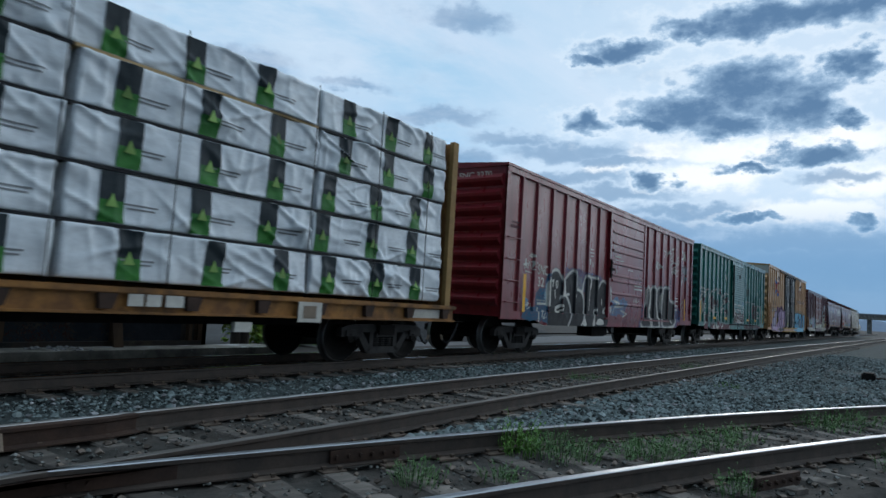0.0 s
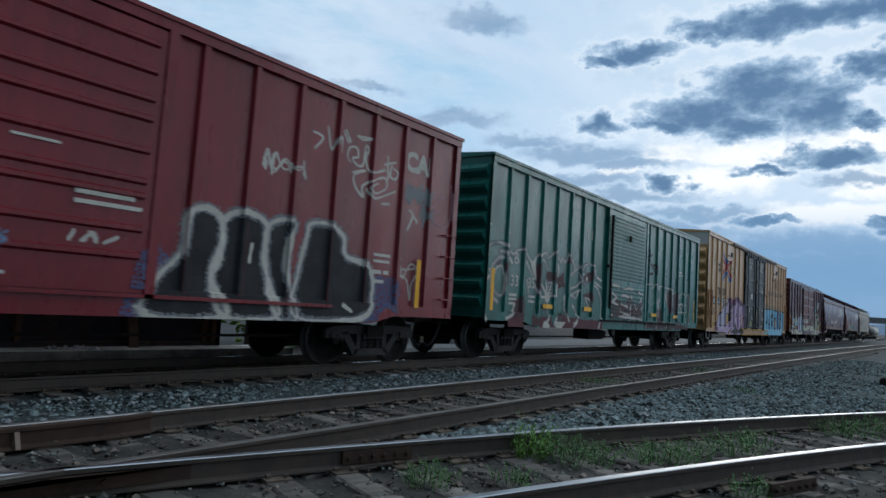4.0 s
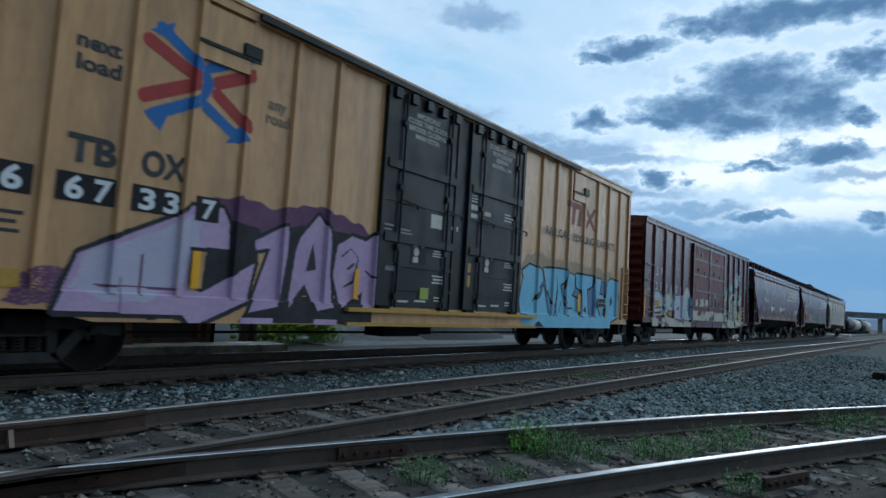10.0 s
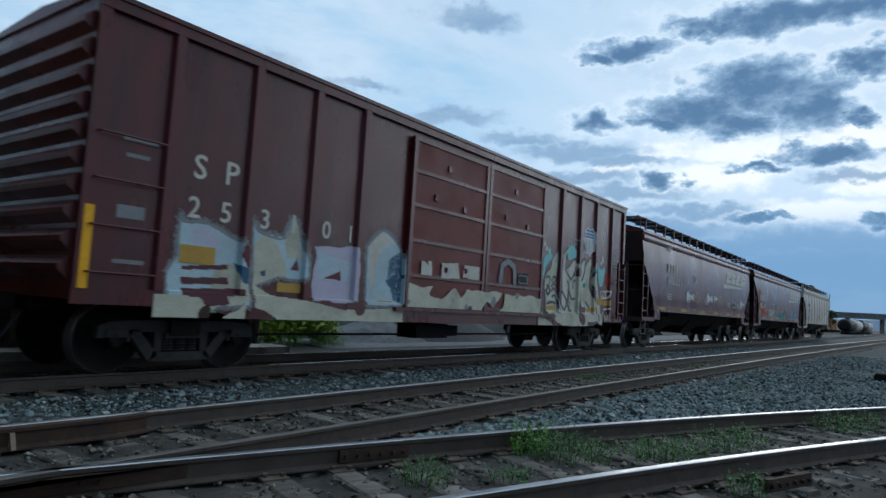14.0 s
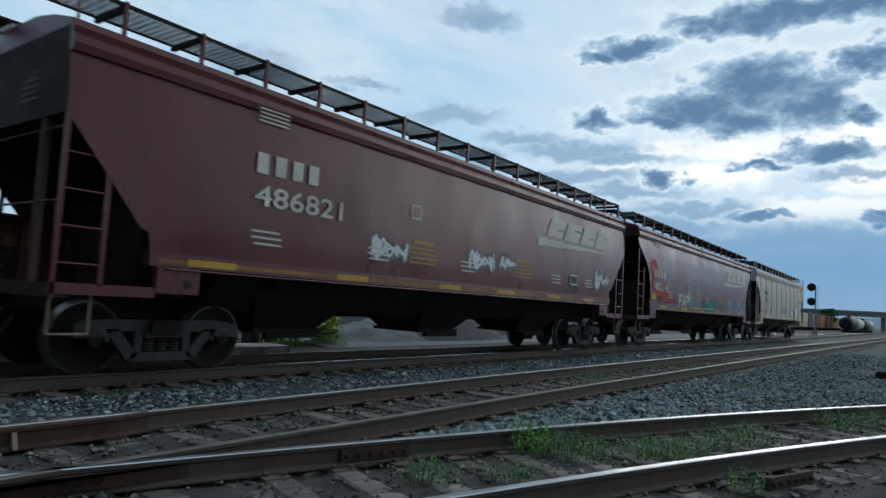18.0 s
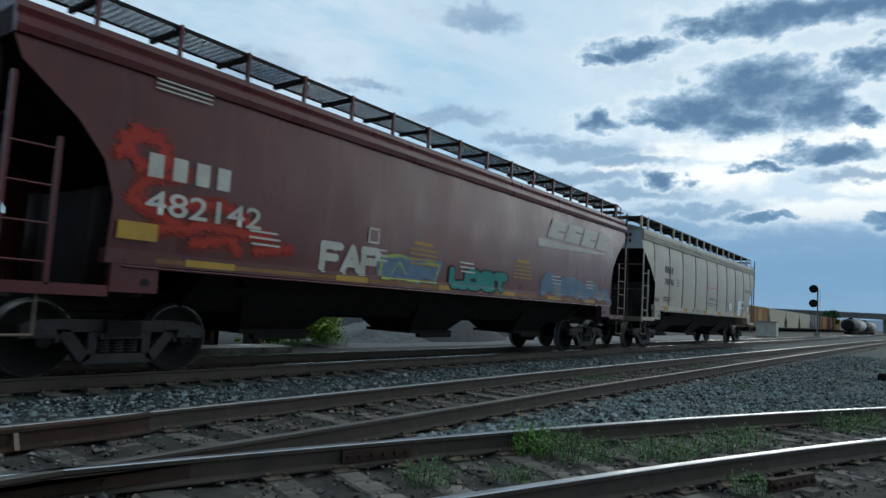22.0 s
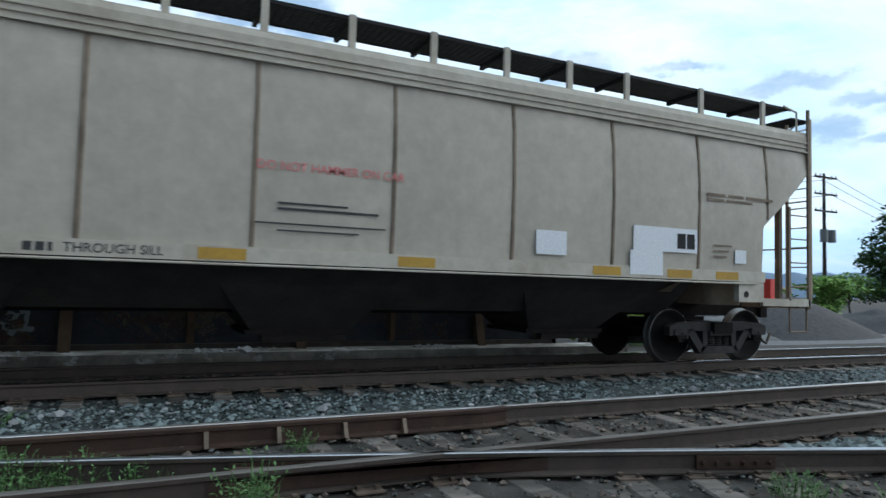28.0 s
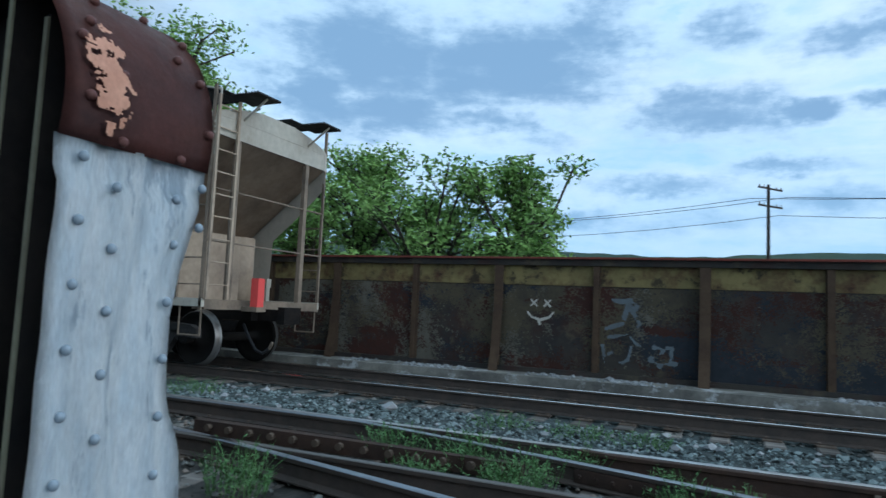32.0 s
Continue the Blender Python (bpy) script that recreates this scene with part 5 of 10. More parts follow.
B_FILL = [[(2.57, 1.34), (2.55, 1.76), (2.61, 2.02), (2.69, 2.18), (2.88, 2.26), (3.07, 2.25), (3.28, 2.1), (3.4, 1.84), (3.39, 1.62), (3.67, 1.59), (3.88, 1.42), (3.95, 1.24), (3.9, 1.0), (3.76, 0.75), (2.55, 0.75), (2.49, 1.33)],
    [(3.53, 2.06), (4.07, 2.34), (4.23, 2.22), (4.27, 1.83), (4.52, 1.81), (4.75, 1.73), (4.88, 1.49), (4.89, 1.09), (4.78, 0.77), (3.76, 0.75), (3.92, 1.0), (3.96, 1.24), (3.8, 1.51), (3.6, 1.61), (3.48, 1.81)],
    [(4.91, 2.1), (5.0, 2.26), (5.24, 2.25), (5.41, 2.15), (5.77, 2.23), (6.0, 2.21), (5.97, 1.34), (5.8, 0.78), (4.85, 0.77), (4.93, 1.04), (4.93, 1.49)]]
B_FILL2 = [[(5.9, 1.98), (6.18, 2.15), (6.46, 2.15), (6.7, 2.0), (6.74, 1.61), (6.7, 1.27), (6.6, 0.79), (5.8, 0.78), (5.87, 1.28), (5.93, 1.55)],
    [(2.45, 0.73), (3.57, 0.75), (3.54, 0.99), (2.44, 0.96)],
    [(3.57, 0.75), (5.8, 0.78), (5.77, 1.12), (3.54, 1.04)]]
B_LINE = [[(2.62, 2.12), (2.72, 2.21), (2.88, 2.26), (3.07, 2.25), (3.28, 2.1), (3.4, 1.89), (3.38, 1.66), (3.25, 1.51)],
    [(3.25, 1.51), (3.36, 1.6), (3.54, 1.63), (3.74, 1.52), (3.91, 1.33), (3.97, 1.15), (3.9, 0.96), (3.75, 0.78)],
    [(3.42, 1.62), (3.48, 1.85), (3.53, 2.06), (3.79, 2.23), (4.05, 2.34), (4.16, 2.29), (4.22, 2.12), (4.25, 1.85), (4.52, 1.8), (4.72, 1.73), (4.85, 1.53), (4.88, 1.24), (4.83, 0.98), (4.67, 0.79)],
    [(3.5, 1.6), (3.83, 1.65)]]
B_LINE2 = [[(4.75, 1.78), (4.82, 2.04), (4.96, 2.24), (5.2, 2.25), (5.38, 2.15), (5.32, 1.88)],
    [(5.37, 2.23), (5.77, 2.22), (5.89, 2.09), (5.87, 1.76)],
    [(5.88, 1.71), (5.94, 1.93), (6.13, 2.12), (6.36, 2.18), (6.62, 2.07), (6.75, 1.89), (6.78, 1.61)],
    [(5.55, 0.81), (5.63, 1.11), (5.67, 1.24), (5.87, 1.28)]]
B_MARK = [[(2.73, 1.95), (2.82, 1.98), (2.78, 1.82)],
    [(2.98, 1.95), (3.05, 1.97), (3.08, 1.86), (3.02, 1.78), (2.98, 1.84), (2.98, 1.95)],
    [(2.91, 1.71), (2.96, 1.49)],
    [(4.19, 1.63), (4.27, 1.5), (4.3, 1.26)],
    [(5.3, 1.8), (5.28, 1.51), (5.25, 1.25)],
    [(6.22, 1.59), (6.24, 1.44)]]
B_WHITE = [[(2.4, 1.73), (2.5, 1.99), (2.61, 2.08), (2.57, 1.76), (2.57, 1.32), (2.42, 1.31)],
    [(2.97, 1.14), (2.99, 1.28), (3.38, 1.36), (3.43, 1.26), (3.34, 1.17), (3.06, 1.11)],
    [(6.38, 1.16), (6.36, 1.31), (6.63, 1.4), (6.82, 1.38), (6.78, 1.21)],
    [(5.78, 0.83), (5.86, 0.98), (6.12, 1.0), (6.31, 0.94), (6.29, 0.83)],
    [(4.78, 0.8), (4.87, 1.01), (5.04, 0.8)],
    [(5.48, 0.81), (5.59, 1.06), (5.68, 0.81)],
    [(3.45, 1.62), (3.48, 1.94), (3.56, 2.06), (3.6, 1.77), (3.63, 1.63)]]
B_DARK = [[(3.03, 1.18), (3.07, 1.22), (3.33, 1.28), (3.35, 1.24), (3.17, 1.17)],
    [(6.48, 1.22), (6.49, 1.29), (6.64, 1.31), (6.65, 1.23)]]
B_BLUE = [[(1.75, 1.29), (1.82, 1.57), (1.99, 1.72), (2.29, 1.77), (2.42, 2.0), (2.51, 2.13), (2.69, 2.19), (2.54, 1.67), (2.54, 0.78), (1.94, 0.86), (1.79, 0.97)],
    [(0.98, 0.91), (1.11, 1.1), (1.17, 1.4), (1.29, 1.45), (1.39, 1.38), (1.46, 1.25), (1.8, 1.25), (1.82, 0.88)]]
B_PALE = [[(1.15, 1.23), (1.25, 1.43), (1.36, 1.4), (1.38, 1.22)],
    [(2.32, 1.49), (2.31, 1.82), (2.44, 1.96), (2.46, 1.58), (2.43, 1.37)]]
B_SCRAWL = [[(1.23, 1.22), (1.31, 1.27), (1.4, 1.24), (1.35, 1.32), (1.46, 1.3)],
    [(1.37, 1.17), (1.54, 1.23), (1.54, 1.31)],
    [(2.12, 0.99), (2.15, 1.11), (2.25, 1.15), (2.29, 1.06), (2.2, 0.95), (2.37, 0.99)],
    [(1.91, 1.33), (2.18, 1.33), (2.49, 1.33)],
    [(1.88, 1.41), (2.38, 1.41)],
    [(1.91, 1.2), (1.95, 0.88)]]
C_FILL = [[(9.86, 0.8), (10.03, 1.27), (10.33, 1.63), (10.37, 2.12), (10.65, 2.25), (10.9, 2.09), (10.9, 1.59), (10.8, 1.3), (11.04, 0.81)],
    [(11.01, 0.81), (10.8, 1.37), (10.93, 1.8), (10.93, 2.13), (11.25, 2.29), (11.65, 2.16), (11.64, 1.63), (11.81, 1.27), (11.93, 0.82)],
    [(11.93, 0.82), (11.72, 1.48), (11.66, 2.07), (11.88, 2.27), (12.18, 2.26), (12.08, 1.95), (12.06, 1.5), (12.33, 0.83)],
    [(12.3, 0.83), (12.3, 1.43), (12.44, 2.13), (12.49, 2.29), (12.85, 2.34), (13.23, 2.18), (13.31, 1.87), (13.86, 1.74), (14.02, 1.34), (13.76, 0.85)]]
b_all = rings(B_FILL) + rings(B_FILL2[:1]) + B_FILL2[1:]
b_line = curves(B_LINE + B_LINE2)
spray(red, "graffiti", (1.0, 6.85, 0.77, 2.75), 0.015,
      [("deep_blue", cloud(B_BLUE[0], 3, 0.05, 0.12)), ("deep_blue", cloud(B_BLUE[1], 13, 0.05, 0.12)), ("spray_blue", cloud(B_PALE[0], 4, 0.05, 0.15)), ("pale_blue", cloud(B_PALE[1], 14, 0.04, 0.25)),
       ("haze_blue", cloud([(3.4, 2.0), (3.6, 2.42), (4.4, 2.42), (4.9, 2.35), (5.8, 2.34), (6.6, 2.28), (6.5, 1.8), (4.5, 1.7)], 5, 0.08, 0.45)), ("grey_paint", cloud([(4.25, 2.2), (4.6, 2.2), (4.85, 1.9), (4.6, 1.8), (4.3, 1.85)], 6, 0.06, 0.3)),
       ("soot", fill(b_all)), ("black", both(fill(b_all), lambda X, Z: ripple(X * 1.5, Z * 0.6, 6, 2.6) > 0.45)), ("grey_paint", both(mist(b_line, 0.03, 0.075, 8), lambda X, Z: Z > 0.79)), ("off_white", thick(b_line, 0.030, 2, 0.010)),
       ("off_white", fill(rings(B_WHITE))), ("black", fill(rings(B_DARK))), ("off_white", thick(curves(B_MARK), 0.022, 3, 0.005)),
       ("off_white", thick([[(1.15, 2.16), (1.2, 2.4), (1.25, 2.2)], [(1.1, 2.26), (1.3, 2.3)], [(1.3, 2.18), (1.4, 2.36), (1.48, 2.2)], [(1.5, 2.36), (1.6, 2.36), (1.54, 2.16), (1.66, 2.18)], [(1.75, 2.14), (1.72, 2.34), (1.85, 2.35)], [(1.73, 2.25), (1.82, 2.25)], [(1.4, 2.5), (1.5, 2.56), (1.62, 2.52), (1.5, 2.48), (1.4, 2.5)], [(1.2, 2.1), (1.85, 2.06)]], 0.017)),
       ("off_white", thick(curves(B_SCRAWL[:3]), 0.017, 5, 0.006)), ("grey_paint", thick(B_SCRAWL[4:5], 0.03, 5, 0.01)), ("off_white", thick(B_SCRAWL[3:4] + B_SCRAWL[5:], 0.034, 5, 0.01))], red_d)
c_all = rings(C_FILL)
spray(red, "graffiti", (9.5, 15.0, 0.77, 2.5), 0.018,
      [("haze_blue", cloud([(9.6, 0.8), (9.7, 1.5), (10.0, 1.8), (10.4, 0.8)], 8, 0.10, 0.4)), ("haze_blue", cloud([(13.4, 0.8), (13.9, 1.5), (14.5, 1.6), (14.8, 0.9)], 9, 0.10, 0.35)), ("soot", fill(c_all)), ("grey_paint", mist(closed(c_all), 0.04, 0.10, 9)), ("off_white", thick(closed(c_all), 0.036, 5, 0.014)),
       ("off_white", thick([[(11.4, 1.6), (11.42, 1.85)], [(9.75, 0.9), (9.9, 0.84)], [(13.3, 1.05), (13.5, 0.95)]], 0.035))], red_d)
spray(red, "graffiti", (6.7, 9.8, 1.06, 1.75), 0.02,
      [("spray_blue", cloud([(6.75, 1.1), (6.75, 1.7), (8.2, 1.7), (8.0, 1.1)], 12, 0.1, 0.35)), ("off_white", thick([[(7.0, 1.6), (7.5, 1.55), (7.2, 1.4), (7.9, 1.45)], [(7.7, 1.3), (8.3, 1.2), (7.9, 1.1)], [(7.0, 1.2), (7.2, 1.5)]], 0.025)),
       ("off_white", thick([[(8.9, 1.62), (8.95, 1.75)], [(9.05, 1.62), (9.15, 1.74), (9.2, 1.62)], [(9.3, 1.62), (9.45, 1.7)]], 0.02))], lambda vx, vz: 1.577 + 0.042 * np.clip(1.6 - np.abs(vz - 1.5) / 0.031, 0, 1))
tags = [[(13.25, 3.44), (13.17, 3.54), (13.22, 3.69), (13.38, 3.71), (13.42, 3.57), (13.29, 3.52), (13.39, 3.43), (13.55, 3.46), (13.59, 3.78), (13.67, 3.76), (13.61, 3.56), (13.76, 3.37), (14.11, 3.48)], [(13.31, 3.28), (13.61, 3.37), (13.36, 3.25), (13.4, 3.06), (13.61, 2.91), (13.59, 3.11), (14.1, 3.34), (14.18, 3.17), (13.87, 3.01), (13.76, 3.11), (13.96, 3.21)],
        [(13.69, 3.06), (13.88, 2.93), (14.43, 3.15)], [(14.17, 3.74), (14.21, 3.34)], [(14.1, 3.58), (14.4, 3.68)], [(14.3, 3.59), (14.26, 3.41), (14.41, 3.37), (14.48, 3.5), (14.36, 3.55)], [(13.38, 3.92), (13.72, 3.95), (13.53, 3.89), (13.38, 3.92)], [(14.1, 2.87), (14.29, 2.9)], [(13.04, 3.93), (13.17, 3.76)], [(13.1, 3.95), (13.22, 3.78)],
        [(14.85, 2.88), (14.98, 2.8), (14.85, 2.51)], [(14.98, 2.8), (15.12, 2.68)], [(14.67, 1.95), (14.76, 1.68)], [(14.68, 1.64), (14.92, 1.58), (15.05, 1.22), (15.06, 1.48), (15.16, 1.66)], [(14.78, 1.76), (15.15, 1.81), (15.01, 1.88), (14.8, 1.6)], [(12.7, 3.9), (12.8, 3.55), (12.95, 3.8), (13.0, 3.5)], [(12.4, 3.75), (12.6, 3.7), (12.45, 3.5)]]
pale_tags = [[(15.61, 2.93), (15.85, 3.02), (15.9, 2.9)], [(15.57, 3.23), (15.93, 3.32), (15.56, 3.04), (15.62, 2.81), (15.89, 2.68), (16.14, 2.82), (16.17, 3.25), (16.14, 3.57)]]
spray(red, "graffiti", (11.4, 16.25, 1.15, 4.0), 0.013,
      [("grey_paint", thick(scribble(14.67, 15.5, 2.98, 3.42, 5) + scribble(14.67, 15.4, 3.0, 3.4, 6) + scribble(15.2, 15.6, 2.6, 3.1, 9), 0.022, 3, 0.006)), ("off_white", thick(curves(tags), 0.021, 3, 0.006)), ("pink_haze", thick(curves(pale_tags), 0.026, 3, 0.006)),
       ("off_white", thick(scribble(11.5, 12.4, 2.9, 3.3, 12), 0.016, 3, 0.006))], red_d)
for text, z in (("SNC 3270", 4.27),):
    ob = words(text, 0.20, "off_white", red, -0.055, z, -0.20, width=0.95)
    ob.rotation_euler = (0, 0, -math.pi / 2)
# --- green boxcar
green, green_d = boxcar("green_boxcar", "dark green ribbed steel boxcar with faded outlined graffiti and yellow reflectors", 30.90, 16.20, 4.62, 0.90, "green",
                        [0.84, 1.64, 2.46, 3.28, 4.10, 4.88, 5.66, 10.30, 11.12, 11.95, 12.78, 13.58, 14.38, 15.12], [(6.6, 9.86, 0.09)], 0.13, 9)
door = part("door", boxes((6.66, 9.84, -1.575, -1.51, 1.06, 4.38)), "green", green, "sliding green door with close pressed ribs")


def slat():
    b = bmesh.new()
    prism(b, [(0, 0), (-0.035, 0.018), (-0.035, 0.048), (0, 0.085)], 0, 2.66, "x")
    bmesh.ops.recalc_face_normals(b, faces=b.faces)
    return b


for z in [2.30 + 0.117 * i for i in range(17)] + [1.12 + 0.13 * i for i in range(8)]:
    s_ = shared("slat", "green_slat", slat, "green", door)
    s_.location = (6.90, -1.575, z)
for x in (6.60, 9.90):
    part("door_post", boxes((x - 0.08, x + 0.06, -1.60, -1.502, 1.0, 4.42)), "green", green)
part("door_latch", boxes((6.50, 6.80, -1.64, -1.575, 2.60, 2.70), (6.68, 6.74, -1.66, -1.60, 1.4, 4.2)), "steel_dark", door, "dark lock bar")
part("door_plate", boxes((8.15, 8.25, -1.66, -1.612, 3.55, 3.75)), "steel_dark", door)
part("door_track", boxes((6.2, 13.2, -1.62, -1.55, 0.99, 1.05)), "steel_dark", green)
ladder(green, 15.72, 16.10, 1.05, 2.6, 4, "green", -1.60, rails=False)
for a, b, c, d in ((0.15, 0.28, 1.12, 2.05), (2.63, 3.13, 1.25, 1.36), (5.05, 5.55, 1.26, 1.38), (10.58, 11.12, 1.25, 1.36), (13.0, 13.5, 1.25, 1.36), (15.62, 15.70, 1.18, 2.02)):
    reflector(green, a, b, c, d, -1.566)
words("33", 0.36, "off_white", green, 1.09, 1.72, -1.509, width=0.34)
words("35", 0.36, "off_white", green, 1.92, 1.72, -1.509, width=0.32)
words("B", 0.40, "off_white", green, 1.22, 2.24, -1.509)
bars(green, 1.05, 1.28, [(0, 0.2, 0.34, 0.06), (0, 0.1, 0.34, 0.06), (0, 0, 0.30, 0.06), (0.9, 0.2, 0.34, 0.06), (0.9, 0.08, 0.30, 0.06), (1.9, 0.62, 0.25, 0.03), (1.9, 0.35, 0.25, 0.03), (1.9, 0.35, 0.03, 0.28), (2.13, 0.35, 0.03, 0.28)], -1.505)
bars(green, 5.2, 3.3, [(0, 0, 0.06, 0.28), (0.3, 0, 0.06, 0.28)], -1.505)
bars(green, 13.7, 2.9, [(0, 0.1, 0.4, 0.05), (0.1, 0.0, 0.5, 0.04)], -1.505)
bars(green, 14.6, 1.5, [(0, 0, 0.03, 0.3), (0.25, 0, 0.03, 0.3), (0, 0, 0.28, 0.03), (0, 0.28, 0.28, 0.03)], -1.505)
G_LINE = [[(-0.07, 2.43), (-0.02, 2.52), (0.06, 2.56)],
    [(0.06, 2.56), (0.27, 2.63), (0.59, 2.66), (0.84, 2.62), (0.99, 2.52), (1.15, 2.45), (1.33, 2.57), (1.64, 2.62), (1.74, 2.59), (1.87, 2.46), (2.05, 2.34)],
    [(2.18, 2.42), (2.39, 2.57), (2.51, 2.55), (2.58, 2.59), (2.82, 2.68), (2.89, 2.52), (3.04, 2.59), (3.29, 2.74), (3.41, 2.65), (3.63, 2.47), (3.67, 2.61), (3.76, 2.54), (3.88, 2.51), (3.99, 2.62), (4.04, 2.74), (4.24, 2.64), (4.38, 2.54), (4.52, 2.34)]]
G_LINE2 = [[(0.65, 2.14), (0.43, 2.07), (0.34, 1.89), (0.33, 1.69), (0.42, 1.54), (0.62, 1.46), (0.75, 1.51), (0.78, 1.68), (0.78, 1.92), (0.68, 2.13), (0.65, 2.14)],
    [(4.23, 2.17), (4.47, 2.32), (4.81, 2.48), (4.93, 2.38), (5.01, 2.34), (5.13, 2.53), (5.41, 2.62), (5.72, 2.56), (5.86, 2.46), (5.91, 2.31)],
    [(1.7, 2.43), (1.8, 2.33), (1.99, 2.14), (2.14, 1.97)],
    [(2.64, 2.46), (2.75, 2.42), (2.85, 2.25)],
    [(2.62, 1.83), (2.88, 1.61), (3.05, 1.54)],
    [(3.16, 1.93), (2.99, 1.58)],
    [(2.85, 1.94), (2.92, 1.53)],
    [(2.55, 1.51), (3.25, 1.59)]]
G_LINE3 = [[(4.8, 2.27), (4.87, 2.08), (4.64, 1.92), (4.26, 1.83), (4.18, 1.73), (4.28, 1.65), (4.81, 1.82), (4.61, 1.58), (4.31, 1.67)],
    [(4.44, 1.38), (4.61, 1.25), (4.76, 1.07)],
    [(3.92, 1.62), (3.94, 1.26), (4.17, 0.96)],
    [(5.08, 2.3), (5.03, 2.15), (5.15, 2.02)],
    [(5.23, 1.63), (5.52, 1.6), (5.61, 1.46), (5.47, 1.37), (5.23, 1.63)],
    [(5.78, 2.03), (6.03, 1.96), (6.26, 1.77), (6.37, 1.51), (6.36, 1.19), (6.15, 0.82)],
    [(6.45, 1.52), (6.46, 0.99)],
    [(5.77, 2.13), (6.53, 1.93)],
    [(5.99, 2.26), (6.33, 2.18)],
    [(2.96, 1.37), (3.02, 1.04)],
    [(3.37, 2.47), (3.49, 2.4), (3.51, 2.19), (3.41, 2.09)],
    [(3.38, 1.93), (3.46, 1.88), (3.45, 1.58)]]
G_WIDE = [[(0.73, 2.33), (0.53, 2.31), (0.35, 2.2), (0.22, 2.0), (0.15, 1.77), (0.17, 1.58), (0.24, 1.46), (0.41, 1.39), (0.55, 1.32)],
    [(0.52, 2.46), (0.72, 2.47), (0.93, 2.4), (1.12, 2.25)],
    [(0.91, 0.96), (1.09, 1.01), (1.22, 1.1), (1.31, 1.28)],
    [(2.25, 1.78), (2.45, 1.61), (2.58, 1.5)],
    [(1.88, 1.89), (1.96, 1.6)],
    [(-0.06, 1.03), (0.04, 0.92)],
    [(0.06, 2.03), (0.16, 1.93)],
    [(-0.01, 1.81), (0.14, 1.89)],
    [(2.84, 0.86), (3.0, 1.0)],
    [(3.33, 0.85), (3.42, 1.02)],
    [(4.5, 0.83), (4.68, 0.98)]]
G_WHITE = [[(1.99, 2.35), (2.18, 2.4), (2.28, 2.46), (2.25, 2.29), (2.32, 1.93), (2.17, 2.07)],
    [(2.82, 1.56), (2.88, 1.65), (3.04, 1.62), (3.07, 1.5), (2.98, 1.39), (2.85, 1.44)],
    [(5.21, 2.17), (5.3, 2.23), (5.37, 2.14), (5.23, 2.1)]]
G_WINE = [[(2.24, 2.29), (2.55, 2.38), (2.66, 1.43), (2.51, 1.5), (2.34, 1.72)],
    [(2.87, 2.19), (3.35, 2.17), (3.37, 1.96), (2.95, 1.91)],
    [(3.35, 2.17), (3.88, 2.19), (3.9, 1.84), (3.38, 1.87)],
    [(3.98, 2.75), (4.16, 2.74), (4.19, 2.51), (3.94, 2.56)],
    [(4.96, 2.09), (5.58, 2.47), (5.69, 2.18), (5.19, 1.97)],
    [(0.71, 2.32), (0.9, 2.25), (0.93, 1.7), (0.8, 1.58), (0.79, 1.96)],
    [(1.26, 1.39), (1.72, 1.46), (1.79, 0.88), (1.0, 0.85), (1.32, 1.18)]]
G_WINE2 = [[(5.14, 1.77), (5.65, 1.82), (5.68, 1.57), (5.23, 1.63)],
    [(2.15, 1.08), (2.72, 0.91), (2.73, 0.79), (2.18, 0.78)],
    [(3.47, 1.11), (4.1, 1.09), (4.25, 0.83), (3.5, 0.81)],
    [(4.74, 1.03), (5.74, 1.01), (5.76, 0.81), (4.77, 0.79)],
    [(4.91, 1.9), (5.01, 2.34), (5.14, 2.41), (5.18, 2.02)],
    [(0.31, 2.25), (0.63, 2.29), (0.65, 2.17), (0.33, 2.07)]]
g_line = curves(G_LINE2[:1]) + G_LINE + G_LINE2[1:] + G_LINE3
worn = lambda X, Z: ripple(X, Z, 13, 4.0) > -0.75
spray(green, "graffiti", (0.0, 6.4, 0.77, 3.3), 0.0135,
      [("wine", cloud(p, 20 + i, 0.06, 0.32)) for i, p in enumerate(G_WINE + G_WINE2)] +
      [("wine", lambda X, Z: (Z < 1.02 + 0.06 * ripple(X, Z, 16, 3.0)) & (X > 1.0) & (ripple(X, Z, 17, 2.2) > -0.5)), ("grey_paint", mist(curves(G_WIDE), 0.015, 0.085, 3)), ("off_white", both(mist(curves(G_WIDE), 0.01, 0.05, 4), worn)),
       ("grey_paint", mist(g_line, 0.02, 0.070, 5)), ("off_white", both(thick(g_line, 0.021, 3, 0.010), worn)), ("off_white", fill(rings(G_WHITE))),
       ("off_white", lambda X, Z: (Z > 2.72) & (Z < 3.2) & (X < 1.1) & (ripple(X * 0.6, Z * 1.6, 9, 14.0) > 1.15)), ("off_white", lambda X, Z: (Z < 0.93) & (X > 1.2) & (ripple(X, Z, 15, 6.0) > 0.75))], green_d)
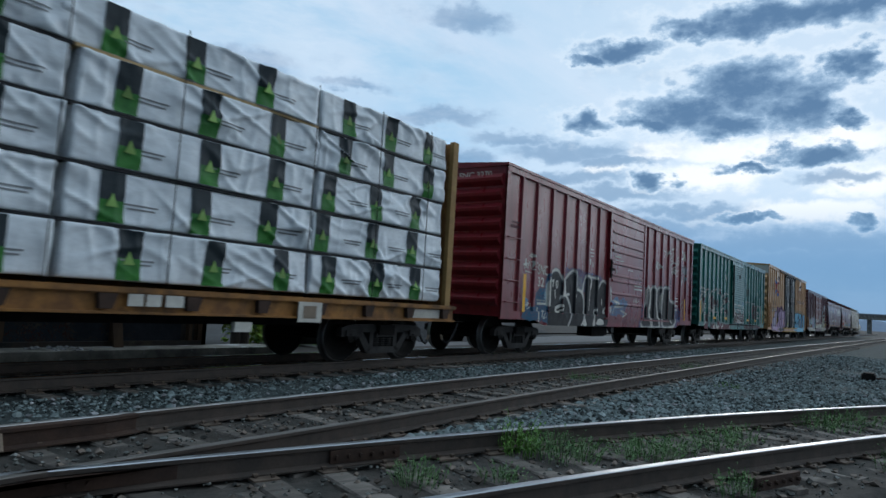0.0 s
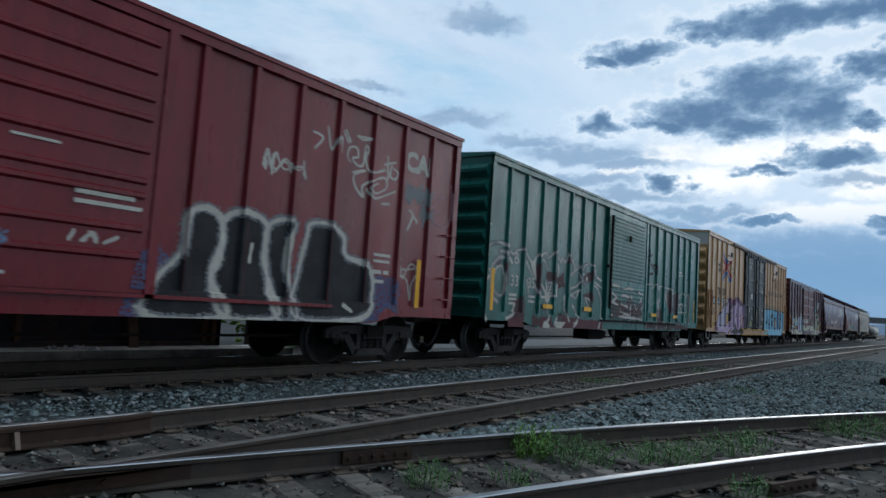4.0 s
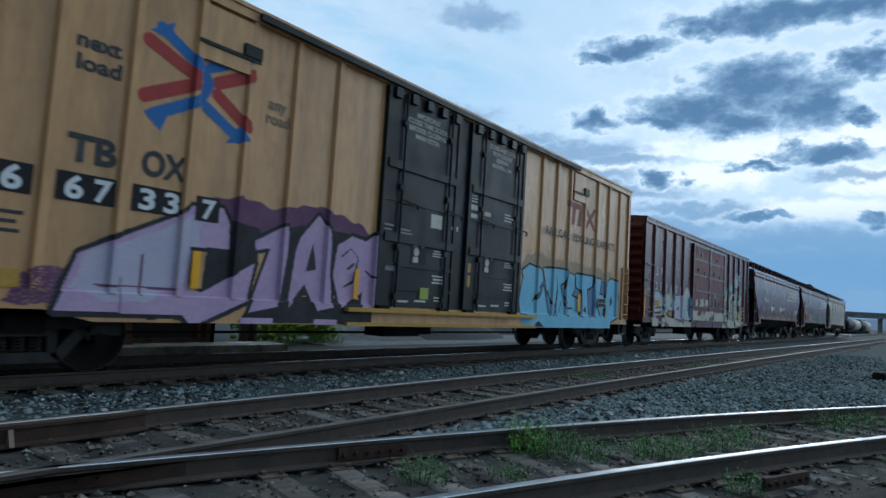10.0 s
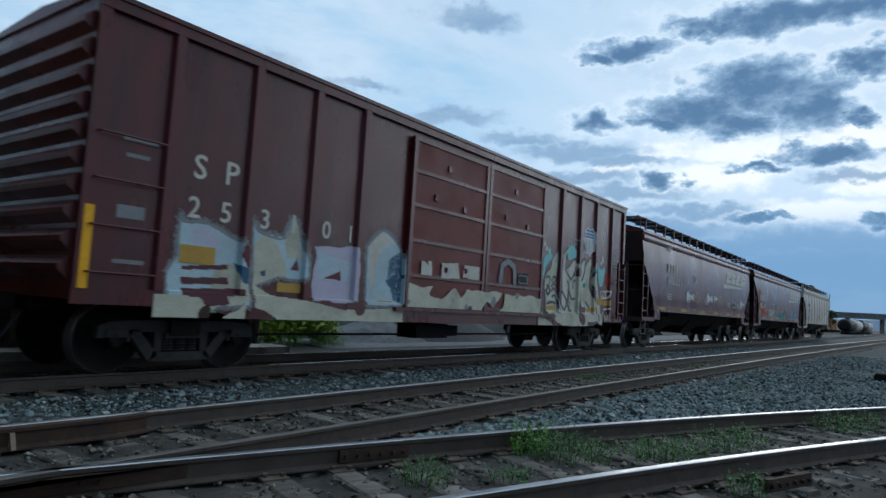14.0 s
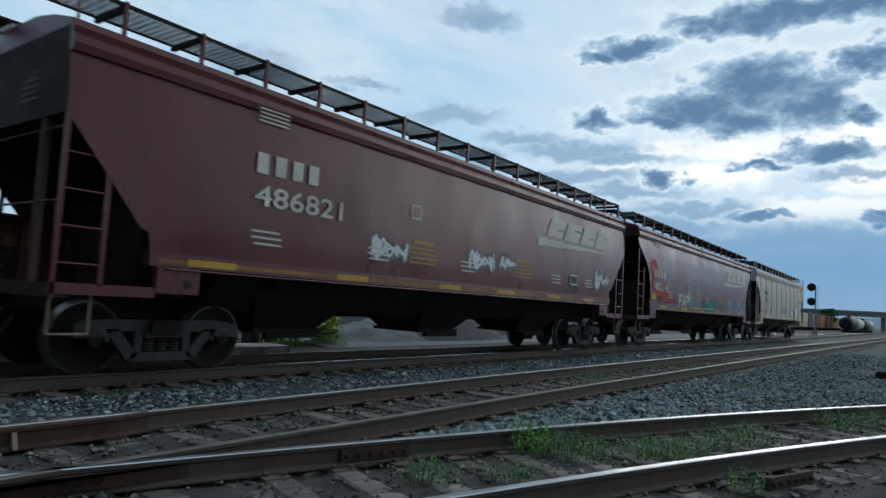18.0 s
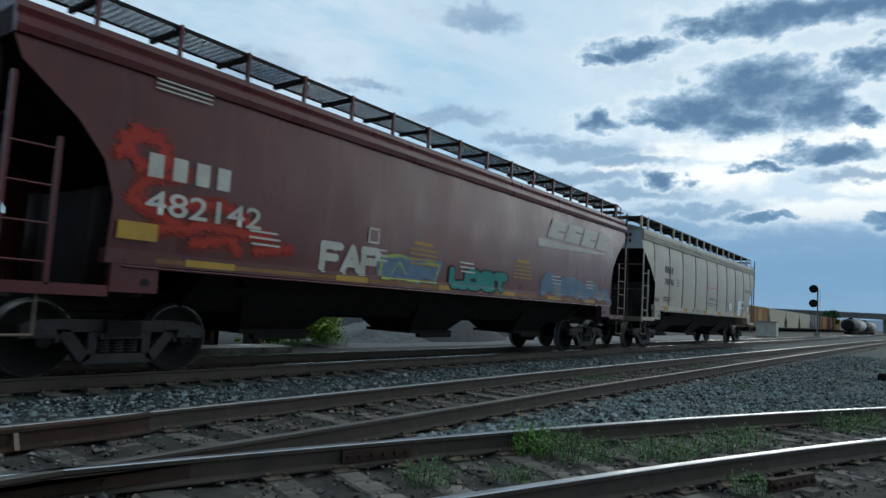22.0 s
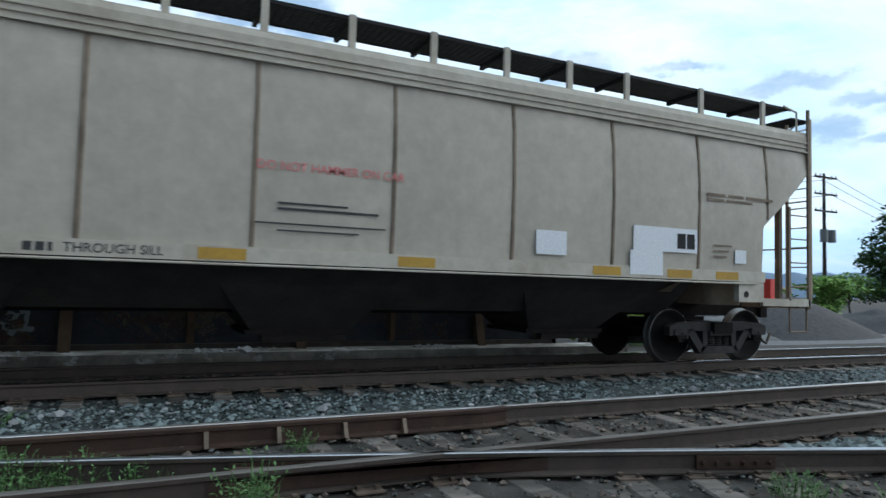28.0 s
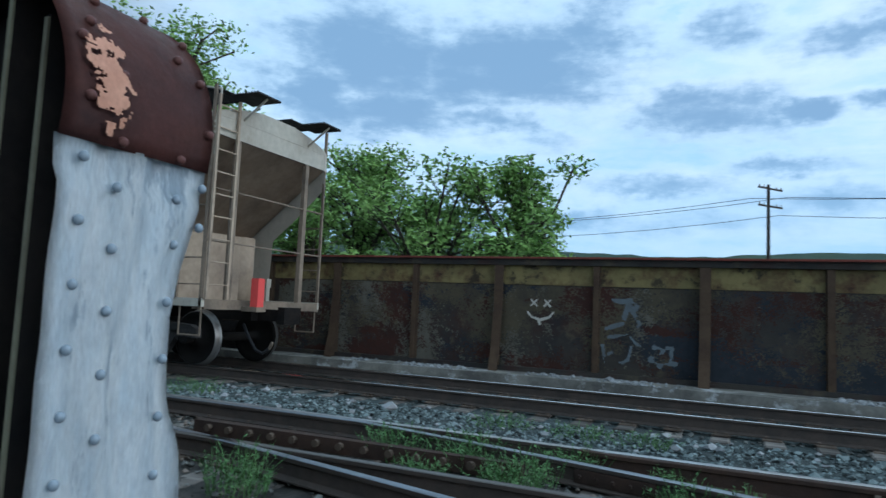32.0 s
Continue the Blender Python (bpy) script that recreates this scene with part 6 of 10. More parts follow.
o2 = [[(9.99, 1.37), (9.84, 1.77), (9.78, 2.05), (9.89, 2.1), (9.83, 2.3), (10.74, 2.38), (10.75, 2.17), (10.99, 2.37), (11.25, 2.39), (11.52, 2.21), (11.56, 2.36), (12.17, 2.35), (12.39, 2.32), (13.02, 2.32), (13.12, 2.13), (13.31, 2.33), (13.81, 2.26), (13.93, 2.03), (14.19, 2.28), (14.57, 2.07), (15.05, 2.25), (15.08, 1.07)], [(10.61, 2.25), (10.76, 1.37)],
      [(12.11, 2.27), (12.38, 1.76), (12.36, 2.25)], [(13.02, 2.29), (13.09, 1.7)], [(13.82, 1.77), (14.29, 1.82), (14.28, 1.5), (13.85, 1.5), (13.82, 1.77)], [(14.28, 1.53), (14.51, 1.26), (14.51, 1.7)], [(11.45, 1.66), (11.53, 1.21)], [(10.97, 1.98), (11.03, 1.72), (10.92, 1.71)], [(13.76, 1.01), (13.83, 1.64)],
      [(11.29, 1.72), (11.62, 1.85)], [(11.37, 1.87), (11.53, 1.55)], [(11.33, 1.6), (11.58, 1.95)], [(14.0, 1.7), (14.15, 1.62)], [(10.1, 0.85), (10.2, 1.0)], [(11.2, 0.85), (11.25, 1.0)], [(12.3, 0.85), (12.35, 1.0)]]
murk = [[(9.97, 3.36), (10.1, 3.2), (10.26, 3.17)], [(10.27, 3.51), (10.3, 3.1), (10.46, 2.75)], [(10.14, 2.67), (10.21, 2.9), (10.66, 3.06)], [(10.2, 3.3), (10.7, 3.4)], [(10.7, 3.0), (11.15, 2.74), (11.06, 3.06), (10.8, 3.05)], [(10.3, 2.7), (10.8, 2.75)]]
spray(green, "graffiti", (9.9, 15.1, 0.79, 3.6), 0.016,
      [("wine", cloud([(9.95, 2.25), (10.15, 1.3), (9.98, 1.45)], 11, 0.05, 0.2)), ("wine", cloud([(12.41, 2.2), (13.03, 2.22), (13.18, 1.58), (12.81, 1.29), (12.45, 1.76)], 12, 0.06, 0.3)), ("wine", cloud([(11.3, 1.5), (11.9, 1.6), (12.0, 0.95), (11.4, 0.95)], 17, 0.08, 0.45)), ("wine", cloud([(13.2, 2.2), (13.7, 2.2), (13.6, 1.4), (13.3, 1.4)], 18, 0.06, 0.4)),
       ("wine", cloud([(10.0, 0.82), (10.0, 1.0), (15.0, 1.05), (15.0, 0.85)], 19, 0.06, 0.4)), ("soot", thick(murk, 0.035, 6, 0.02)), ("grey_paint", both(thick(o2, 0.038, 6, 0.016), lambda X, Z: ripple(X, Z, 16, 3.0) > 0.2)), ("off_white", both(thick(o2, 0.020, 6, 0.008), lambda X, Z: ripple(X, Z, 16, 3.0) > -0.8))], green_d)
dl = [[(6.7, 2.12), (7.4, 2.10), (7.45, 1.95), (8.3, 2.08), (9.1, 2.0), (9.7, 1.92)], [(6.8, 1.9), (7.3, 1.75), (6.9, 1.6), (7.5, 1.5)], [(7.7, 1.9), (7.6, 1.3)], [(7.7, 1.85), (8.3, 1.8)], [(7.65, 1.55), (8.2, 1.5)], [(7.6, 1.3), (8.3, 1.25)], [(8.5, 1.85), (8.45, 1.2)], [(8.5, 1.85), (9.0, 1.4), (9.4, 1.8), (9.5, 1.15)], [(6.8, 1.2), (9.6, 1.12)]]
spray(green, "graffiti", (6.9, 9.56, 1.08, 2.35), 0.018,
      [("wine", cloud([(6.8, 1.1), (6.8, 1.7), (9.7, 1.6), (9.7, 1.1)], 21, 0.1, 0.5)), ("grey_paint", both(thick(dl, 0.05, 8, 0.02), lambda X, Z: ripple(X * 0.5, Z * 3, 22, 6.0) > 0.0)), ("off_white", both(thick(dl, 0.024, 8, 0.012), lambda X, Z: ripple(X * 0.5, Z * 3, 22, 6.0) > -0.5))], lambda vx, vz: 1.612 + 0 * vx)

extra("faded_scarlet", (0.40, 0.055, 0.05), 0.6, second=(0.32, 0.06, 0.05), scale=4, amount=0.7)
extra("faded_red", (0.26, 0.085, 0.075), 0.6, second=(0.36, 0.19, 0.12), scale=3, amount=0.7)
# --- tan double-door boxcar
tan, tan_d = boxcar("tan_boxcar", "tall tan boxcar with black doors, lavender and light blue graffiti", 48.58, 19.35, 5.20, 0.80, "yellow",
                    [0.78, 1.64, 2.50, 3.36, 4.20, 5.05, 5.95, 13.20, 14.05, 14.86, 15.84, 16.74, 17.60, 18.48], [(7.08, 12.20, 0.08)], 0.14, 7, end_top="off_white")
for a, b in ((7.10, 9.42), (9.82, 12.18)):
    dr = part("plug_door", boxes((a, b, -1.575, -1.51, 1.02, 4.98)), "charcoal", tan, "black steel plug door")
    for z in (1.35, 1.78, 2.26, 2.95, 3.60):
        k = 0.075 if z in (2.26, 3.60) else 0.03
        part("door_rib", boxes((a + 0.1, b - 0.1, -1.625 if k > 0.05 else -1.595, -1.574, z - k, z + k)), "charcoal", dr)
    for x in (a + 0.05, b - 0.05):
        part("door_edge", boxes((x - 0.05, x + 0.05, -1.60, -1.573, 1.02, 4.98)), "charcoal", dr)
    for x in (a + 0.50, b - 0.36):
        bm = bmesh.new()
        tube(bm, (x, -1.62, 1.0), (x, -1.62, 4.95), 0.025, 8)
        for z in (1.2, 2.1, 3.2, 4.4):
            box(bm, x - 0.06, x + 0.06, -1.64, -1.574, z - 0.05, z + 0.05)
        part("lock_bar", bm, "charcoal", dr)
    for i in range(5):
        x = a + 0.22 + (b - a - 0.44) * i / 4
        part("hanger", boxes((x - 0.09, x + 0.09, -1.66, -1.575, 4.80, 4.98)), "charcoal", dr, "black roller hanger under the door rail")
    for x, z in ((a + 0.50, 2.95), (b - 0.36, 2.95)):
        bm = bmesh.new()
        run(bm, [(x, -1.64, z + 0.02), (x + 0.10, -1.68, z), (x + 0.42, -1.68, z - 0.02), (x + 0.46, -1.64, z - 0.10)], 0.018, 6)
        part("lock_handle", bm, "charcoal", dr, "black bent lock handle")
    for x in (a + 0.2, b - 0.3):
        part("roller", boxes((x - 0.15, x + 0.15, -1.64, -1.52, 0.90, 1.03)), "steel_dark", dr)
    first = a < 8
    lines = ("IMPORTANT", "CLOSE THIS DOOR", "BEFORE CLOSING", "MAIN DOOR") if first else ("CLOSE AND LOCK", "BOTH DOORS", "BEFORE", "MOVING CAR")
    mid, high = (a + 1.22, 4.60) if first else (a + 1.30, 4.62)
    for k, text in enumerate(lines):
        wide = 0.083 * len(text)
        words(text, 0.135, "off_white", tan, mid - wide / 2, high - 0.135 * k, -1.577, width=wide, name="door_lettering", bold=0.012)
    cx, cz = (a + 1.08, 2.06) if first else (a + 0.87, 2.06)
    part("placard_board", boxes((cx - 0.16, cx + 0.30, -1.580, -1.574, cz - 0.22, cz + 0.155)), "black", tan, "black placard board")
    bm = bmesh.new()
    cylinder(bm, (cx, -1.582, cz), (0, 1, 0), 0.08, 0.004, 14)
    part("placard", bm, "off_white", tan, "round white placard")
    part("placard", boxes((cx - 0.09, cx + 0.06, -1.584, -1.580, cz - 0.20, cz - 0.09)), "off_white", tan, "white placard")
    bars(tan, cx - 0.1, cz + 0.09, [(0, 0.0, 0.14, 0.035), (0.24, 0.01, 0.10, 0.03)], -1.581)
    bars(tan, a + 1.62, 1.50, [(0, 0, 0.42, 0.03), (0, 0.13, 0.42, 0.03), (0.04, 0.06, 0.34, 0.04), (-0.02, 0.52, 0.40, 0.025), (-0.02, 0.57, 0.34, 0.025), (0.0, 0.62, 0.24, 0.025)], -1.577)
    bars(tan, a + 0.62, 1.10, [(0, 0, 0.3, 0.04), (0.5, 0.02, 0.34, 0.04), (1.1, 0.05, 0.22, 0.03), (1.1, 0.11, 0.3, 0.03)], -1.577)
bars(tan, 8.58, 2.56, [(0, 0.02, 0.36, 0.27), (0.70, 0.06, 0.10, 0.07), (0.84, 0.05, 0.08, 0.10)], -1.577)
bars(tan, 7.22, 2.36, [(0, 0.10, 0.26, 0.035), (0, 0.02, 0.20, 0.03), (0.44, 0.06, 0.30, 0.035), (0.44, 0.0, 0.36, 0.03), (0.1, -0.7, 0.25, 0.12)], -1.577, "grey_paint")
bars(tan, 9.94, 2.98, [(0, 0.0, 0.26, 0.09), (0, 0.17, 0.26, 0.11), (0, 0.34, 0.24, 0.025), (0, 0.40, 0.26, 0.025), (0, 0.46, 0.22, 0.025), (0.55, 0.11, 0.26, 0.09), (1.40, 0.10, 0.32, 0.03), (1.40, 0.17, 0.42, 0.03), (1.40, 0.24, 0.26, 0.03), (0.44, -0.36, 0.055, 0.16)], -1.577)
part("door_gap", boxes((9.43, 9.81, -1.53, -1.50, 1.02, 4.98)), "charcoal", tan)
reflector(tan, 9.94, 10.06, 1.50, 2.0, -1.577, "amber")
reflector(tan, 6.58, 6.68, 1.11, 1.62, -1.566), reflector(tan, 3.50, 3.62, 1.12, 1.62, -1.566), reflector(tan, 15.55, 15.70, 1.12, 1.62, -1.566)
part("sticker", boxes((8.34, 8.60, -1.604, -1.577, 1.18, 1.40)), "lime", tan, "bright yellow-green seal sticker")
part("door_track", boxes((6.4, 13.0, -1.66, -1.55, 0.90, 0.97), (6.4, 13.0, -1.64, -1.548, 0.66, 0.72)), "amber", tan, "rusty yellow door track")
part("roof_rail", boxes((4.2, 15.2, -1.66, -1.60, 5.02, 5.12)), "charcoal", tan)
for x in (3.36, 15.0):
    part("hatch", boxes((x + 0.04, x + 0.8, -1.555, -1.50, 4.20, 4.95)), "yellow", tan)
    part("hatch_hinge", boxes((x + 0.65, x + 0.95, -1.60, -1.55, 4.45, 4.62), (x - 0.05, x + 0.95, -1.58, -1.556, 4.40, 4.45)), "charcoal", tan)
ladder(tan, 0.12, 0.70, 0.95, 2.62, 5, "yellow", -1.60, label="tan steel ladder"), ladder(tan, 18.75, 19.25, 0.95, 2.6, 5, "yellow", -1.60, label="tan steel ladder")
stirrup(tan, 0.06, 0.58, 0.50, 0.82, "off_white"), stirrup(tan, 18.8, 19.28, 0.50, 0.82, "grimy")
part("data_plate", boxes((0.98, 1.50, -1.51, -1.503, 1.02, 1.22)), "amber", tan, "yellow data plate"), part("data_plate", boxes((17.80, 18.28, -1.551, -1.546, 0.84, 0.98)), "amber", tan, "yellow data plate")
for x0_, x1_, digits in ((1.12, 1.52, "6"), (1.76, 2.48, "67"), (2.64, 3.36, "33"), (3.52, 3.88, "7")):
    part("number_panel", boxes((x0_, x1_, -1.510, -1.501, 2.03, 2.36)), "black", tan, "black number panel")
    for k, ch in enumerate(digits):
        words(ch, 0.36, "white", tan, x0_ + 0.09 + 0.33 * k, 2.07, -1.513, name="number", width=0.21, bold=0.03)
words("TB", 0.44, "ink", tan, 1.83, 2.50, -1.508, width=0.58, bold=0.035), words("OX", 0.44, "ink", tan, 2.72, 2.50, -1.508, width=0.62, bold=0.035)
words("any", 0.24, "grimy", tan, 4.55, 3.84, -1.508, bold=0.03), words("road", 0.24, "grimy", tan, 4.53, 3.62, -1.508, bold=0.03)
words("next", 0.26, "ink", tan, 1.82, 3.82, -1.508, width=0.52, bold=0.03), words("load", 0.26, "ink", tan, 1.84, 3.56, -1.508, width=0.52, bold=0.03)
bars(tan, 1.05, 1.6, [(0, 0, 0.4, 0.04), (0, 0.1, 0.36, 0.04), (0, 0.2, 0.42, 0.04)], -1.505, "ink")
words("RAILCAR", 0.30, "ink", tan, 13.42, 3.06, -1.562, width=1.45), words("POOLING", 0.30, "ink", tan, 15.06, 3.06, -1.562, width=1.42), words("EXPERTS", 0.30, "ink", tan, 16.72, 3.06, -1.562, width=1.36)
spray(tan, "emblem", (14.6, 16.9, 3.45, 4.2), 0.02, [("faded_red", lambda X, Z: within([(14.7, 4.14), (15.72, 4.14), (15.72, 3.98), (15.30, 3.98), (15.22, 3.52), (15.0, 3.52), (15.08, 3.98), (14.72, 3.98)])(X, Z) | within([(15.5, 3.98), (15.42, 3.52), (15.66, 3.52), (15.74, 3.98)])(X, Z)
                                                    | within([(15.8, 4.14), (16.0, 4.14), (16.7, 3.52), (16.48, 3.52)])(X, Z) | within([(15.85, 3.52), (16.05, 3.52), (16.7, 4.14), (16.48, 4.14)])(X, Z))], tan_d, "faded dark red emblem")
spray(tan, "emblem", (2.55, 4.35, 3.05, 4.6), 0.016,
      [("faded_scarlet", thick([[(2.67, 4.19), (3.35, 3.93)], [(2.67, 3.48), (3.36, 3.83)], [(3.68, 3.94), (4.22, 4.21)], [(3.69, 3.78), (4.23, 3.45)]], 0.088, 3, 0.0)),
       ("blue", thick([[(2.82, 4.40), (3.43, 4.06), (3.55, 3.89), (3.44, 3.63), (2.79, 3.27)], [(3.56, 4.12), (4.12, 4.42)], [(3.55, 3.56), (4.08, 3.27)]], 0.078, 3, 0.0)),
       ("blue", fill([[(2.66, 4.32), (2.99, 4.54), (2.93, 4.28)], [(2.67, 3.29), (3.03, 3.37), (2.91, 3.08)], [(3.90, 4.47), (4.22, 4.50), (4.07, 4.25)], [(3.88, 3.15), (4.26, 3.26), (4.09, 3.46)]]))], tan_d, "crossed red and blue arrows")
g1 = [[(1.86, 0.79), (2.08, 1.45), (3.3, 2.06), (3.47, 2.21), (3.94, 2.25), (4.06, 2.07), (4.1, 1.7), (3.5, 1.67), (3.52, 1.13), (3.71, 1.07), (4.55, 1.54), (4.45, 1.0), (3.58, 0.62), (3.43, 0.77)],
      [(4.52, 1.86), (5.06, 2.15), (5.12, 1.96), (4.99, 0.93), (4.48, 0.83), (4.81, 1.79), (4.55, 1.73)], [(5.38, 2.02), (5.73, 2.41), (5.96, 2.19), (6.14, 0.95), (5.8, 0.89), (5.52, 1.3), (5.21, 0.92), (5.3, 1.79)],
      [(6.19, 1.98), (6.51, 2.16), (6.82, 2.12), (6.86, 1.24), (6.34, 0.95), (6.12, 1.47)], [(6.82, 2.09), (7.09, 2.25), (7.2, 1.0), (6.84, 0.92)]]
under = [[(4.34, 0.67), (4.34, 0.75), (4.92, 0.75), (4.92, 0.67)], [(5.73, 0.67), (5.73, 0.76), (6.24, 0.76), (6.24, 0.67)]]
spray(tan, "graffiti", (1.3, 7.1, 0.67, 2.75), 0.017,
      [("purple", cloud([(3.9, 2.0), (3.5, 2.3), (4.2, 2.5), (5.2, 2.45), (5.7, 2.55), (6.8, 2.4), (7.1, 2.1), (6.5, 1.9)], 31, 0.07, 0.0)), ("purple", cloud([(1.35, 0.9), (1.5, 1.2), (1.95, 1.25), (1.9, 0.85)], 35, 0.05, 0.1)),
       ("soot", fill([[(4.06, 2.1), (4.6, 2.05), (4.6, 1.5), (3.7, 1.05), (3.75, 1.7)], [(4.3, 0.68), (4.6, 1.1), (7.08, 1.1), (7.08, 0.68)], [(5.0, 2.1), (5.4, 2.2), (6.9, 2.2), (6.9, 1.4), (5.0, 1.0)]])), ("soot", thick(closed(g1), 0.06, 32, 0.012)),
       ("lavender", fill(g1)), ("lilac", both(fill(g1[:1]), cloud([(2.0, 1.0), (2.2, 1.5), (3.4, 2.05), (3.8, 2.2), (3.4, 1.2), (2.9, 0.9)], 36, 0.05))), ("lavender", fill(under)),
       ("soot", fill([[(5.52, 1.49), (5.64, 1.96), (5.75, 1.54)], [(4.1, 1.68), (3.92, 1.66), (4.0, 1.25), (4.08, 1.3)]])), ("soot", thick([[(6.3, 1.8), (6.5, 1.95), (6.7, 1.8), (6.6, 1.4), (6.4, 1.3)], [(6.9, 1.6), (7.08, 1.5)], [(6.45, 1.6), (6.6, 1.7)]], 0.020, 4, 0.012)),
       ("purple", both(thick([[(2.6, 1.2), (2.6, 0.8)], [(2.85, 1.5), (2.85, 1.0)], [(2.3, 1.1), (3.3, 1.1)]], 0.012, 4, 0.004), fill(g1[:1])))], tan_d)
g2 = [[(12.43, 0.99), (12.34, 1.3), (12.41, 1.62), (12.5, 1.89), (12.43, 2.04), (12.77, 2.21), (13.43, 2.12), (13.55, 1.86), (13.12, 1.48), (12.99, 1.34), (13.07, 1.01)], [(13.08, 1.34), (13.4, 1.43), (13.57, 1.72), (13.7, 1.42), (13.9, 0.94), (12.6, 0.90)],
      [(13.52, 2.17), (14.19, 2.21), (14.34, 1.78), (14.28, 1.34), (14.0, 0.94), (13.79, 1.53)], [(14.19, 2.21), (14.87, 2.21), (14.78, 1.9), (14.51, 1.8), (14.94, 0.96), (14.32, 0.95), (14.4, 1.72)], [(14.93, 2.18), (15.43, 2.11), (15.41, 1.72), (15.24, 1.55), (15.69, 1.46), (15.75, 0.86), (15.12, 0.89), (14.76, 1.59)],
      [(15.49, 2.16), (16.67, 2.17), (16.62, 1.89), (16.27, 1.78), (16.43, 0.96), (15.94, 0.99), (15.8, 1.75), (15.53, 1.8)], [(16.9, 2.13), (17.29, 2.12), (17.18, 1.67), (17.5, 1.65), (17.5, 0.81), (17.03, 0.8), (16.75, 1.39)],
      [(17.63, 1.97), (18.03, 2.19), (18.48, 2.13), (18.67, 1.67), (18.51, 1.01), (17.75, 0.81), (17.52, 1.43)]]
spray(tan, "graffiti", (12.25, 18.75, 0.67, 2.75), 0.018,
      [("tan_haze", cloud([(12.3, 2.1), (12.6, 2.5), (15.5, 2.45), (17.8, 2.4), (18.4, 2.1), (15.0, 2.0)], 41, 0.06, 0.0)), ("spray_blue", fill([[(13.1, 1.3), (13.5, 2.1), (18.2, 2.1), (17.6, 1.3), (17.2, 1.0), (13.6, 0.95)]])), ("soot", thick(closed(g2), 0.050, 42, 0.012)),
       ("sky_blue", fill(g2)), ("sky_blue", both(lambda X, Z: (Z < 0.98) & (X > 12.4) & (X < 18.0), lambda X, Z: ripple(X, Z * 0.5, 43, 2.6) > -1.6)), ("soot", fill([[(18.01, 1.54), (18.13, 1.69), (18.19, 1.46), (18.03, 1.32)], [(13.0, 0.69), (13.3, 0.84), (13.6, 0.69)], [(16.2, 1.3), (16.05, 1.15), (16.3, 1.1)]])),
       ("spray_blue", both(fill(g2), lambda X, Z: ripple(X, Z, 45, 2.2) > 1.0)), ("off_white", both(fill(g2), lambda X, Z: ripple(X, Z, 46, 3.0) > 1.35)), ("soot", thick([[(13.8, 1.6), (14.0, 1.3)], [(15.0, 1.2), (15.3, 1.2)], [(14.6, 1.35), (14.5, 1.1)], [(17.1, 1.3), (17.3, 1.0)]], 0.028, 44, 0.012))], tan_d)
part("placard", boxes((16.96, 17.48, -1.566, -1.562, 1.28, 1.57)), "off_white", tan, "black data placard in a white frame")
for x_, z_ in ((16.98, 1.30), (17.23, 1.30), (16.98, 1.43), (17.23, 1.43)):
    part("placard_field", boxes((x_, x_ + 0.23, -1.570, -1.566, z_, z_ + 0.115)), "black", tan)

# --- maroon double-door boxcar
maroon, maroon_d = boxcar("maroon_boxcar", "weathered maroon boxcar with double doors and white graffiti along the bottom", 69.50, 16.85, 4.60, 0.90, "maroon",
                          [1.05, 2.32, 3.50, 4.62, 12.35, 13.52, 14.62, 15.80], [(5.86, 11.25, 0.08)], 0.20, 10, rib_d=0.07)
for a, b in ((5.90, 8.52), (8.60, 11.22)):
    dr = part("door", boxes((a, b, -1.575, -1.51, 1.05, 4.28)), "maroon_door", maroon, "faded red sliding steel door")
    for z in (1.06, 1.62, 2.28, 2.95, 3.60, 4.20):
        part("door_rib", boxes((a + 0.03, b - 0.03, -1.60, -1.574, z, z + 0.07)), "maroon", dr)
    for x in (a + 0.03, b - 0.03):
        part("door_edge", boxes((x - 0.05, x + 0.05, -1.605, -1.574, 1.05, 4.28)), "maroon", dr)
    for x, z in ((a + 0.7, 3.15), (a + 1.7, 3.05), (a + 1.1, 3.8)):
        part("door_lug", boxes((x, x + 0.10, -1.61, -1.575, z, z + 0.12)), "maroon", dr)
part("door_track", boxes((5.6, 12.0, -1.63, -1.55, 0.98, 1.045)), "maroon", maroon)
ladder(maroon, 16.25, 16.72, 1.0, 2.75, 5, "maroon", -1.62, label="maroon steel ladder"), ladder(maroon, 0.12, 0.95, 1.0, 3.2, 4, "maroon", -1.62, rails=False)
reflector(maroon, 17.02 - 0.30, 17.12 - 0.30, 1.10, 2.06, -1.566), reflector(maroon, 0.05, 0.16, 1.08, 2.05, -1.566)
for a, b, c, d in ((1.32, 1.85, 1.48, 1.72), (2.95, 3.45, 1.18, 1.32), (7.1, 7.5, 1.10, 1.2), (5.2, 5.6, 1.02, 1.14), (14.9, 15.3, 1.4, 1.6)):
    reflector(maroon, a, b, c, d, -1.512 if not 5.9 < a < 11 else -1.58, "amber")
words("S", 0.46, "off_white", maroon, 1.42, 2.62, -1.509), words("P", 0.46, "off_white", maroon, 1.92, 2.62, -1.509)
for x, ch in ((1.38, "2"), (1.88, "5"), (2.56, "3"), (3.16, "1"), (3.78, "0"), (4.40, "1")):
    words(ch, 0.40, "off_white", maroon, x, 2.09, -1.511, name="number")
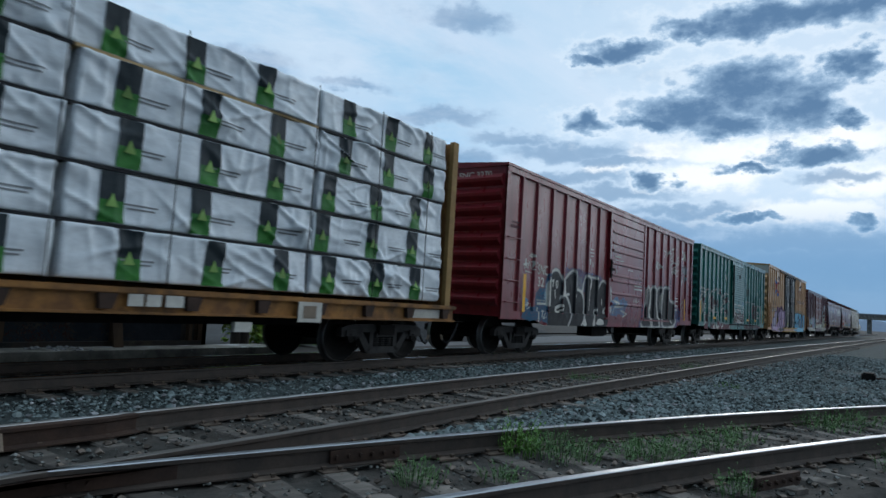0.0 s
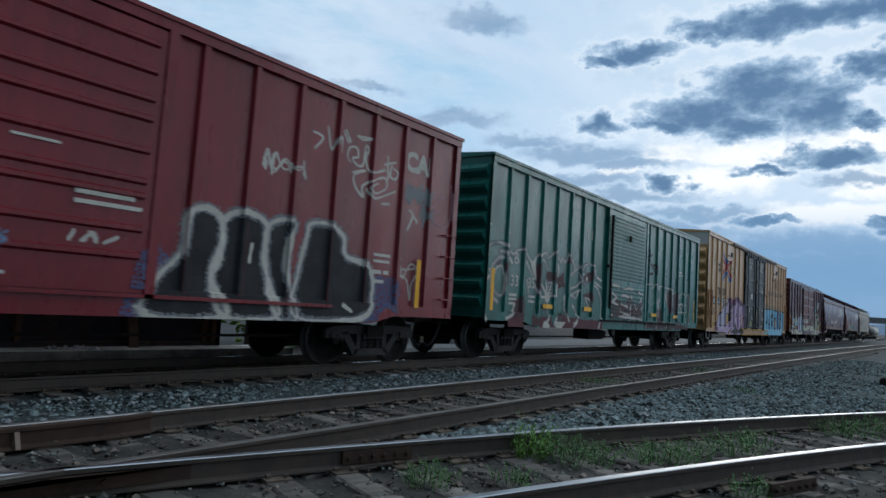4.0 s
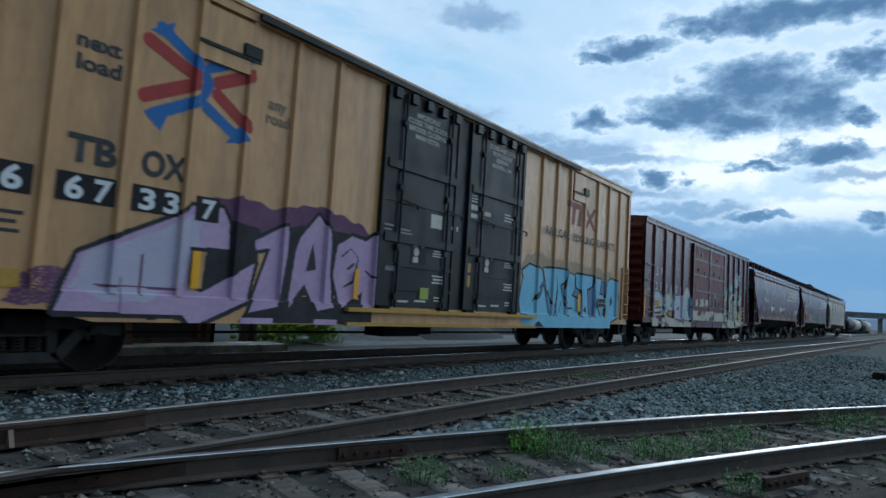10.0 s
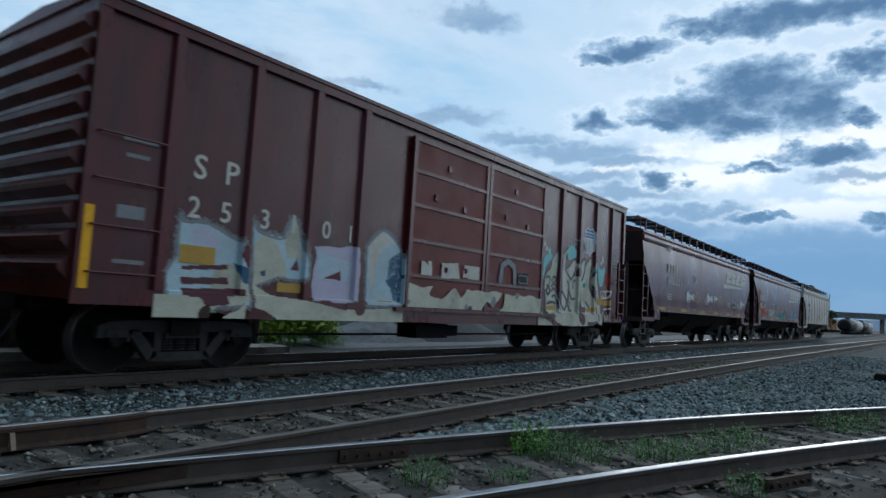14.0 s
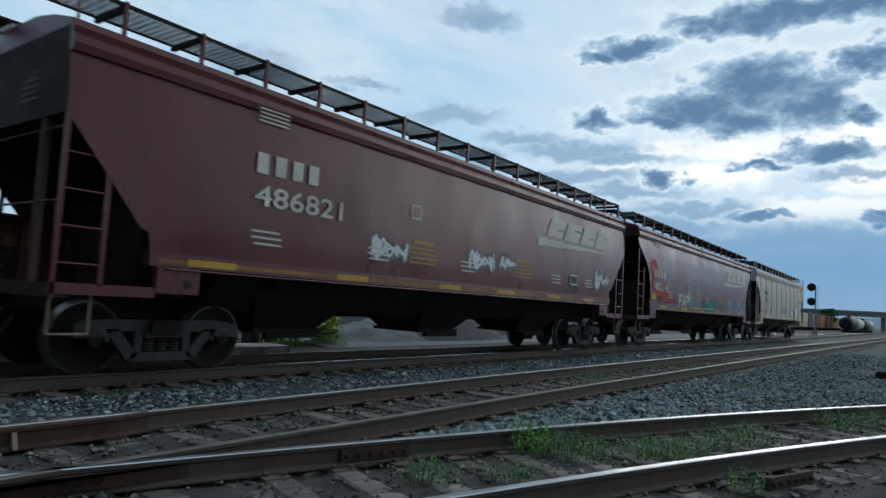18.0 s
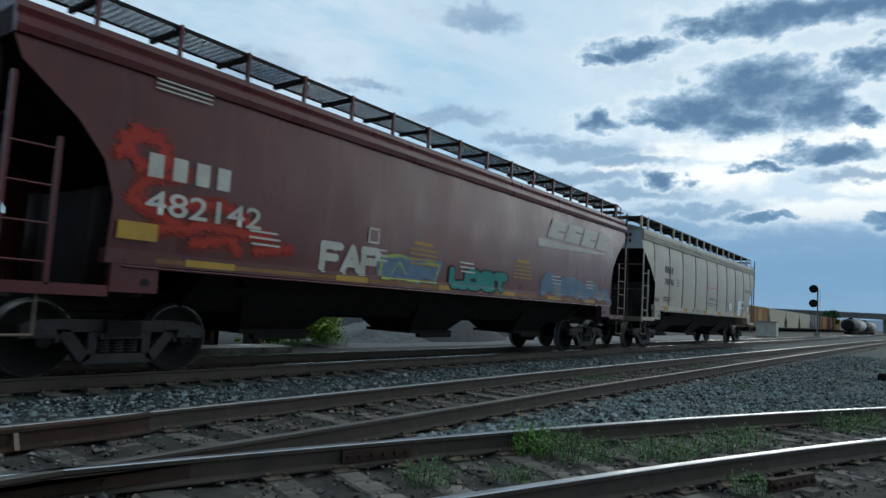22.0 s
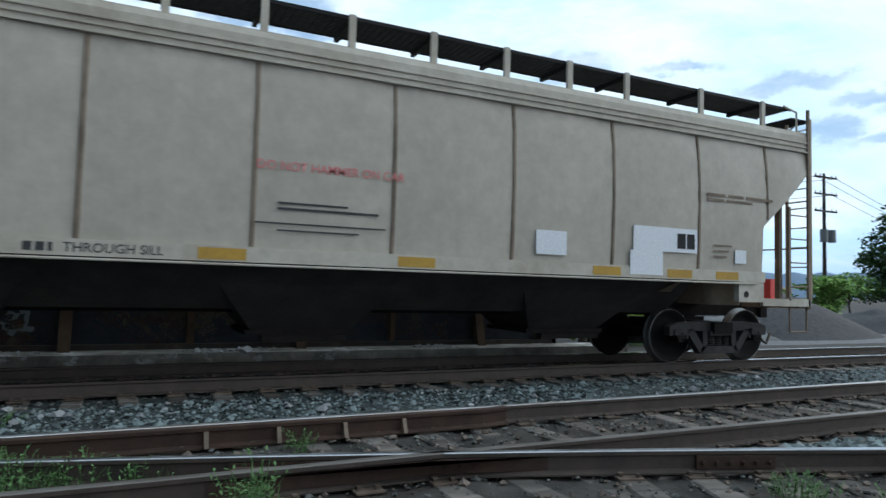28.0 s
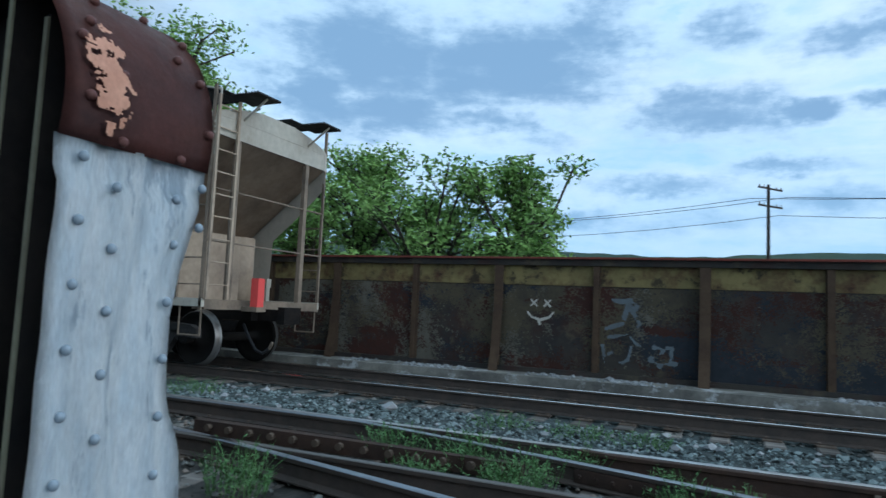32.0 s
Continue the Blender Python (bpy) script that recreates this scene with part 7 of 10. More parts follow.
P_PALE = [[(1.3, 2.1), (1.36, 2.02), (1.68, 2.04), (2.1, 1.89), (2.28, 1.84), (2.24, 1.64), (2.43, 1.56), (2.46, 0.97), (1.69, 0.92), (1.21, 0.93), (1.17, 1.34), (1.3, 1.56)],
    [(2.45, 2.18), (2.57, 2.03), (3.04, 1.99), (3.14, 2.29), (3.24, 2.3), (3.35, 2.02), (3.48, 1.74), (3.51, 1.45), (3.38, 1.39), (2.96, 1.41), (2.53, 1.25)],
    [(4.93, 1.05), (4.88, 2.07), (5.12, 2.31), (5.3, 2.39), (5.6, 2.25), (5.86, 1.94), (5.95, 1.08)]]
P_LILAC = [[(3.61, 1.9), (4.57, 2.04), (4.67, 1.09), (3.63, 1.06), (3.67, 1.65)],
    [(1.47, 1.95), (1.74, 2.01), (1.93, 1.83), (1.88, 1.74), (1.49, 1.74)]]
P_BONE = [[(3.12, 2.24), (3.24, 2.3), (3.35, 2.02), (3.41, 1.73), (3.09, 1.71), (3.04, 1.94)],
    [(2.52, 1.27), (2.56, 0.93), (2.75, 0.89), (3.06, 0.73), (6.15, 0.68), (6.11, 1.03), (4.33, 0.95), (3.63, 1.06), (2.86, 1.12)],
    [(4.92, 2.05), (5.16, 2.3), (5.32, 2.36), (5.56, 2.19), (5.24, 2.05), (5.15, 1.55), (5.05, 1.32)]]
P_WINE = [[(1.36, 1.44), (2.08, 1.51), (2.08, 1.44), (1.36, 1.39)],
    [(1.37, 1.29), (2.09, 1.33), (2.1, 1.24), (1.38, 1.2)],
    [(1.39, 1.15), (2.35, 1.19), (2.36, 1.1), (1.67, 1.03), (1.39, 1.06)],
    [(2.28, 1.82), (2.45, 1.65), (2.42, 1.42), (2.25, 1.64)],
    [(3.91, 1.45), (4.26, 1.59), (4.28, 1.43)],
    [(3.19, 1.52), (3.31, 1.72), (3.36, 1.53)],
    [(1.67, 1.03), (2.06, 1.09), (2.13, 0.96), (1.74, 0.92)]]
P_BLUE = [[(5.48, 1.9), (5.81, 2.05), (5.86, 1.59), (5.81, 1.13), (5.63, 1.18), (5.48, 1.57)],
    [(2.17, 1.54), (2.44, 1.47), (2.44, 1.24), (2.29, 1.28)],
    [(2.63, 1.46), (2.72, 1.49), (2.73, 1.4), (2.65, 1.39)],
    [(5.39, 1.51), (5.63, 1.58), (5.69, 1.35), (5.49, 1.4)]]
spray(maroon, "graffiti", (1.0, 5.9, 0.77, 2.6), 0.016,
      [("grey_paint", both(mist(closed(P_PALE), 0.02, 0.10, 50), lambda X, Z: Z > 0.8)), ("pale_blue", both(fill(P_PALE), lambda X, Z: ripple(X * 2.2, Z * 0.5, 52, 5.0) > -1.6)), ("bone", both(fill(P_PALE), lambda X, Z: ripple(X * 1.5, Z, 54, 2.6) > 0.6)), ("lilac", cloud(P_LILAC[0], 57, 0.04)), ("pale_blue", cloud([(3.7, 1.9), (4.5, 1.7), (4.4, 1.45), (3.8, 1.4)], 66, 0.06, 0.2)), ("lilac", cloud(P_LILAC[1], 60, 0.03, 0.2)),
       ("bone", cloud(P_BONE[0], 58, 0.03)), ("bone", both(fill(P_BONE[1:2]), lambda X, Z: ripple(X, Z, 55, 4.0) > -1.0)), ("off_white", cloud(P_BONE[2], 59, 0.03)), ("bone", lambda X, Z: (Z < 1.06) & (X < 2.4) & (ripple(X, Z, 55, 4.0) > -0.55)),
       ("wine", fill(P_WINE)), ("deep_blue", cloud(P_BLUE[0], 61, 0.03, 0.2)), ("deep_blue", fill(P_BLUE[1:])), ("grey_paint", thick(curves([P_PALE[0][:5], P_PALE[1][:7], P_PALE[2][1:6]]), 0.016, 53, 0.008)), ("rust", lambda X, Z: (Z < 1.3) & (ripple(X, Z, 56, 4.5) > 1.25))], maroon_d)
spray(maroon, "graffiti", (5.95, 11.2, 1.06, 2.3), 0.02, [("bone", lambda X, Z: (Z < 1.48 + 0.05 * ripple(X, Z, 61, 5.0)) & (ripple(X, Z, 62, 7.0) > -0.5)), ("grey_paint", lambda X, Z: (ripple(X, Z, 63, 6.0) > 0.85) & (Z < 1.5)),
                                                          ("off_white", both(fill([[(6.29, 1.68), (6.29, 1.93), (6.61, 1.96), (6.64, 1.68)], [(6.95, 1.95), (7.5, 2.0), (7.59, 1.68), (6.95, 1.66)], [(7.69, 1.72), (7.75, 1.99), (8.3, 1.98), (8.32, 1.69)]]), lambda X, Z: ripple(X, Z, 64, 8.0) > -0.6)),
                                                          ("grey_paint", thick([[(9.2, 1.75), (9.25, 2.1), (9.5, 2.22), (9.8, 2.1), (9.85, 1.75)]], 0.07)), ("black", fill([[(10.0, 1.7), (10.0, 1.98), (10.5, 2.0), (10.5, 1.7)]])), ("grey_paint", thick([[(10.05, 1.75), (10.45, 1.75), (10.45, 1.93), (10.05, 1.93), (10.05, 1.75)]], 0.012, 1, 0.002))], lambda vx, vz: 1.602 + 0 * vx)
W_BODY = [[(11.54, 1.78), (11.6, 2.07), (11.86, 2.25), (11.94, 2.46), (12.18, 2.7), (12.23, 2.62), (12.22, 2.31), (12.17, 2.06), (12.15, 1.69), (12.27, 1.5), (12.37, 1.14), (11.98, 1.08), (11.7, 1.1), (11.63, 1.5)],
    [(12.41, 2.48), (12.64, 2.71), (12.78, 2.81), (12.77, 2.63), (12.68, 2.32), (12.91, 2.33), (13.25, 2.57), (13.44, 2.42), (13.33, 2.21), (13.02, 2.05), (12.9, 1.71), (13.01, 1.35), (13.11, 1.14), (12.59, 1.11), (12.43, 1.58), (12.49, 2.08)]]
W_BODY2 = [[(13.02, 2.01), (13.26, 2.12), (13.59, 2.09), (13.65, 1.67), (13.51, 1.31), (13.59, 0.98), (13.05, 0.96), (13.05, 1.36), (12.98, 1.64)],
    [(13.6, 2.29), (13.78, 2.55), (13.97, 2.63), (13.94, 2.38), (14.16, 2.58), (14.32, 2.71), (14.41, 2.62), (14.31, 2.11), (14.29, 1.86), (14.51, 1.63), (14.75, 1.31), (14.9, 0.94), (14.09, 0.92), (14.1, 1.27), (13.82, 1.34), (13.63, 1.86)],
    [(14.45, 2.25), (14.62, 2.62), (14.8, 2.52), (14.9, 2.01), (15.26, 0.93), (14.9, 0.92), (14.74, 1.48), (14.48, 1.96)]]
W_AQUA = [[(11.32, 1.78), (11.37, 2.06), (11.41, 2.29), (11.5, 2.5), (11.67, 2.6), (11.86, 2.61), (11.9, 2.52), (11.72, 2.38), (11.58, 2.26), (11.51, 2.09), (11.42, 1.85), (11.38, 1.72)],
    [(11.66, 2.69), (11.77, 2.79), (11.82, 2.63), (11.7, 2.61)],
    [(12.79, 2.78), (12.86, 2.87), (12.85, 2.97), (12.95, 2.9), (13.04, 3.04), (13.09, 2.92), (13.21, 3.04), (13.22, 2.91), (13.35, 2.86), (13.33, 2.66), (12.89, 2.56)],
    [(14.88, 2.51), (15.14, 2.46), (15.38, 2.52), (15.42, 2.36), (15.3, 2.01), (15.04, 1.98)]]
W_INK = [[(11.61, 1.98), (11.7, 2.02), (11.83, 1.98), (11.78, 1.78), (11.67, 1.79)],
    [(11.64, 1.66), (11.76, 1.74), (11.86, 1.66), (11.74, 1.56), (11.64, 1.66)],
    [(11.93, 1.93), (12.04, 2.04), (12.15, 1.99), (12.03, 1.87), (11.93, 1.93)],
    [(11.91, 1.79), (12.13, 1.85)],
    [(11.95, 1.67), (12.04, 1.73), (12.18, 1.71)],
    [(12.0, 1.51), (12.13, 1.55), (12.24, 1.43), (12.29, 1.23)],
    [(12.15, 1.69), (12.33, 1.57), (12.47, 1.55)],
    [(12.69, 2.29), (12.94, 2.11), (13.14, 2.06), (13.4, 2.41)],
    [(12.87, 1.96), (12.97, 1.78), (12.91, 1.42), (13.03, 1.21), (13.15, 1.18)]]
W_INK2 = [[(13.64, 1.71), (13.57, 1.4), (13.65, 0.98)],
    [(14.31, 2.11), (14.6, 1.81), (14.86, 1.32), (15.03, 0.94)],
    [(12.98, 1.71), (13.16, 1.51), (13.36, 1.51)],
    [(12.59, 1.67), (12.85, 1.41), (12.74, 1.19), (12.56, 1.32)],
    [(13.97, 2.59), (13.95, 2.3), (13.79, 2.04)],
    [(14.42, 2.58), (14.35, 2.2), (14.31, 1.86)],
    [(11.71, 1.32), (11.95, 1.37), (12.18, 1.34)],
    [(13.21, 1.81), (13.23, 1.97), (13.35, 2.02)],
    [(14.13, 1.44), (14.34, 1.29)],
    [(14.46, 2.13), (14.55, 2.31), (14.67, 2.37)]]
W_TAG = [[(15.17, 1.8), (15.22, 1.61), (15.7, 1.63), (15.81, 1.84), (15.17, 1.8)],
    [(15.33, 1.75), (15.37, 1.66)],
    [(15.5, 1.77), (15.58, 1.67)],
    [(15.39, 1.18), (15.45, 0.91), (15.52, 1.05), (15.62, 0.92), (15.66, 1.17)],
    [(15.75, 1.15), (15.81, 0.94)],
    [(15.44, 1.27), (15.8, 1.31)],
    [(16.07, 3.1), (16.73, 3.15), (16.43, 2.92), (16.14, 3.07)],
    [(16.16, 2.64), (16.75, 2.65)],
    [(16.15, 2.71), (16.67, 2.71)],
    [(16.34, 2.45), (16.7, 2.42), (16.51, 2.2)]]
W_DROPS = [[(11.34, 2.94), (11.34, 2.93)],
    [(11.45, 2.85), (11.45, 2.83)],
    [(11.58, 2.74), (11.58, 2.73)],
    [(15.12, 2.66), (15.12, 2.64)],
    [(15.26, 2.73), (15.26, 2.72)],
    [(15.22, 2.81), (15.22, 2.8)],
    [(13.44, 2.45), (13.45, 2.42)]]
SHIELD = [[(13.88, 3.48), (14.01, 3.59), (14.22, 3.55), (14.41, 3.62), (14.55, 3.5), (14.55, 3.29), (14.54, 2.94), (14.29, 2.81), (13.94, 2.85), (13.87, 3.09), (13.89, 3.34)]]
w_all, ink_all = rings(W_BODY + W_BODY2), curves(W_INK + W_INK2)
spray(maroon, "graffiti", (11.2, 16.2, 0.77, 3.3), 0.015,
      [("ink", thick(closed(w_all), 0.034, 71, 0.02)), ("bone", fill(w_all)), ("off_white", both(fill(w_all), lambda X, Z: ripple(X * 2, Z, 76, 3.0) > 0.35)), ("pale_blue", both(fill(w_all), lambda X, Z: ripple(X * 2, Z, 78, 3.4) > 1.0)), ("grey_paint", both(fill(w_all), lambda X, Z: ripple(X * 2, Z, 75, 3.0) > 1.2)),
       ("wine", both(fill(w_all), lambda X, Z: ripple(X * 1.6, Z * 0.8, 79, 4.2) > 1.35)), ("aqua", fill(rings(W_AQUA))), ("lime", both(fill(rings(W_AQUA)), lambda X, Z: ripple(X, Z, 80, 4.0) > 1.1)), ("grey_paint", mist(ink_all, 0.02, 0.06, 72)), ("ink", thick(ink_all, 0.024, 73, 0.012)),
       ("bone", lambda X, Z: (Z < 1.14) & (X < 14.2) & (ripple(X, Z * 1.4, 74, 3.4) > -0.85)), ("ink", lambda X, Z: (Z < 1.12) & (X < 14.4) & (ripple(X * 1.8, Z, 77, 3.0) > 1.1)), ("aqua", lambda X, Z: (Z < 0.98) & (X < 12.6) & (ripple(X, Z, 70, 2.0) > 0.9)),
       ("amber", fill([[(11.66, 1.26), (12.19, 1.29), (12.2, 1.18), (11.67, 1.16)], [(14.15, 1.28), (14.65, 1.31), (14.66, 1.19), (14.16, 1.17)], [(15.38, 1.53), (15.83, 1.57), (15.85, 1.41), (15.4, 1.38)]])), ("teal", fill([[(13.84, 1.97), (14.06, 1.99), (14.07, 1.87), (13.86, 1.85)]])), ("spray_red", cloud([(15.42, 2.32), (15.7, 2.4), (15.88, 2.3), (15.8, 1.98), (15.5, 2.0)], 77, 0.05, 0.45)),
       ("off_white", thick(W_DROPS, 0.05, 78, 0.01)), ("off_white", thick(W_TAG[:6], 0.026, 79, 0.008)), ("grey_paint", both(thick(W_TAG[6:], 0.024, 79, 0.012), lambda X, Z: ripple(X, Z, 82, 9.0) > -0.5)),
       ("grey_paint", both(thick([[(13.0, 3.18), (13.9, 3.10)], [(13.1, 3.06), (13.95, 2.96)]], 0.035, 83, 0.02), lambda X, Z: ripple(X, Z, 84, 12.0) > -0.2))], maroon_d)
crest = SHIELD[0]
low, high = min(p[1] for p in crest), max(p[1] for p in crest)
left, right = min(p[0] for p in crest), max(p[0] for p in crest)
crest_in = [((left + right) / 2 + (x - (left + right) / 2) * 0.88, (low + high) / 2 + (z - (low + high) / 2) * 0.90) for x, z in crest]
spray(maroon, "emblem", (left - 0.05, right + 0.05, low - 0.05, high + 0.05), 0.012,
      [("white", fill([crest])), ("blue", both(fill([crest_in]), lambda X, Z: Z > low + 0.60 * (high - low))), ("off_white", both(fill([crest_in]), lambda X, Z: (np.abs(Z - low - 0.80 * (high - low)) < 0.020) | (np.abs(Z - low - 0.69 * (high - low)) < 0.020))),
       ("grey_paint", both(fill([crest_in]), lambda X, Z: (Z < low + 0.56 * (high - low)) & (((X - left) / (right - left) * 6.5) % 1.0 < 0.38)))], maroon_d, "white and blue striped shield emblem")
bars(maroon, 15.95, 2.6, [(0, 0.5, 0.5, 0.05), (0.1, 0.4, 0.3, 0.07), (0.15, 0.2, 0.2, 0.15), (0, 0.08, 0.5, 0.04), (0, 0, 0.45, 0.04), (0.1, -0.5, 0.4, 0.12)], -1.505, "grey_paint")
bars(maroon, 0.45, 1.4, [(0, 0, 0.4, 0.05), (0, 0.55, 0.35, 0.16), (0.05, 1.3, 0.3, 0.05), (0.0, 1.5, 0.45, 0.04)], -1.505, "grey_paint")


# ---- covered hoppers ----
extra("grimy_amber", (0.30, 0.16, 0.06), 0.7, second=(0.17, 0.075, 0.045), scale=1.5, amount=0.9)
extra("end_tan", (0.46, 0.36, 0.27), 0.65, second=(0.36, 0.27, 0.20), scale=1.2, amount=0.8, stain=(0.20, 0.15, 0.12), stain_scale=1.1, stain_amount=0.7)
def hopper(name, label, x0, x_l, x_r, body, trim, slope, ribs, posts, board_mat, post_mat, bay_mat, end_dark):
    """slope: how far the side sheet's end stands in from the roof's end, from the top down: (inset, z)."""
    car = thing(name, label, "covered hopper", "cars of the passing train")
    CARS.append((car, x0))

    def half(z):
        return float(np.interp(z, [1.45, 1.9, 2.7, 3.4, 3.80, 3.86, 4.0, 4.12, 4.16], [1.535, 1.56, 1.575, 1.55, 1.50, 1.54, 1.55, 1.50, 1.40]))

    def inset(z):
        s = sorted(slope, key=lambda p: p[1])
        return float(np.interp(z, [p[1] for p in s], [p[0] for p in s]))
    zs = [1.56] + sorted({p[1] for p in slope if 1.6 < p[1] < 3.7} | {2.0, 2.4, 2.8, 3.2, 3.6, 3.78})
    for s in (-1, 1):
        bm = bmesh.new()
        rows = []
        nx = 150 if ribs else 30
        seams = [x_l] + list(ribs) + [x_r]

        def belly(x):
            """Sheets bulge a little between their seams."""
            if not ribs:
                return 0.0
            k = max(i for i in range(len(seams) - 1) if seams[i] <= x + 1e-6)
            return 0.030 * math.sin(math.pi * (x - seams[k]) / (seams[k + 1] - seams[k])) ** 0.7
        for z in zs:
            a, b = x_l + inset(z), x_r - inset(z)
            rows.append([bm.verts.new((a + (b - a) * i / nx, s * (half(z) - 0.020 * bool(ribs) + belly(min(a + (b - a) * i / nx, x_r - 0.001)) + (0 if ribs else 0.006 * math.sin(i * 2.1 + z))), z)) for i in range(nx + 1)])
        for r, q in zip(rows, rows[1:]):
            for i in range(nx):
                bm.faces.new((r[i], r[i + 1], q[i + 1], q[i])).smooth = True
        part("side_sheet", bm, body, car)
        bm = bmesh.new()
        ridges = [(1.47, 3.76), (1.56, 3.765), (1.56, 3.79), (1.525, 3.80), (1.525, 3.845), (1.555, 3.852), (1.555, 3.872), (1.53, 3.88), (1.53, 3.925), (1.558, 3.932), (1.558, 3.955), (1.535, 3.965), (1.535, 4.05), (1.50, 4.13), (1.44, 4.14)]
        if body != "cream":
            ridges = [(1.47, 3.76), (1.545, 3.77), (1.565, 3.86), (1.55, 3.95), (1.50, 3.99), (1.52, 4.06), (1.50, 4.13), (1.44, 4.14)]
        prism(bm, [(s * y, z) for y, z in ridges], x_l, x_r, "x")
        bmesh.ops.recalc_face_normals(bm, faces=bm.faces)
        part("top_chord", bm, trim, car)
        a, b = x_l + slope[-1][0], x_r - slope[-1][0]
        part("side_sill", boxes((a - 0.02, b + 0.02, min(s * 1.44, s * 1.585), max(s * 1.44, s * 1.585), 1.40, 1.575)), trim, car)
        bm = bmesh.new()
        tube(bm, (a + 0.2, s * 1.60, 1.37), (b - 0.2, s * 1.60, 1.37), 0.016, 6)
        part("pipe", bm, trim, car)
        for e, xe in ((-1, x_l), (1, x_r)):
            part("platform_beam", boxes((min(xe, xe - e * 1.25), max(xe, xe - e * 1.25), min(s * 1.50, s * 1.56), max(s * 1.50, s * 1.56), 1.0, 1.13)), trim, car)
            bk = boxes((min(xe - e * 1.25, xe - e * 1.85), max(xe - e * 1.25, xe - e * 1.85), min(s * 1.47, s * 1.575), max(s * 1.47, s * 1.575), 1.06, 1.398))
            part("bracket", bk, trim, car)
            bm = bmesh.new()
            cylinder(bm, (xe - e * 1.68, s * 1.577, 1.19), (0, 1, 0), 0.055, 0.012, 12)
            part("bracket_hole", bm, "black", car)
            # ladders
            lm = ("cream_trim" if e < 0 else "grimy") if body == "cream" else post_mat
            for xx, z0, z1 in ((xe - e * 0.04, 0.95, 4.56 if body == "cream" and e > 0 else 3.35), (xe - e * 0.56, 1.1, 2.75)):
                part("ladder_rail", boxes((xx - 0.025, xx + 0.025, min(s * 1.52, s * 1.56), max(s * 1.52, s * 1.56), z0, z1)), lm, car)
            for i in range(4):
                z = 1.35 + 0.42 * i
                bm = bmesh.new()
                tube(bm, (xe - e * 0.04, s * 1.54, z), (xe - e * 0.56, s * 1.54, z), 0.013, 6)
                part("rung", bm, lm, car)
            bm = bmesh.new()
            tube(bm, (xe - e * 0.05, s * 1.5, 0.55), (xe - e * 0.5, s * 1.5, 0.55), 0.016, 6), tube(bm, (xe - e * 0.05, s * 1.5, 0.55), (xe - e * 0.05, s * 1.5, 1.0), 0.016, 6), tube(bm, (xe - e * 0.5, s * 1.5, 0.55), (xe - e * 0.5, s * 1.5, 1.0), 0.016, 6)
            part("step", bm, "grimy", car)
        # running boards on posts along the roof
        zb, xb = 4.60, x_l + (0.2 if body == "cream" else -0.1)
        bm = bmesh.new()
        for i in range(15):
            y = 0.63 + 0.047 * i
            bw = 0.030 if body == "cream" else 0.012
            box(bm, xb, x_r - 0.2, min(s * y, s * (y + bw)), max(s * y, s * (y + bw)), zb - 0.010, zb)
        for i in range(int((x_r - xb - 0.3) / 0.10)):
            x = xb + 0.02 + 0.10 * i
            box(bm, x, x + 0.012, min(s * 0.62, s * 1.30), max(s * 0.62, s * 1.30), zb - 0.012, zb - 0.002)
        tagged(part("running_board", bm, board_mat, car), "dark steel grating walkway", kind="stuff")
        part("board_edge", boxes((xb, x_r - 0.2, min(s * 1.302, s * 1.325), max(s * 1.302, s * 1.325), zb - 0.03, zb + 0.02)), board_mat, car)
        part("board_edge", boxes((xb, x_r - 0.2, min(s * 0.60, s * 0.618), max(s * 0.60, s * 0.618), zb - 0.03, zb + 0.01)), board_mat, car)
        for x in posts:
            pw = 0.045 if body == "cream" else 0.022
            bm = boxes((x - pw, x + pw, min(s * 1.33, s * 1.38), max(s * 1.33, s * 1.38), 4.10, zb + 0.02))
            part("board_bracket", boxes((x - 0.03, x + 0.03, min(s * 0.6, s * 1.33), max(s * 0.6, s * 1.33), zb - 0.09, zb - 0.022)), board_mat, car)
            part("board_post", bm, post_mat, car)
    bm = bmesh.new()
    prism(bm, [(-1.46, 4.08), (-1.46, 4.16), (-0.95, 4.30), (-0.45, 4.38), (0.45, 4.38), (0.95, 4.30), (1.46, 4.16), (1.46, 4.08)], x_l, x_r, "x")
    bmesh.ops.recalc_face_normals(bm, faces=bm.faces)
    part("roof", bm, trim, car)
    part("hatch_cover", boxes((x_l + 0.6, x_r - 0.6, -0.33, 0.33, 4.382, 4.50)), board_mat, car)
    # red cars: end sheet, slope and bolster have shade darkened into their sooty colour
    for e, xe in ((-1, x_l), (1, x_r)):
        top = slope[0][1]
        # cream car's -x end: its shade is put into a near-black colour
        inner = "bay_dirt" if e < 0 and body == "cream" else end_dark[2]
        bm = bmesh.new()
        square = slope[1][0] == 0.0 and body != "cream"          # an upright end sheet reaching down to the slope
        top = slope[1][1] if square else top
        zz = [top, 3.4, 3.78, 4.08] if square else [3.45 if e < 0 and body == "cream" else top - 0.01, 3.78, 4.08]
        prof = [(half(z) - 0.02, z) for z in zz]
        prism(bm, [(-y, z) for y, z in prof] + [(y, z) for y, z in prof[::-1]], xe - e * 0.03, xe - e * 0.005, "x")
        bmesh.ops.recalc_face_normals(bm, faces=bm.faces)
        part("end_panel", bm, "pale_end" if e < 0 and body == "cream" else end_dark[0], car, "" if body == "cream" else "dark-red upper end sheet, soot and shade in its colour")
        if square and e < 0:
            for i, (wd, zz_) in enumerate(((0.18, 3.62), (0.34, 3.54), (0.44, 3.46), (0.48, 3.38), (0.50, 3.30))):
                part("stencil", boxes((xe - 0.002, xe + 0.004, -0.75, -0.75 + wd, zz_, zz_ + 0.03)), "grimy", car)
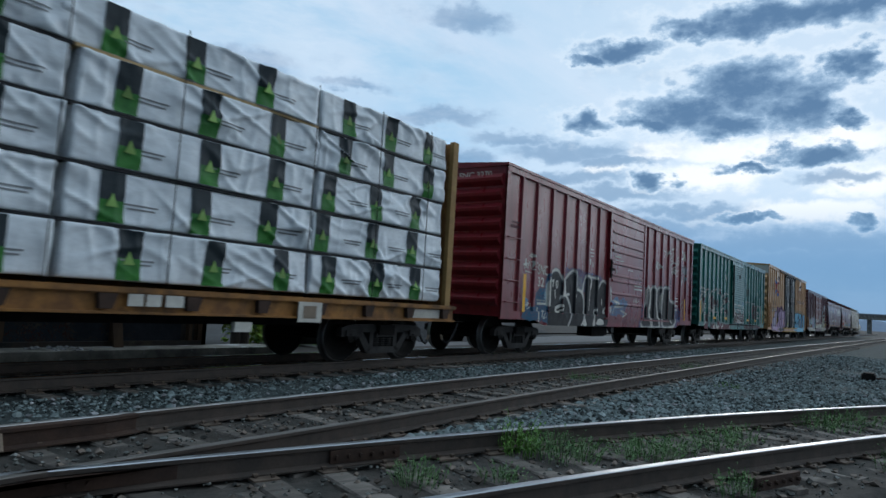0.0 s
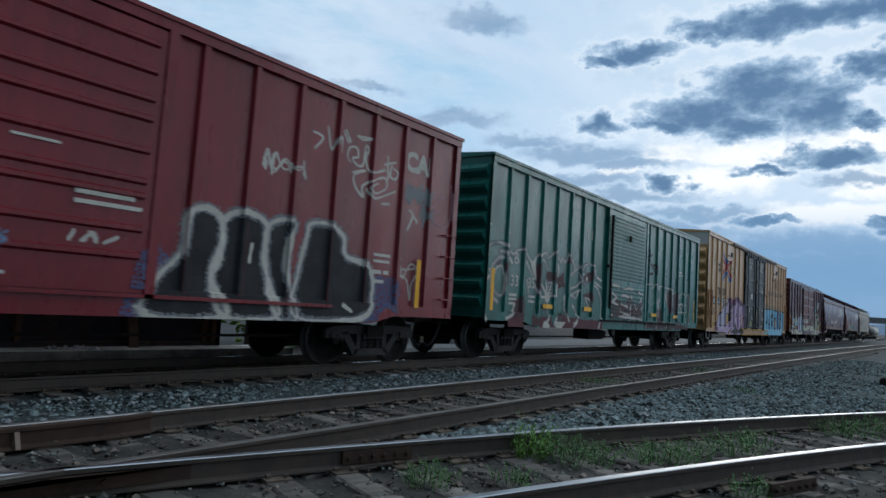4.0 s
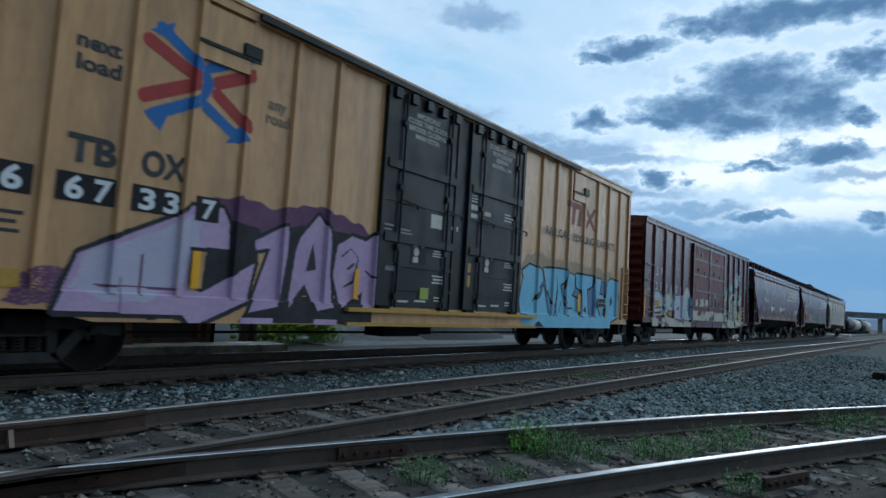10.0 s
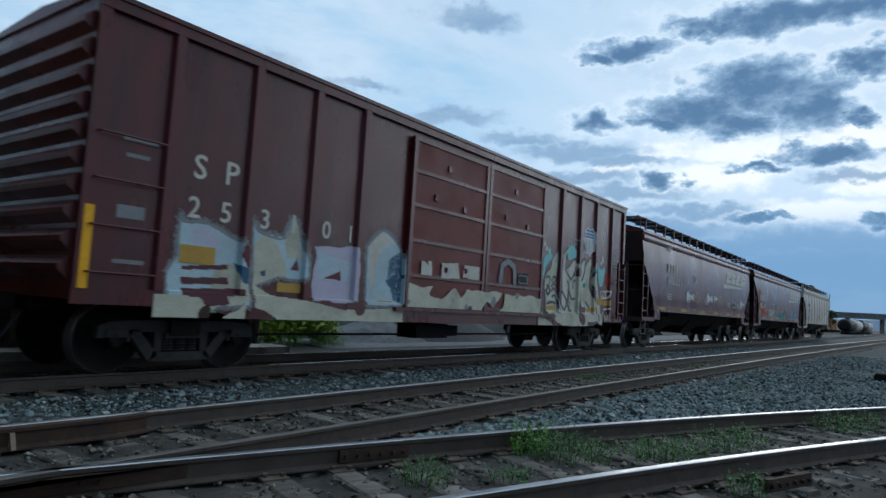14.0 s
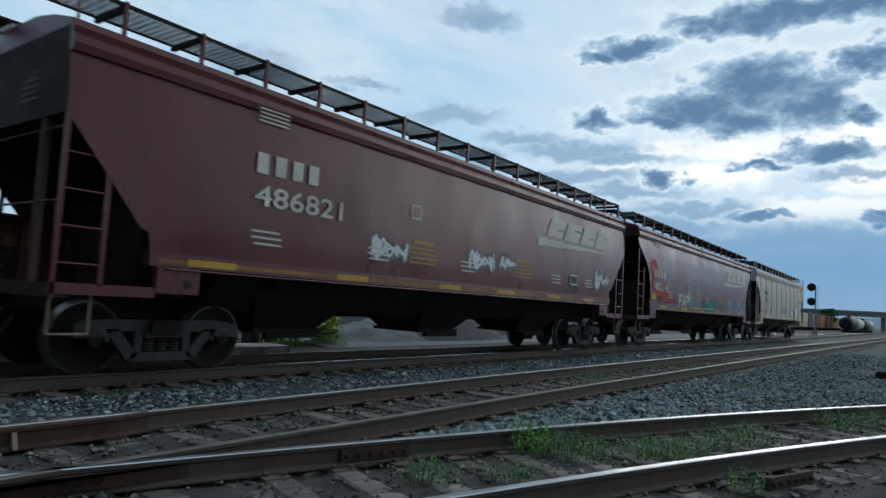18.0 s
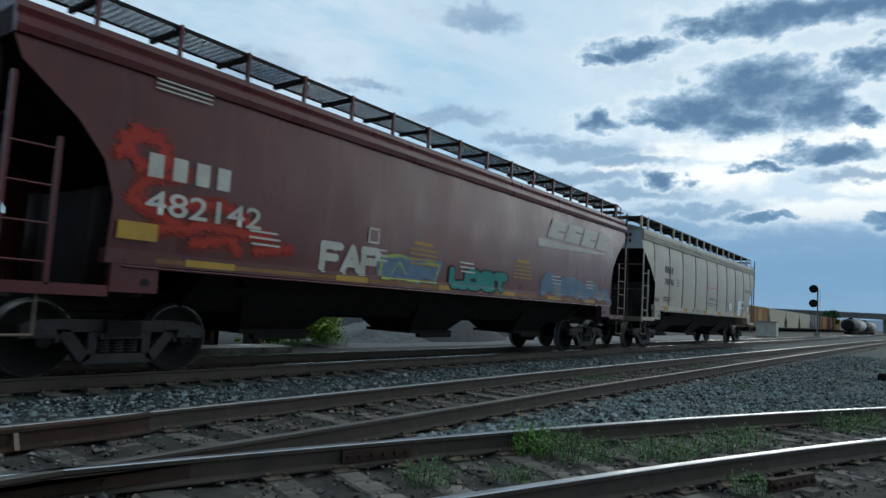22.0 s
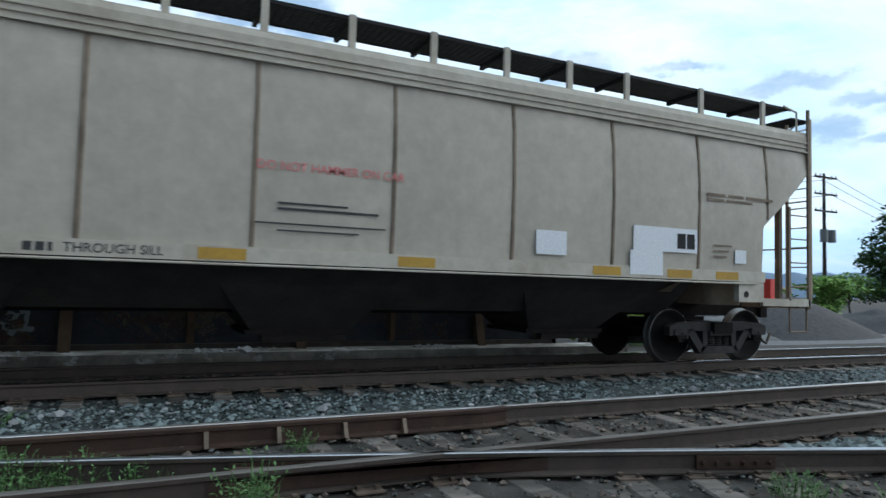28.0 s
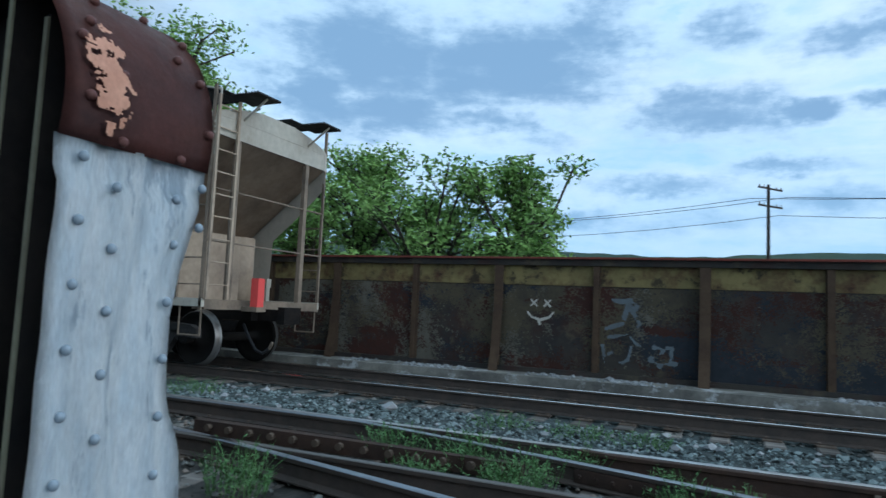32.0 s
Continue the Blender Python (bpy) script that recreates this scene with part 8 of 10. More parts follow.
        # slope sheet down to the first bay
        bm = bmesh.new()
        xin = xe - e * 3.3
        vs = [bm.verts.new(p) for p in ((xe - e * 0.03, -1.5, top), (xe - e * 0.03, 1.5, top), (xin, 1.5, 1.2), (xin, -1.5, 1.2))]
        bm.faces.new(vs)
        bmesh.ops.solidify(bm, geom=bm.faces[:], thickness=0.04)
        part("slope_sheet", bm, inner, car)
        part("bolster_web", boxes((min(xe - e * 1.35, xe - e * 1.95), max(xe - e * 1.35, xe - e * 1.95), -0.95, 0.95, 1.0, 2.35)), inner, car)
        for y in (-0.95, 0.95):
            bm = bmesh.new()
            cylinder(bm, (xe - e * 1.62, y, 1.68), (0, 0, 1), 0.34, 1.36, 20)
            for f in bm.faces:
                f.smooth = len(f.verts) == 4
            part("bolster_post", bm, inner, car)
        part("end_sill", boxes((min(xe, xe - e * 0.25), max(xe, xe - e * 0.25), -1.50, 1.50, 0.96, 1.12)), end_dark[1], car)
        zw = 4.57 if e < 0 and body != "cream" else 4.47
        for y in (0.62,) if e < 0 and body != "cream" else (-1.22, 0.62):
            walkway = part("cross_walk", boxes((min(xe + e * 0.52, xe - e * 0.1), max(xe + e * 0.52, xe - e * 0.1), y, y + 0.60, zw, zw + 0.004)), board_mat, car, "dark grating crosswalk over the end")
            for i in range(10):
                part("grating_bar", boxes((min(xe + e * (0.52 - 0.06 * i), xe + e * (0.505 - 0.06 * i)), max(xe + e * (0.52 - 0.06 * i), xe + e * (0.505 - 0.06 * i)), y, y + 0.60, zw + 0.0045, zw + 0.030)), board_mat, walkway)
        for y in (0.9,) if e < 0 and body != "cream" else (-0.9, 0.9):
            bm = bmesh.new()
            tube(bm, (xe + e * 0.46, y, zw - 0.01), (xe - e * 0.02, y, 4.12), 0.02, 6)
            part("walk_bracket", bm, post_mat, car)
        # ladder up the end
        lm = ("grimy" if e < 0 else "end_tan") if body == "cream" else end_dark[1]
        for y in (-1.52, -1.06) if e > 0 else ():
            part("ladder_rail", boxes((min(xe + e * 0.02, xe + e * 0.06), max(xe + e * 0.02, xe + e * 0.06), y - 0.022, y + 0.022, 1.12, 4.40)), lm, car)
        for i in range(9 if e > 0 else 0):
            bm = bmesh.new()
            tube(bm, (xe + e * 0.04, -1.52, 1.35 + 0.36 * i), (xe + e * 0.04, -1.06, 1.35 + 0.36 * i), 0.013, 6)
            part("rung", bm, lm, car)
        # braces on the cream car's -x end carry the same painted shade
        for y in (-0.95, 0.95):
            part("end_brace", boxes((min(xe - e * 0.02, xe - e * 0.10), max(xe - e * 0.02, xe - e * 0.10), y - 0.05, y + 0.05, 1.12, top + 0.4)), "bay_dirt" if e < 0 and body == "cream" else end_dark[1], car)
        bm = bmesh.new()
        for z in (2.05, 2.9):
            tube(bm, (xe - e * 0.04, -1.52, z), (xe - e * 0.04, 1.52, z), 0.015, 6)
        part("grab_rail", bm, end_dark[1], car)
        # roof-end handrail
        bm = bmesh.new()
        tube(bm, (xe - e * 0.10, -1.36, 4.10), (xe - e * 0.10, -1.36, 4.55), 0.018, 6), tube(bm, (xe - e * 0.10, -1.36, 4.55), (xe - e * 0.45, -1.36, 4.62), 0.018, 6)
        part("handrail", bm, post_mat, car)
        coupler(car, xe - e * 0.2, e)
        truck(car, xe - e * 1.72)
    part("centre_sill", boxes((x_l + 0.1, x_r - 0.1, -0.28, 0.28, 0.78, 1.06)), "steel_dark", car)
    c = (x_l + x_r) / 2
    for s in (-1, 1):
        bm = bmesh.new()
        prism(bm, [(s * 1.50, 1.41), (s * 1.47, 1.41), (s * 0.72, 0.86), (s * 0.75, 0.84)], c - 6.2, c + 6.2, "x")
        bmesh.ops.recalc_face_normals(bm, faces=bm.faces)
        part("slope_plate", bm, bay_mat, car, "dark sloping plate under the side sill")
    for x in (c - 4.25, c, c + 4.25):
        bm = bmesh.new()
        a = [bm.verts.new(p) for p in ((x - 1.35, -1.42, 1.40), (x + 1.35, -1.42, 1.40), (x + 1.35, 1.42, 1.40), (x - 1.35, 1.42, 1.40))]
        b = [bm.verts.new(p) for p in ((x - 0.66, -0.55, 0.56), (x + 0.66, -0.55, 0.56), (x + 0.66, 0.55, 0.56), (x - 0.66, 0.55, 0.56))]
        for i in range(4):
            bm.faces.new((a[i], a[(i + 1) % 4], b[(i + 1) % 4], b[i]))
        bm.faces.new(a[::-1]), bm.faces.new(b)
        bmesh.ops.recalc_face_normals(bm, faces=bm.faces)
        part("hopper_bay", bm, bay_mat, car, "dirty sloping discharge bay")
        part("outlet_gate", boxes((x - 0.74, x + 0.74, -0.62, 0.62, 0.50, 0.565), (x - 0.55, x + 0.55, -0.75, -0.62, 0.42, 0.50)), "steel_dark", car)
    for x in ribs:
        bm = bmesh.new()
        lo, hi = 1.58, 3.75
        while inset(lo) > min(x - x_l, x_r - x) - 0.02 and lo < 3.5:
            lo += 0.05
        rows = []
        for i in range(9):
            z = lo + (hi - lo) * i / 8
            rows.append([bm.verts.new((x + dx, -half(z) - dy, z)) for dx, dy in ((-0.032, -0.022), (-0.018, 0.004), (0.018, 0.004), (0.032, -0.022))])
        for r, q in zip(rows, rows[1:]):
            for i in range(3):
                bm.faces.new((r[i], r[i + 1], q[i + 1], q[i]))
        part("side_seam", bm, "grimy", car, "dirty vertical weld seam")

    def depth(vx, vz):
        return np.interp(vz, [1.45, 1.55, 1.58, 1.9, 2.7, 3.4, 3.80], [1.588, 1.588, 1.542, 1.56, 1.575, 1.55, 1.50]) + 0.009
    return car, depth


def flat_mark(car, name, field, cell, mat, fn, depth, label):
    spray(car, name, field, cell, [(mat, fn)], depth, label)


def slanted_bars(x0, x1, z0, z1, n, lean=0.16):
    """An emblem's letters as plain slanted blocks over a wedge, in one mask."""
    def fn(X, Z):
        m = np.zeros(X.shape, bool)
        w = (x1 - x0) / n
        h0 = z0 + (z1 - z0) * 0.36
        for i in range(n):
            u = X - lean * (Z - h0) / (z1 - h0) * 2.0
            a = x0 + 0.45 + w * 0.90 * i
            inb = (u > a) & (u < a + w * 0.78) & (Z > h0) & (Z < z1)
            slit = (u > a + w * 0.42) & (u < a + w * 0.80) & (np.abs(Z - h0 - (z1 - h0) * (0.62 if i % 2 else 0.42)) < (z1 - h0) * 0.06)
            inb &= ~slit
            m |= inb
        top = z0 + (z1 - z0) * 0.26
        m |= (Z > z0) & (Z < top) & (X > x0) & (X < x1 - 0.35 - (top - Z) * 0.2) & (Z > z0 + (X - x0) / (x1 - x0) * 0.16)
        return m
    return fn


post_x = [0.9 + 1.08 * i for i in range(16)]
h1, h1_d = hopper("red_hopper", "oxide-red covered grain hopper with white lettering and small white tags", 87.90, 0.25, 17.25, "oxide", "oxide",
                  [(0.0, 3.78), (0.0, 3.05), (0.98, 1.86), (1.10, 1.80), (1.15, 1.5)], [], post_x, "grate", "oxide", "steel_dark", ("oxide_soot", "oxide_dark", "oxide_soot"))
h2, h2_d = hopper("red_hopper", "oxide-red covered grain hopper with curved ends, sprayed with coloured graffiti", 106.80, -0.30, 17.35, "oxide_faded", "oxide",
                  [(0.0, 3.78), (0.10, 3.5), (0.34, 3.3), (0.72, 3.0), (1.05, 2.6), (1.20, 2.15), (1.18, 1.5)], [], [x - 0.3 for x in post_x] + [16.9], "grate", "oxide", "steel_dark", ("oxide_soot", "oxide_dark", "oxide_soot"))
h3, h3_d = hopper("grey_hopper", "dusty cream-grey covered hopper, last car of the train", 125.80, -0.03, 17.80, "cream", "cream_trim",
                  [(0.0, 3.78), (0.0, 3.42), (1.22, 2.36), (1.24, 2.3), (1.25, 1.5)], [1.10, 2.82, 4.48, 6.26, 8.03, 9.76, 11.54, 13.30, 15.06, 16.66],
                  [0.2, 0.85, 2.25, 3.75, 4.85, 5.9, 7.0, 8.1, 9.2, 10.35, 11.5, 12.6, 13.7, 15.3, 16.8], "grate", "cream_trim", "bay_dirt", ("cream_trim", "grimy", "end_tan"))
for car, d, lx in ((h1, h1_d, 2.86), (h2, h2_d, 1.28)):
    bars(car, lx, 2.86 if car is h1 else 2.50, [(0, 0, 0.2, 0.30), (0.33, 0, 0.2, 0.30), (0.66, 0, 0.2, 0.30), (0.98, 0, 0.2, 0.30)], -1.59, "off_white", "reporting_mark")
    words("486821" if car is h1 else "482142", 0.42, "off_white", car, lx, 2.40 if car is h1 else 2.05, -1.59, name="number", width=1.76)
    flat_mark(car, "emblem", (11.3, 15.95, 2.66, 3.56), 0.02, "off_white", slanted_bars(11.4, 15.9, 2.72, 3.50, 4), d, "plain white slanted emblem")
    part("sill_stripe", boxes((1.5, 15.9, -1.588, -1.5855, 1.44, 1.50)), "grimy_amber", car, "grimy ochre stripe along the sill")
    for x in (1.9, 4.6, 7.4, 9.6, 12.0, 14.2):
        reflector(car, x, x + 0.75, 1.43, 1.52, -1.589, "amber")
    for x in (2.86, 5.3, 8.1, 12.2, 14.3):
        bars(car, x, 1.92, [(0, 0, 0.55, 0.03), (0, 0.09, 0.5, 0.03), (0.05, -0.09, 0.5, 0.03)], -1.578, "off_white")
    for x in (6.45, 10.3):
        bars(car, x, 1.86, [(0, 0.09 * i, 0.85, 0.025) for i in range(4)] + [(0.1, 0.37, 0.6, 0.06)], -1.579, "amber")
    for x, z, w in ((6.4, 2.68, 0.32), (13.3, 1.84, 0.5)) if car is h1 else ((5.30, 2.12, 0.28),):
        part("data_panel", boxes((x, x + w, -1.588, -1.584, z, z + 0.27)), "off_white", car, "white-framed data panel"), part("data_panel_face", boxes((x + 0.035, x + w - 0.035, -1.591, -1.588, z + 0.035, z + 0.235)), "ink" if w > 0.4 else "oxide", car)
bars(h1, 2.85, 3.62, [(0, 0.06 * i, 0.55, 0.025) for i in range(4)], -1.565, "off_white")
bars(h2, 1.3, 3.62, [(0, 0.06 * i, 0.8, 0.02) for i in range(3)], -1.56, "off_white")
for x0_, x1_, z0_, z1_, sd in ((5.40, 6.45, 1.82, 2.28, 81), (8.45, 9.55, 1.84, 2.36, 84), (9.7, 10.4, 1.98, 2.30, 87), (15.0, 16.0, 1.78, 2.35, 90)):
    st = scribble(x0_, x1_, z0_, z1_, sd)
    spray(h1, "graffiti", (x0_ - 0.15, x1_ + 0.15, z0_ - 0.15, z1_ + 0.15), 0.014, [("grey_paint", lambda X, Z, st=st, sd=sd: thick(st, 0.09, sd, 0.04)(X, Z) & (np.random.RandomState(sd).uniform(size=X.shape) > 0.5)), ("white", thick(st, 0.024, sd, 0.008))], h1_d)
fap, lost = skeleton("FAP", 4.25, 5.66, 1.60, 1.98), skeleton("LOST", 7.8, 10.0, 1.56, 1.82)
spray(h2, "graffiti", (4.1, 10.2, 1.44, 2.12), 0.016,
      [("off_white", thick(fap, 0.066, 1, 0.006)), ("blue_grey", cloud([(5.65, 1.55), (5.7, 1.95), (6.1, 2.0), (6.5, 1.95), (6.7, 2.0), (7.45, 1.92), (7.3, 1.52)], 92, 0.06, 0.1)), ("lime", lambda X, Z: thick([[(5.68, 1.6), (5.72, 1.92), (6.2, 1.98), (6.5, 1.93), (7.4, 1.9), (7.3, 1.55), (5.7, 1.55)], [(6.0, 1.65), (6.2, 1.85), (6.4, 1.65)]], 0.02, 4, 0.015)(X, Z)),
       ("black", thick(lost, 0.125, 93, 0.01)), ("teal", thick(lost, 0.09, 93, 0.01))], h2_d)
spray(h2, "graffiti", (11.4, 16.3, 1.44, 2.2), 0.022, [("blue_grey", cloud([(11.5, 1.5), (11.6, 1.9), (12.0, 2.1), (12.6, 1.9), (13.5, 2.05), (14.2, 1.9), (15.0, 1.95), (16.0, 1.7), (16.1, 1.5)], 95, 0.08, 0.0)), ("grey_paint", lambda X, Z: both(cloud([(11.5, 1.5), (11.6, 1.9), (12.0, 2.1), (12.6, 1.9), (13.5, 2.05), (14.2, 1.9), (15.0, 1.95), (16.0, 1.7), (16.1, 1.5)], 95, 0.08, 0.0), lambda X, Z: ripple(X, Z * 1.5, 97, 4.0) > 0.35)(X, Z)), ("haze_blue", lambda X, Z: (ripple(X, Z, 98, 5.0) > 1.0) & (Z < 1.8))], h2_d)
spray(h2, "graffiti", (0.4, 6.0, 1.6, 3.2), 0.018, [("spray_red", lambda X, Z: mist([[(0.9, 2.7), (1.1, 3.05), (1.5, 2.9), (1.3, 2.5), (1.1, 2.2), (1.9, 1.9)], [(2.0, 1.75), (2.6, 1.85), (2.7, 1.7)], [(3.0, 1.75), (3.6, 1.82)], [(1.4, 2.5), (1.8, 2.6)], [(0.95, 2.9), (1.4, 3.02), (1.55, 2.7), (1.2, 2.6), (1.0, 2.8)], [(1.6, 2.2), (2.4, 2.3), (2.9, 2.1)], [(1.4, 1.85), (2.2, 2.0), (3.2, 1.95)]], 0.02, 0.14, 96)(X, Z))], h2_d)
part("data_panel", boxes((0.97, 1.48, -1.589, -1.584, 1.70, 1.92)), "amber", h2, "yellow data panel")
# last car's markings
for y, w in ((-1.10, 0.10), (-0.97, 0.10), (-0.84, 0.10), (-0.71, 0.10)):
    part("reporting_mark", boxes((-0.031, -0.026, y, y + w, 3.86, 3.98)), "ink", h3), part("reporting_mark", boxes((-0.031, -0.026, y + 0.01, y + w - 0.005, 3.66, 3.78)), "ink", h3)
bars(h3, 2.18, 2.78, [(0, 0, 0.16, 0.24), (0.25, 0, 0.16, 0.24), (0.50, 0, 0.16, 0.24), (0.78, 0, 0.16, 0.24)], -1.585, "ink", "reporting_mark")
words("70896", 0.32, "ink", h3, 2.18, 2.36, -1.59, name="number", width=1.05)
bars(h3, 2.1, 1.75, [(0, 0.1, 0.9, 0.05), (0.1, 0, 0.7, 0.05), (-1.0, -0.05, 0.5, 0.12), (1.5, 0.62, 0.3, 0.04), (1.5, 0.72, 0.3, 0.04), (1.5, 0.82, 0.3, 0.04)], -1.584, "grimy")
words("DO NOT HAMMER ON CAR", 0.15, "pink", h3, 8.05, 2.50, -1.590, width=1.84, name="warning_text")
bars(h3, 8.3, 1.98, [(0, 0.12, 0.85, 0.025), (0, 0.05, 1.25, 0.03), (-0.25, -0.12, 1.6, 0.02), (0.0, -0.2, 1.0, 0.02)], -1.585, "ink")
words("THROUGH SILL", 0.14, "ink", h3, 6.15, 1.44, -1.588, width=0.95), bars(h3, 5.80, 1.44, [(0, 0, 0.08, 0.09), (0.11, 0, 0.08, 0.09), (0.22, 0, 0.04, 0.09)], -1.587, "ink", "reporting_mark")
for a, b, c, d in ((11.9, 12.42, 1.68, 2.02), (13.66, 14.98, 1.82, 2.20), (13.60, 14.25, 1.45, 1.82), (15.84, 16.1, 1.70, 1.92)):
    part("paint_patch", boxes((a, b, -1.591, -1.583, c, d)), "patch_white", h3, "fresh white paint patch")
part("data_panel", boxes((14.55, 14.92, -1.596, -1.592, 1.88, 2.12)), "black", h3, "black data panel"), part("data_panel_line", boxes((14.725, 14.745, -1.599, -1.596, 1.88, 2.12)), "patch_white", h3)
bars(h3, 15.20, 2.72, [(0, 0.06, 0.42, 0.05), (0.48, 0.06, 0.36, 0.05), (0.90, 0.06, 0.66, 0.05), (0, -0.02, 0.38, 0.045), (0.44, -0.02, 0.62, 0.045)], -1.587, "grimy"), bars(h3, 15.35, 1.82, [(0, 0.14, 0.42, 0.03), (0, 0.05, 0.35, 0.03), (0, -0.04, 0.3, 0.03)], -1.584, "grimy")
for x in (4.55, 7.45, 9.83, 12.9, 14.35, 15.4, 2.1):
    reflector(h3, x, x + 0.52, 1.42, 1.55, -1.587, "amber")
# marker and brake gear on the last car's end
part("marker_flag", boxes((17.95, 18.10, -0.62, -0.46, 1.02, 1.50)), "signal_red", h3, "red rear marker box on the coupler")
part("marker_bracket", boxes((17.80, 18.12, -0.66, -0.42, 0.94, 1.02)), "grimy", h3)


# ---- lumber car ----
def crease(x, z, k, seam):
    """How the wrap bulges and folds: slack folds that run slantwise."""
    slack = 0.5 + 0.9 * noise.noise((x * 0.8, z * 1.1 + k, seam))
    n1 = noise.noise(((z + 0.5 * x) * 2.7 + k * 3, (x - z) * 0.6, seam))
    n2 = noise.noise(((z - 0.35 * x) * 2.2 + k * 5, (x + z) * 0.7, seam + 4))
    n3 = noise.noise((x * 3.4 + k, z * 0.9, seam + 8))
    fold = 0.070 * max(0, 1 - abs(n1) * 5) + 0.058 * max(0, 1 - abs(n2) * 5) + 0.036 * max(0, 1 - abs(n3) * 5)
    return 0.045 * noise.noise((x * 1.1 + k * 7, z * 1.8, seam)) + max(0.15, slack) * fold - 0.03



def lumber_car():
    car = thing("lumber_car", "flatcar stacked with white-wrapped lumber bundles, green and black bands", "flatcar", "cars of the passing train")
    CARS.append((car, 0.0))
    a, b = -11.7, 11.50
    part("deck", boxes((a, b, -1.48, 1.48, 1.04, 1.13)), "wood_deck", car, "worn orange-brown deck")
    for s in (-1, 1):
        bm = bmesh.new()
        prism(bm, [(s * 1.38, 0.80), (s * 1.50, 0.80), (s * 1.50, 0.83), (s * 1.44, 0.83), (s * 1.44, 1.06), (s * 1.52, 1.06), (s * 1.52, 1.12), (s * 1.38, 1.12)], a, b, "x")
        bmesh.ops.recalc_face_normals(bm, faces=bm.faces)
        part("side_sill", bm, "wood_deck", car, "orange-brown rusted side sill")
        for i in range(20):
            x = a + 0.6 + 1.17 * i
            bm = bmesh.new()
            prism(bm, [(x - 0.12, 1.05), (x + 0.12, 1.05), (x + 0.06, 0.86), (x - 0.10, 0.86)], min(s * 1.44, s * 1.53), max(s * 1.44, s * 1.53))
            part("stake_pocket", bm, "rust", car)
    part("centre_beam", boxes((a + 0.3, b - 0.3, -0.05, 0.05, 1.13, 4.5)), "wood_deck", car)
    for x in (a + 0.18, b - 0.32):
        part("bulkhead", boxes((x, x + 0.10, -1.40, 1.40, 1.13, 4.55)), "wood_deck", car, "tan steel bulkhead")
        for y in (-1.46, -0.5, 0.5, 1.36):
            part("bulkhead_post", boxes((x - 0.02, x + 0.16, y, y + 0.10, 1.13, 4.58)), "lumber_paint", car, "tan bulkhead post")
    part("sill_web", boxes((a + 0.2, b - 0.2, -0.3, 0.3, 0.62, 1.04)), "steel_dark", car)
    for x in (a + 1.9, b - 1.75):
        truck(car, x)
    coupler(car, a, -1), coupler(car, b, 1)
    bars(car, 4.35, 0.90, [(0, 0, 0.20, 0.15), (0.24, 0, 0.20, 0.15), (0.50, 0, 0.26, 0.15)], -1.534, "off_white", "reporting_mark")
    part("data_panel", boxes((7.10, 7.60, -1.545, -1.535, 0.74, 1.06)), "off_white", car, "white data panel"), part("data_panel_face", boxes((7.20, 7.48, -1.549, -1.545, 0.80, 1.00)), "grimy", car)
    part("white_panel", boxes((10.0, 11.0, -1.452, -1.441, 0.86, 1.03)), "off_white", car)
    part("step_box", boxes((6.0, 6.3, -1.46, -1.38, 0.58, 0.72)), "off_white", car)
    tiers = [1.17, 1.86, 2.55, 3.23, 3.92, 4.60]
    bands = {0: (0.35 - 0.12, 1.45, 2.62), 1: (0.05, 1.28, 2.45), 2: (0.1, 1.25, 2.42), 3: (0.45, 1.62, 2.85), 4: (0.5, 1.62, 2.8)}
    rs = random.Random(4)
    for s in (-1, 1):
        for seam in (7.42, 3.50, -0.42, -4.34, -8.26):
            for k in range(5):
                x0_, x1_ = seam + 0.02 + rs.uniform(0, 0.05), min(seam + 3.90, 11.05) - rs.uniform(0, 0.06)
                z0_, z1_ = tiers[k] + 0.03, tiers[k + 1] - 0.015
                if k == 4 and seam == 3.50:
                    x0_ -= 0.25
                w = rs.uniform(1.26, 1.30)
                bm = bmesh.new()
                nx, nz = (120, 22) if s < 0 else (4, 2)
                grid = []
                for i in range(nx + 1):
                    x = x0_ + (x1_ - x0_) * i / nx
                    col = []
                    for j in range(nz + 1):
                        z = z0_ + (z1_ - z0_) * j / nz
                        y = 0.10 + w
                        if s < 0:
                            y += crease(x, z, k, seam) - (0.015 if j in (0, nz) else 0) - (0.015 if i in (0, nx) else 0)
                        col.append(bm.verts.new((x, s * y, z)))
                    grid.append(col)
                for i in range(nx):
                    for j in range(nz):
                        f = bm.faces.new((grid[i][j], grid[i + 1][j], grid[i + 1][j + 1], grid[i][j + 1]))
                        f.smooth = True
                back = [bm.verts.new(p) for p in ((x0_, s * 0.1, z0_), (x1_, s * 0.1, z0_), (x1_, s * 0.1, z1_), (x0_, s * 0.1, z1_))]
                bm.faces.new([grid[i][nz] for i in range(nx + 1)] + [back[2], back[3]])
                bm.faces.new([grid[i][0] for i in range(nx + 1)][::-1] + [back[0], back[1]])
                bm.faces.new([grid[0][j] for j in range(nz + 1)] + [back[3], back[0]])
                bm.faces.new([grid[nx][j] for j in range(nz + 1)][::-1] + [back[1], back[2]])
                bm.faces.new(back)
                bmesh.ops.recalc_face_normals(bm, faces=bm.faces)
                bu = part("lumber_bundle", bm, "wrap", car, "lumber bundle in creased white wrap")
                if s > 0:
                    continue
                for bx in bands[k]:
                    bx = x0_ + bx + (0.45 if seam != 7.42 and k in (0, 2) else 0.35 if seam != 7.42 and k == 1 else 0.0)
                    if bx + 0.3 > x1_:
                        continue
                    zm = z0_ + (z1_ - z0_) * 0.44
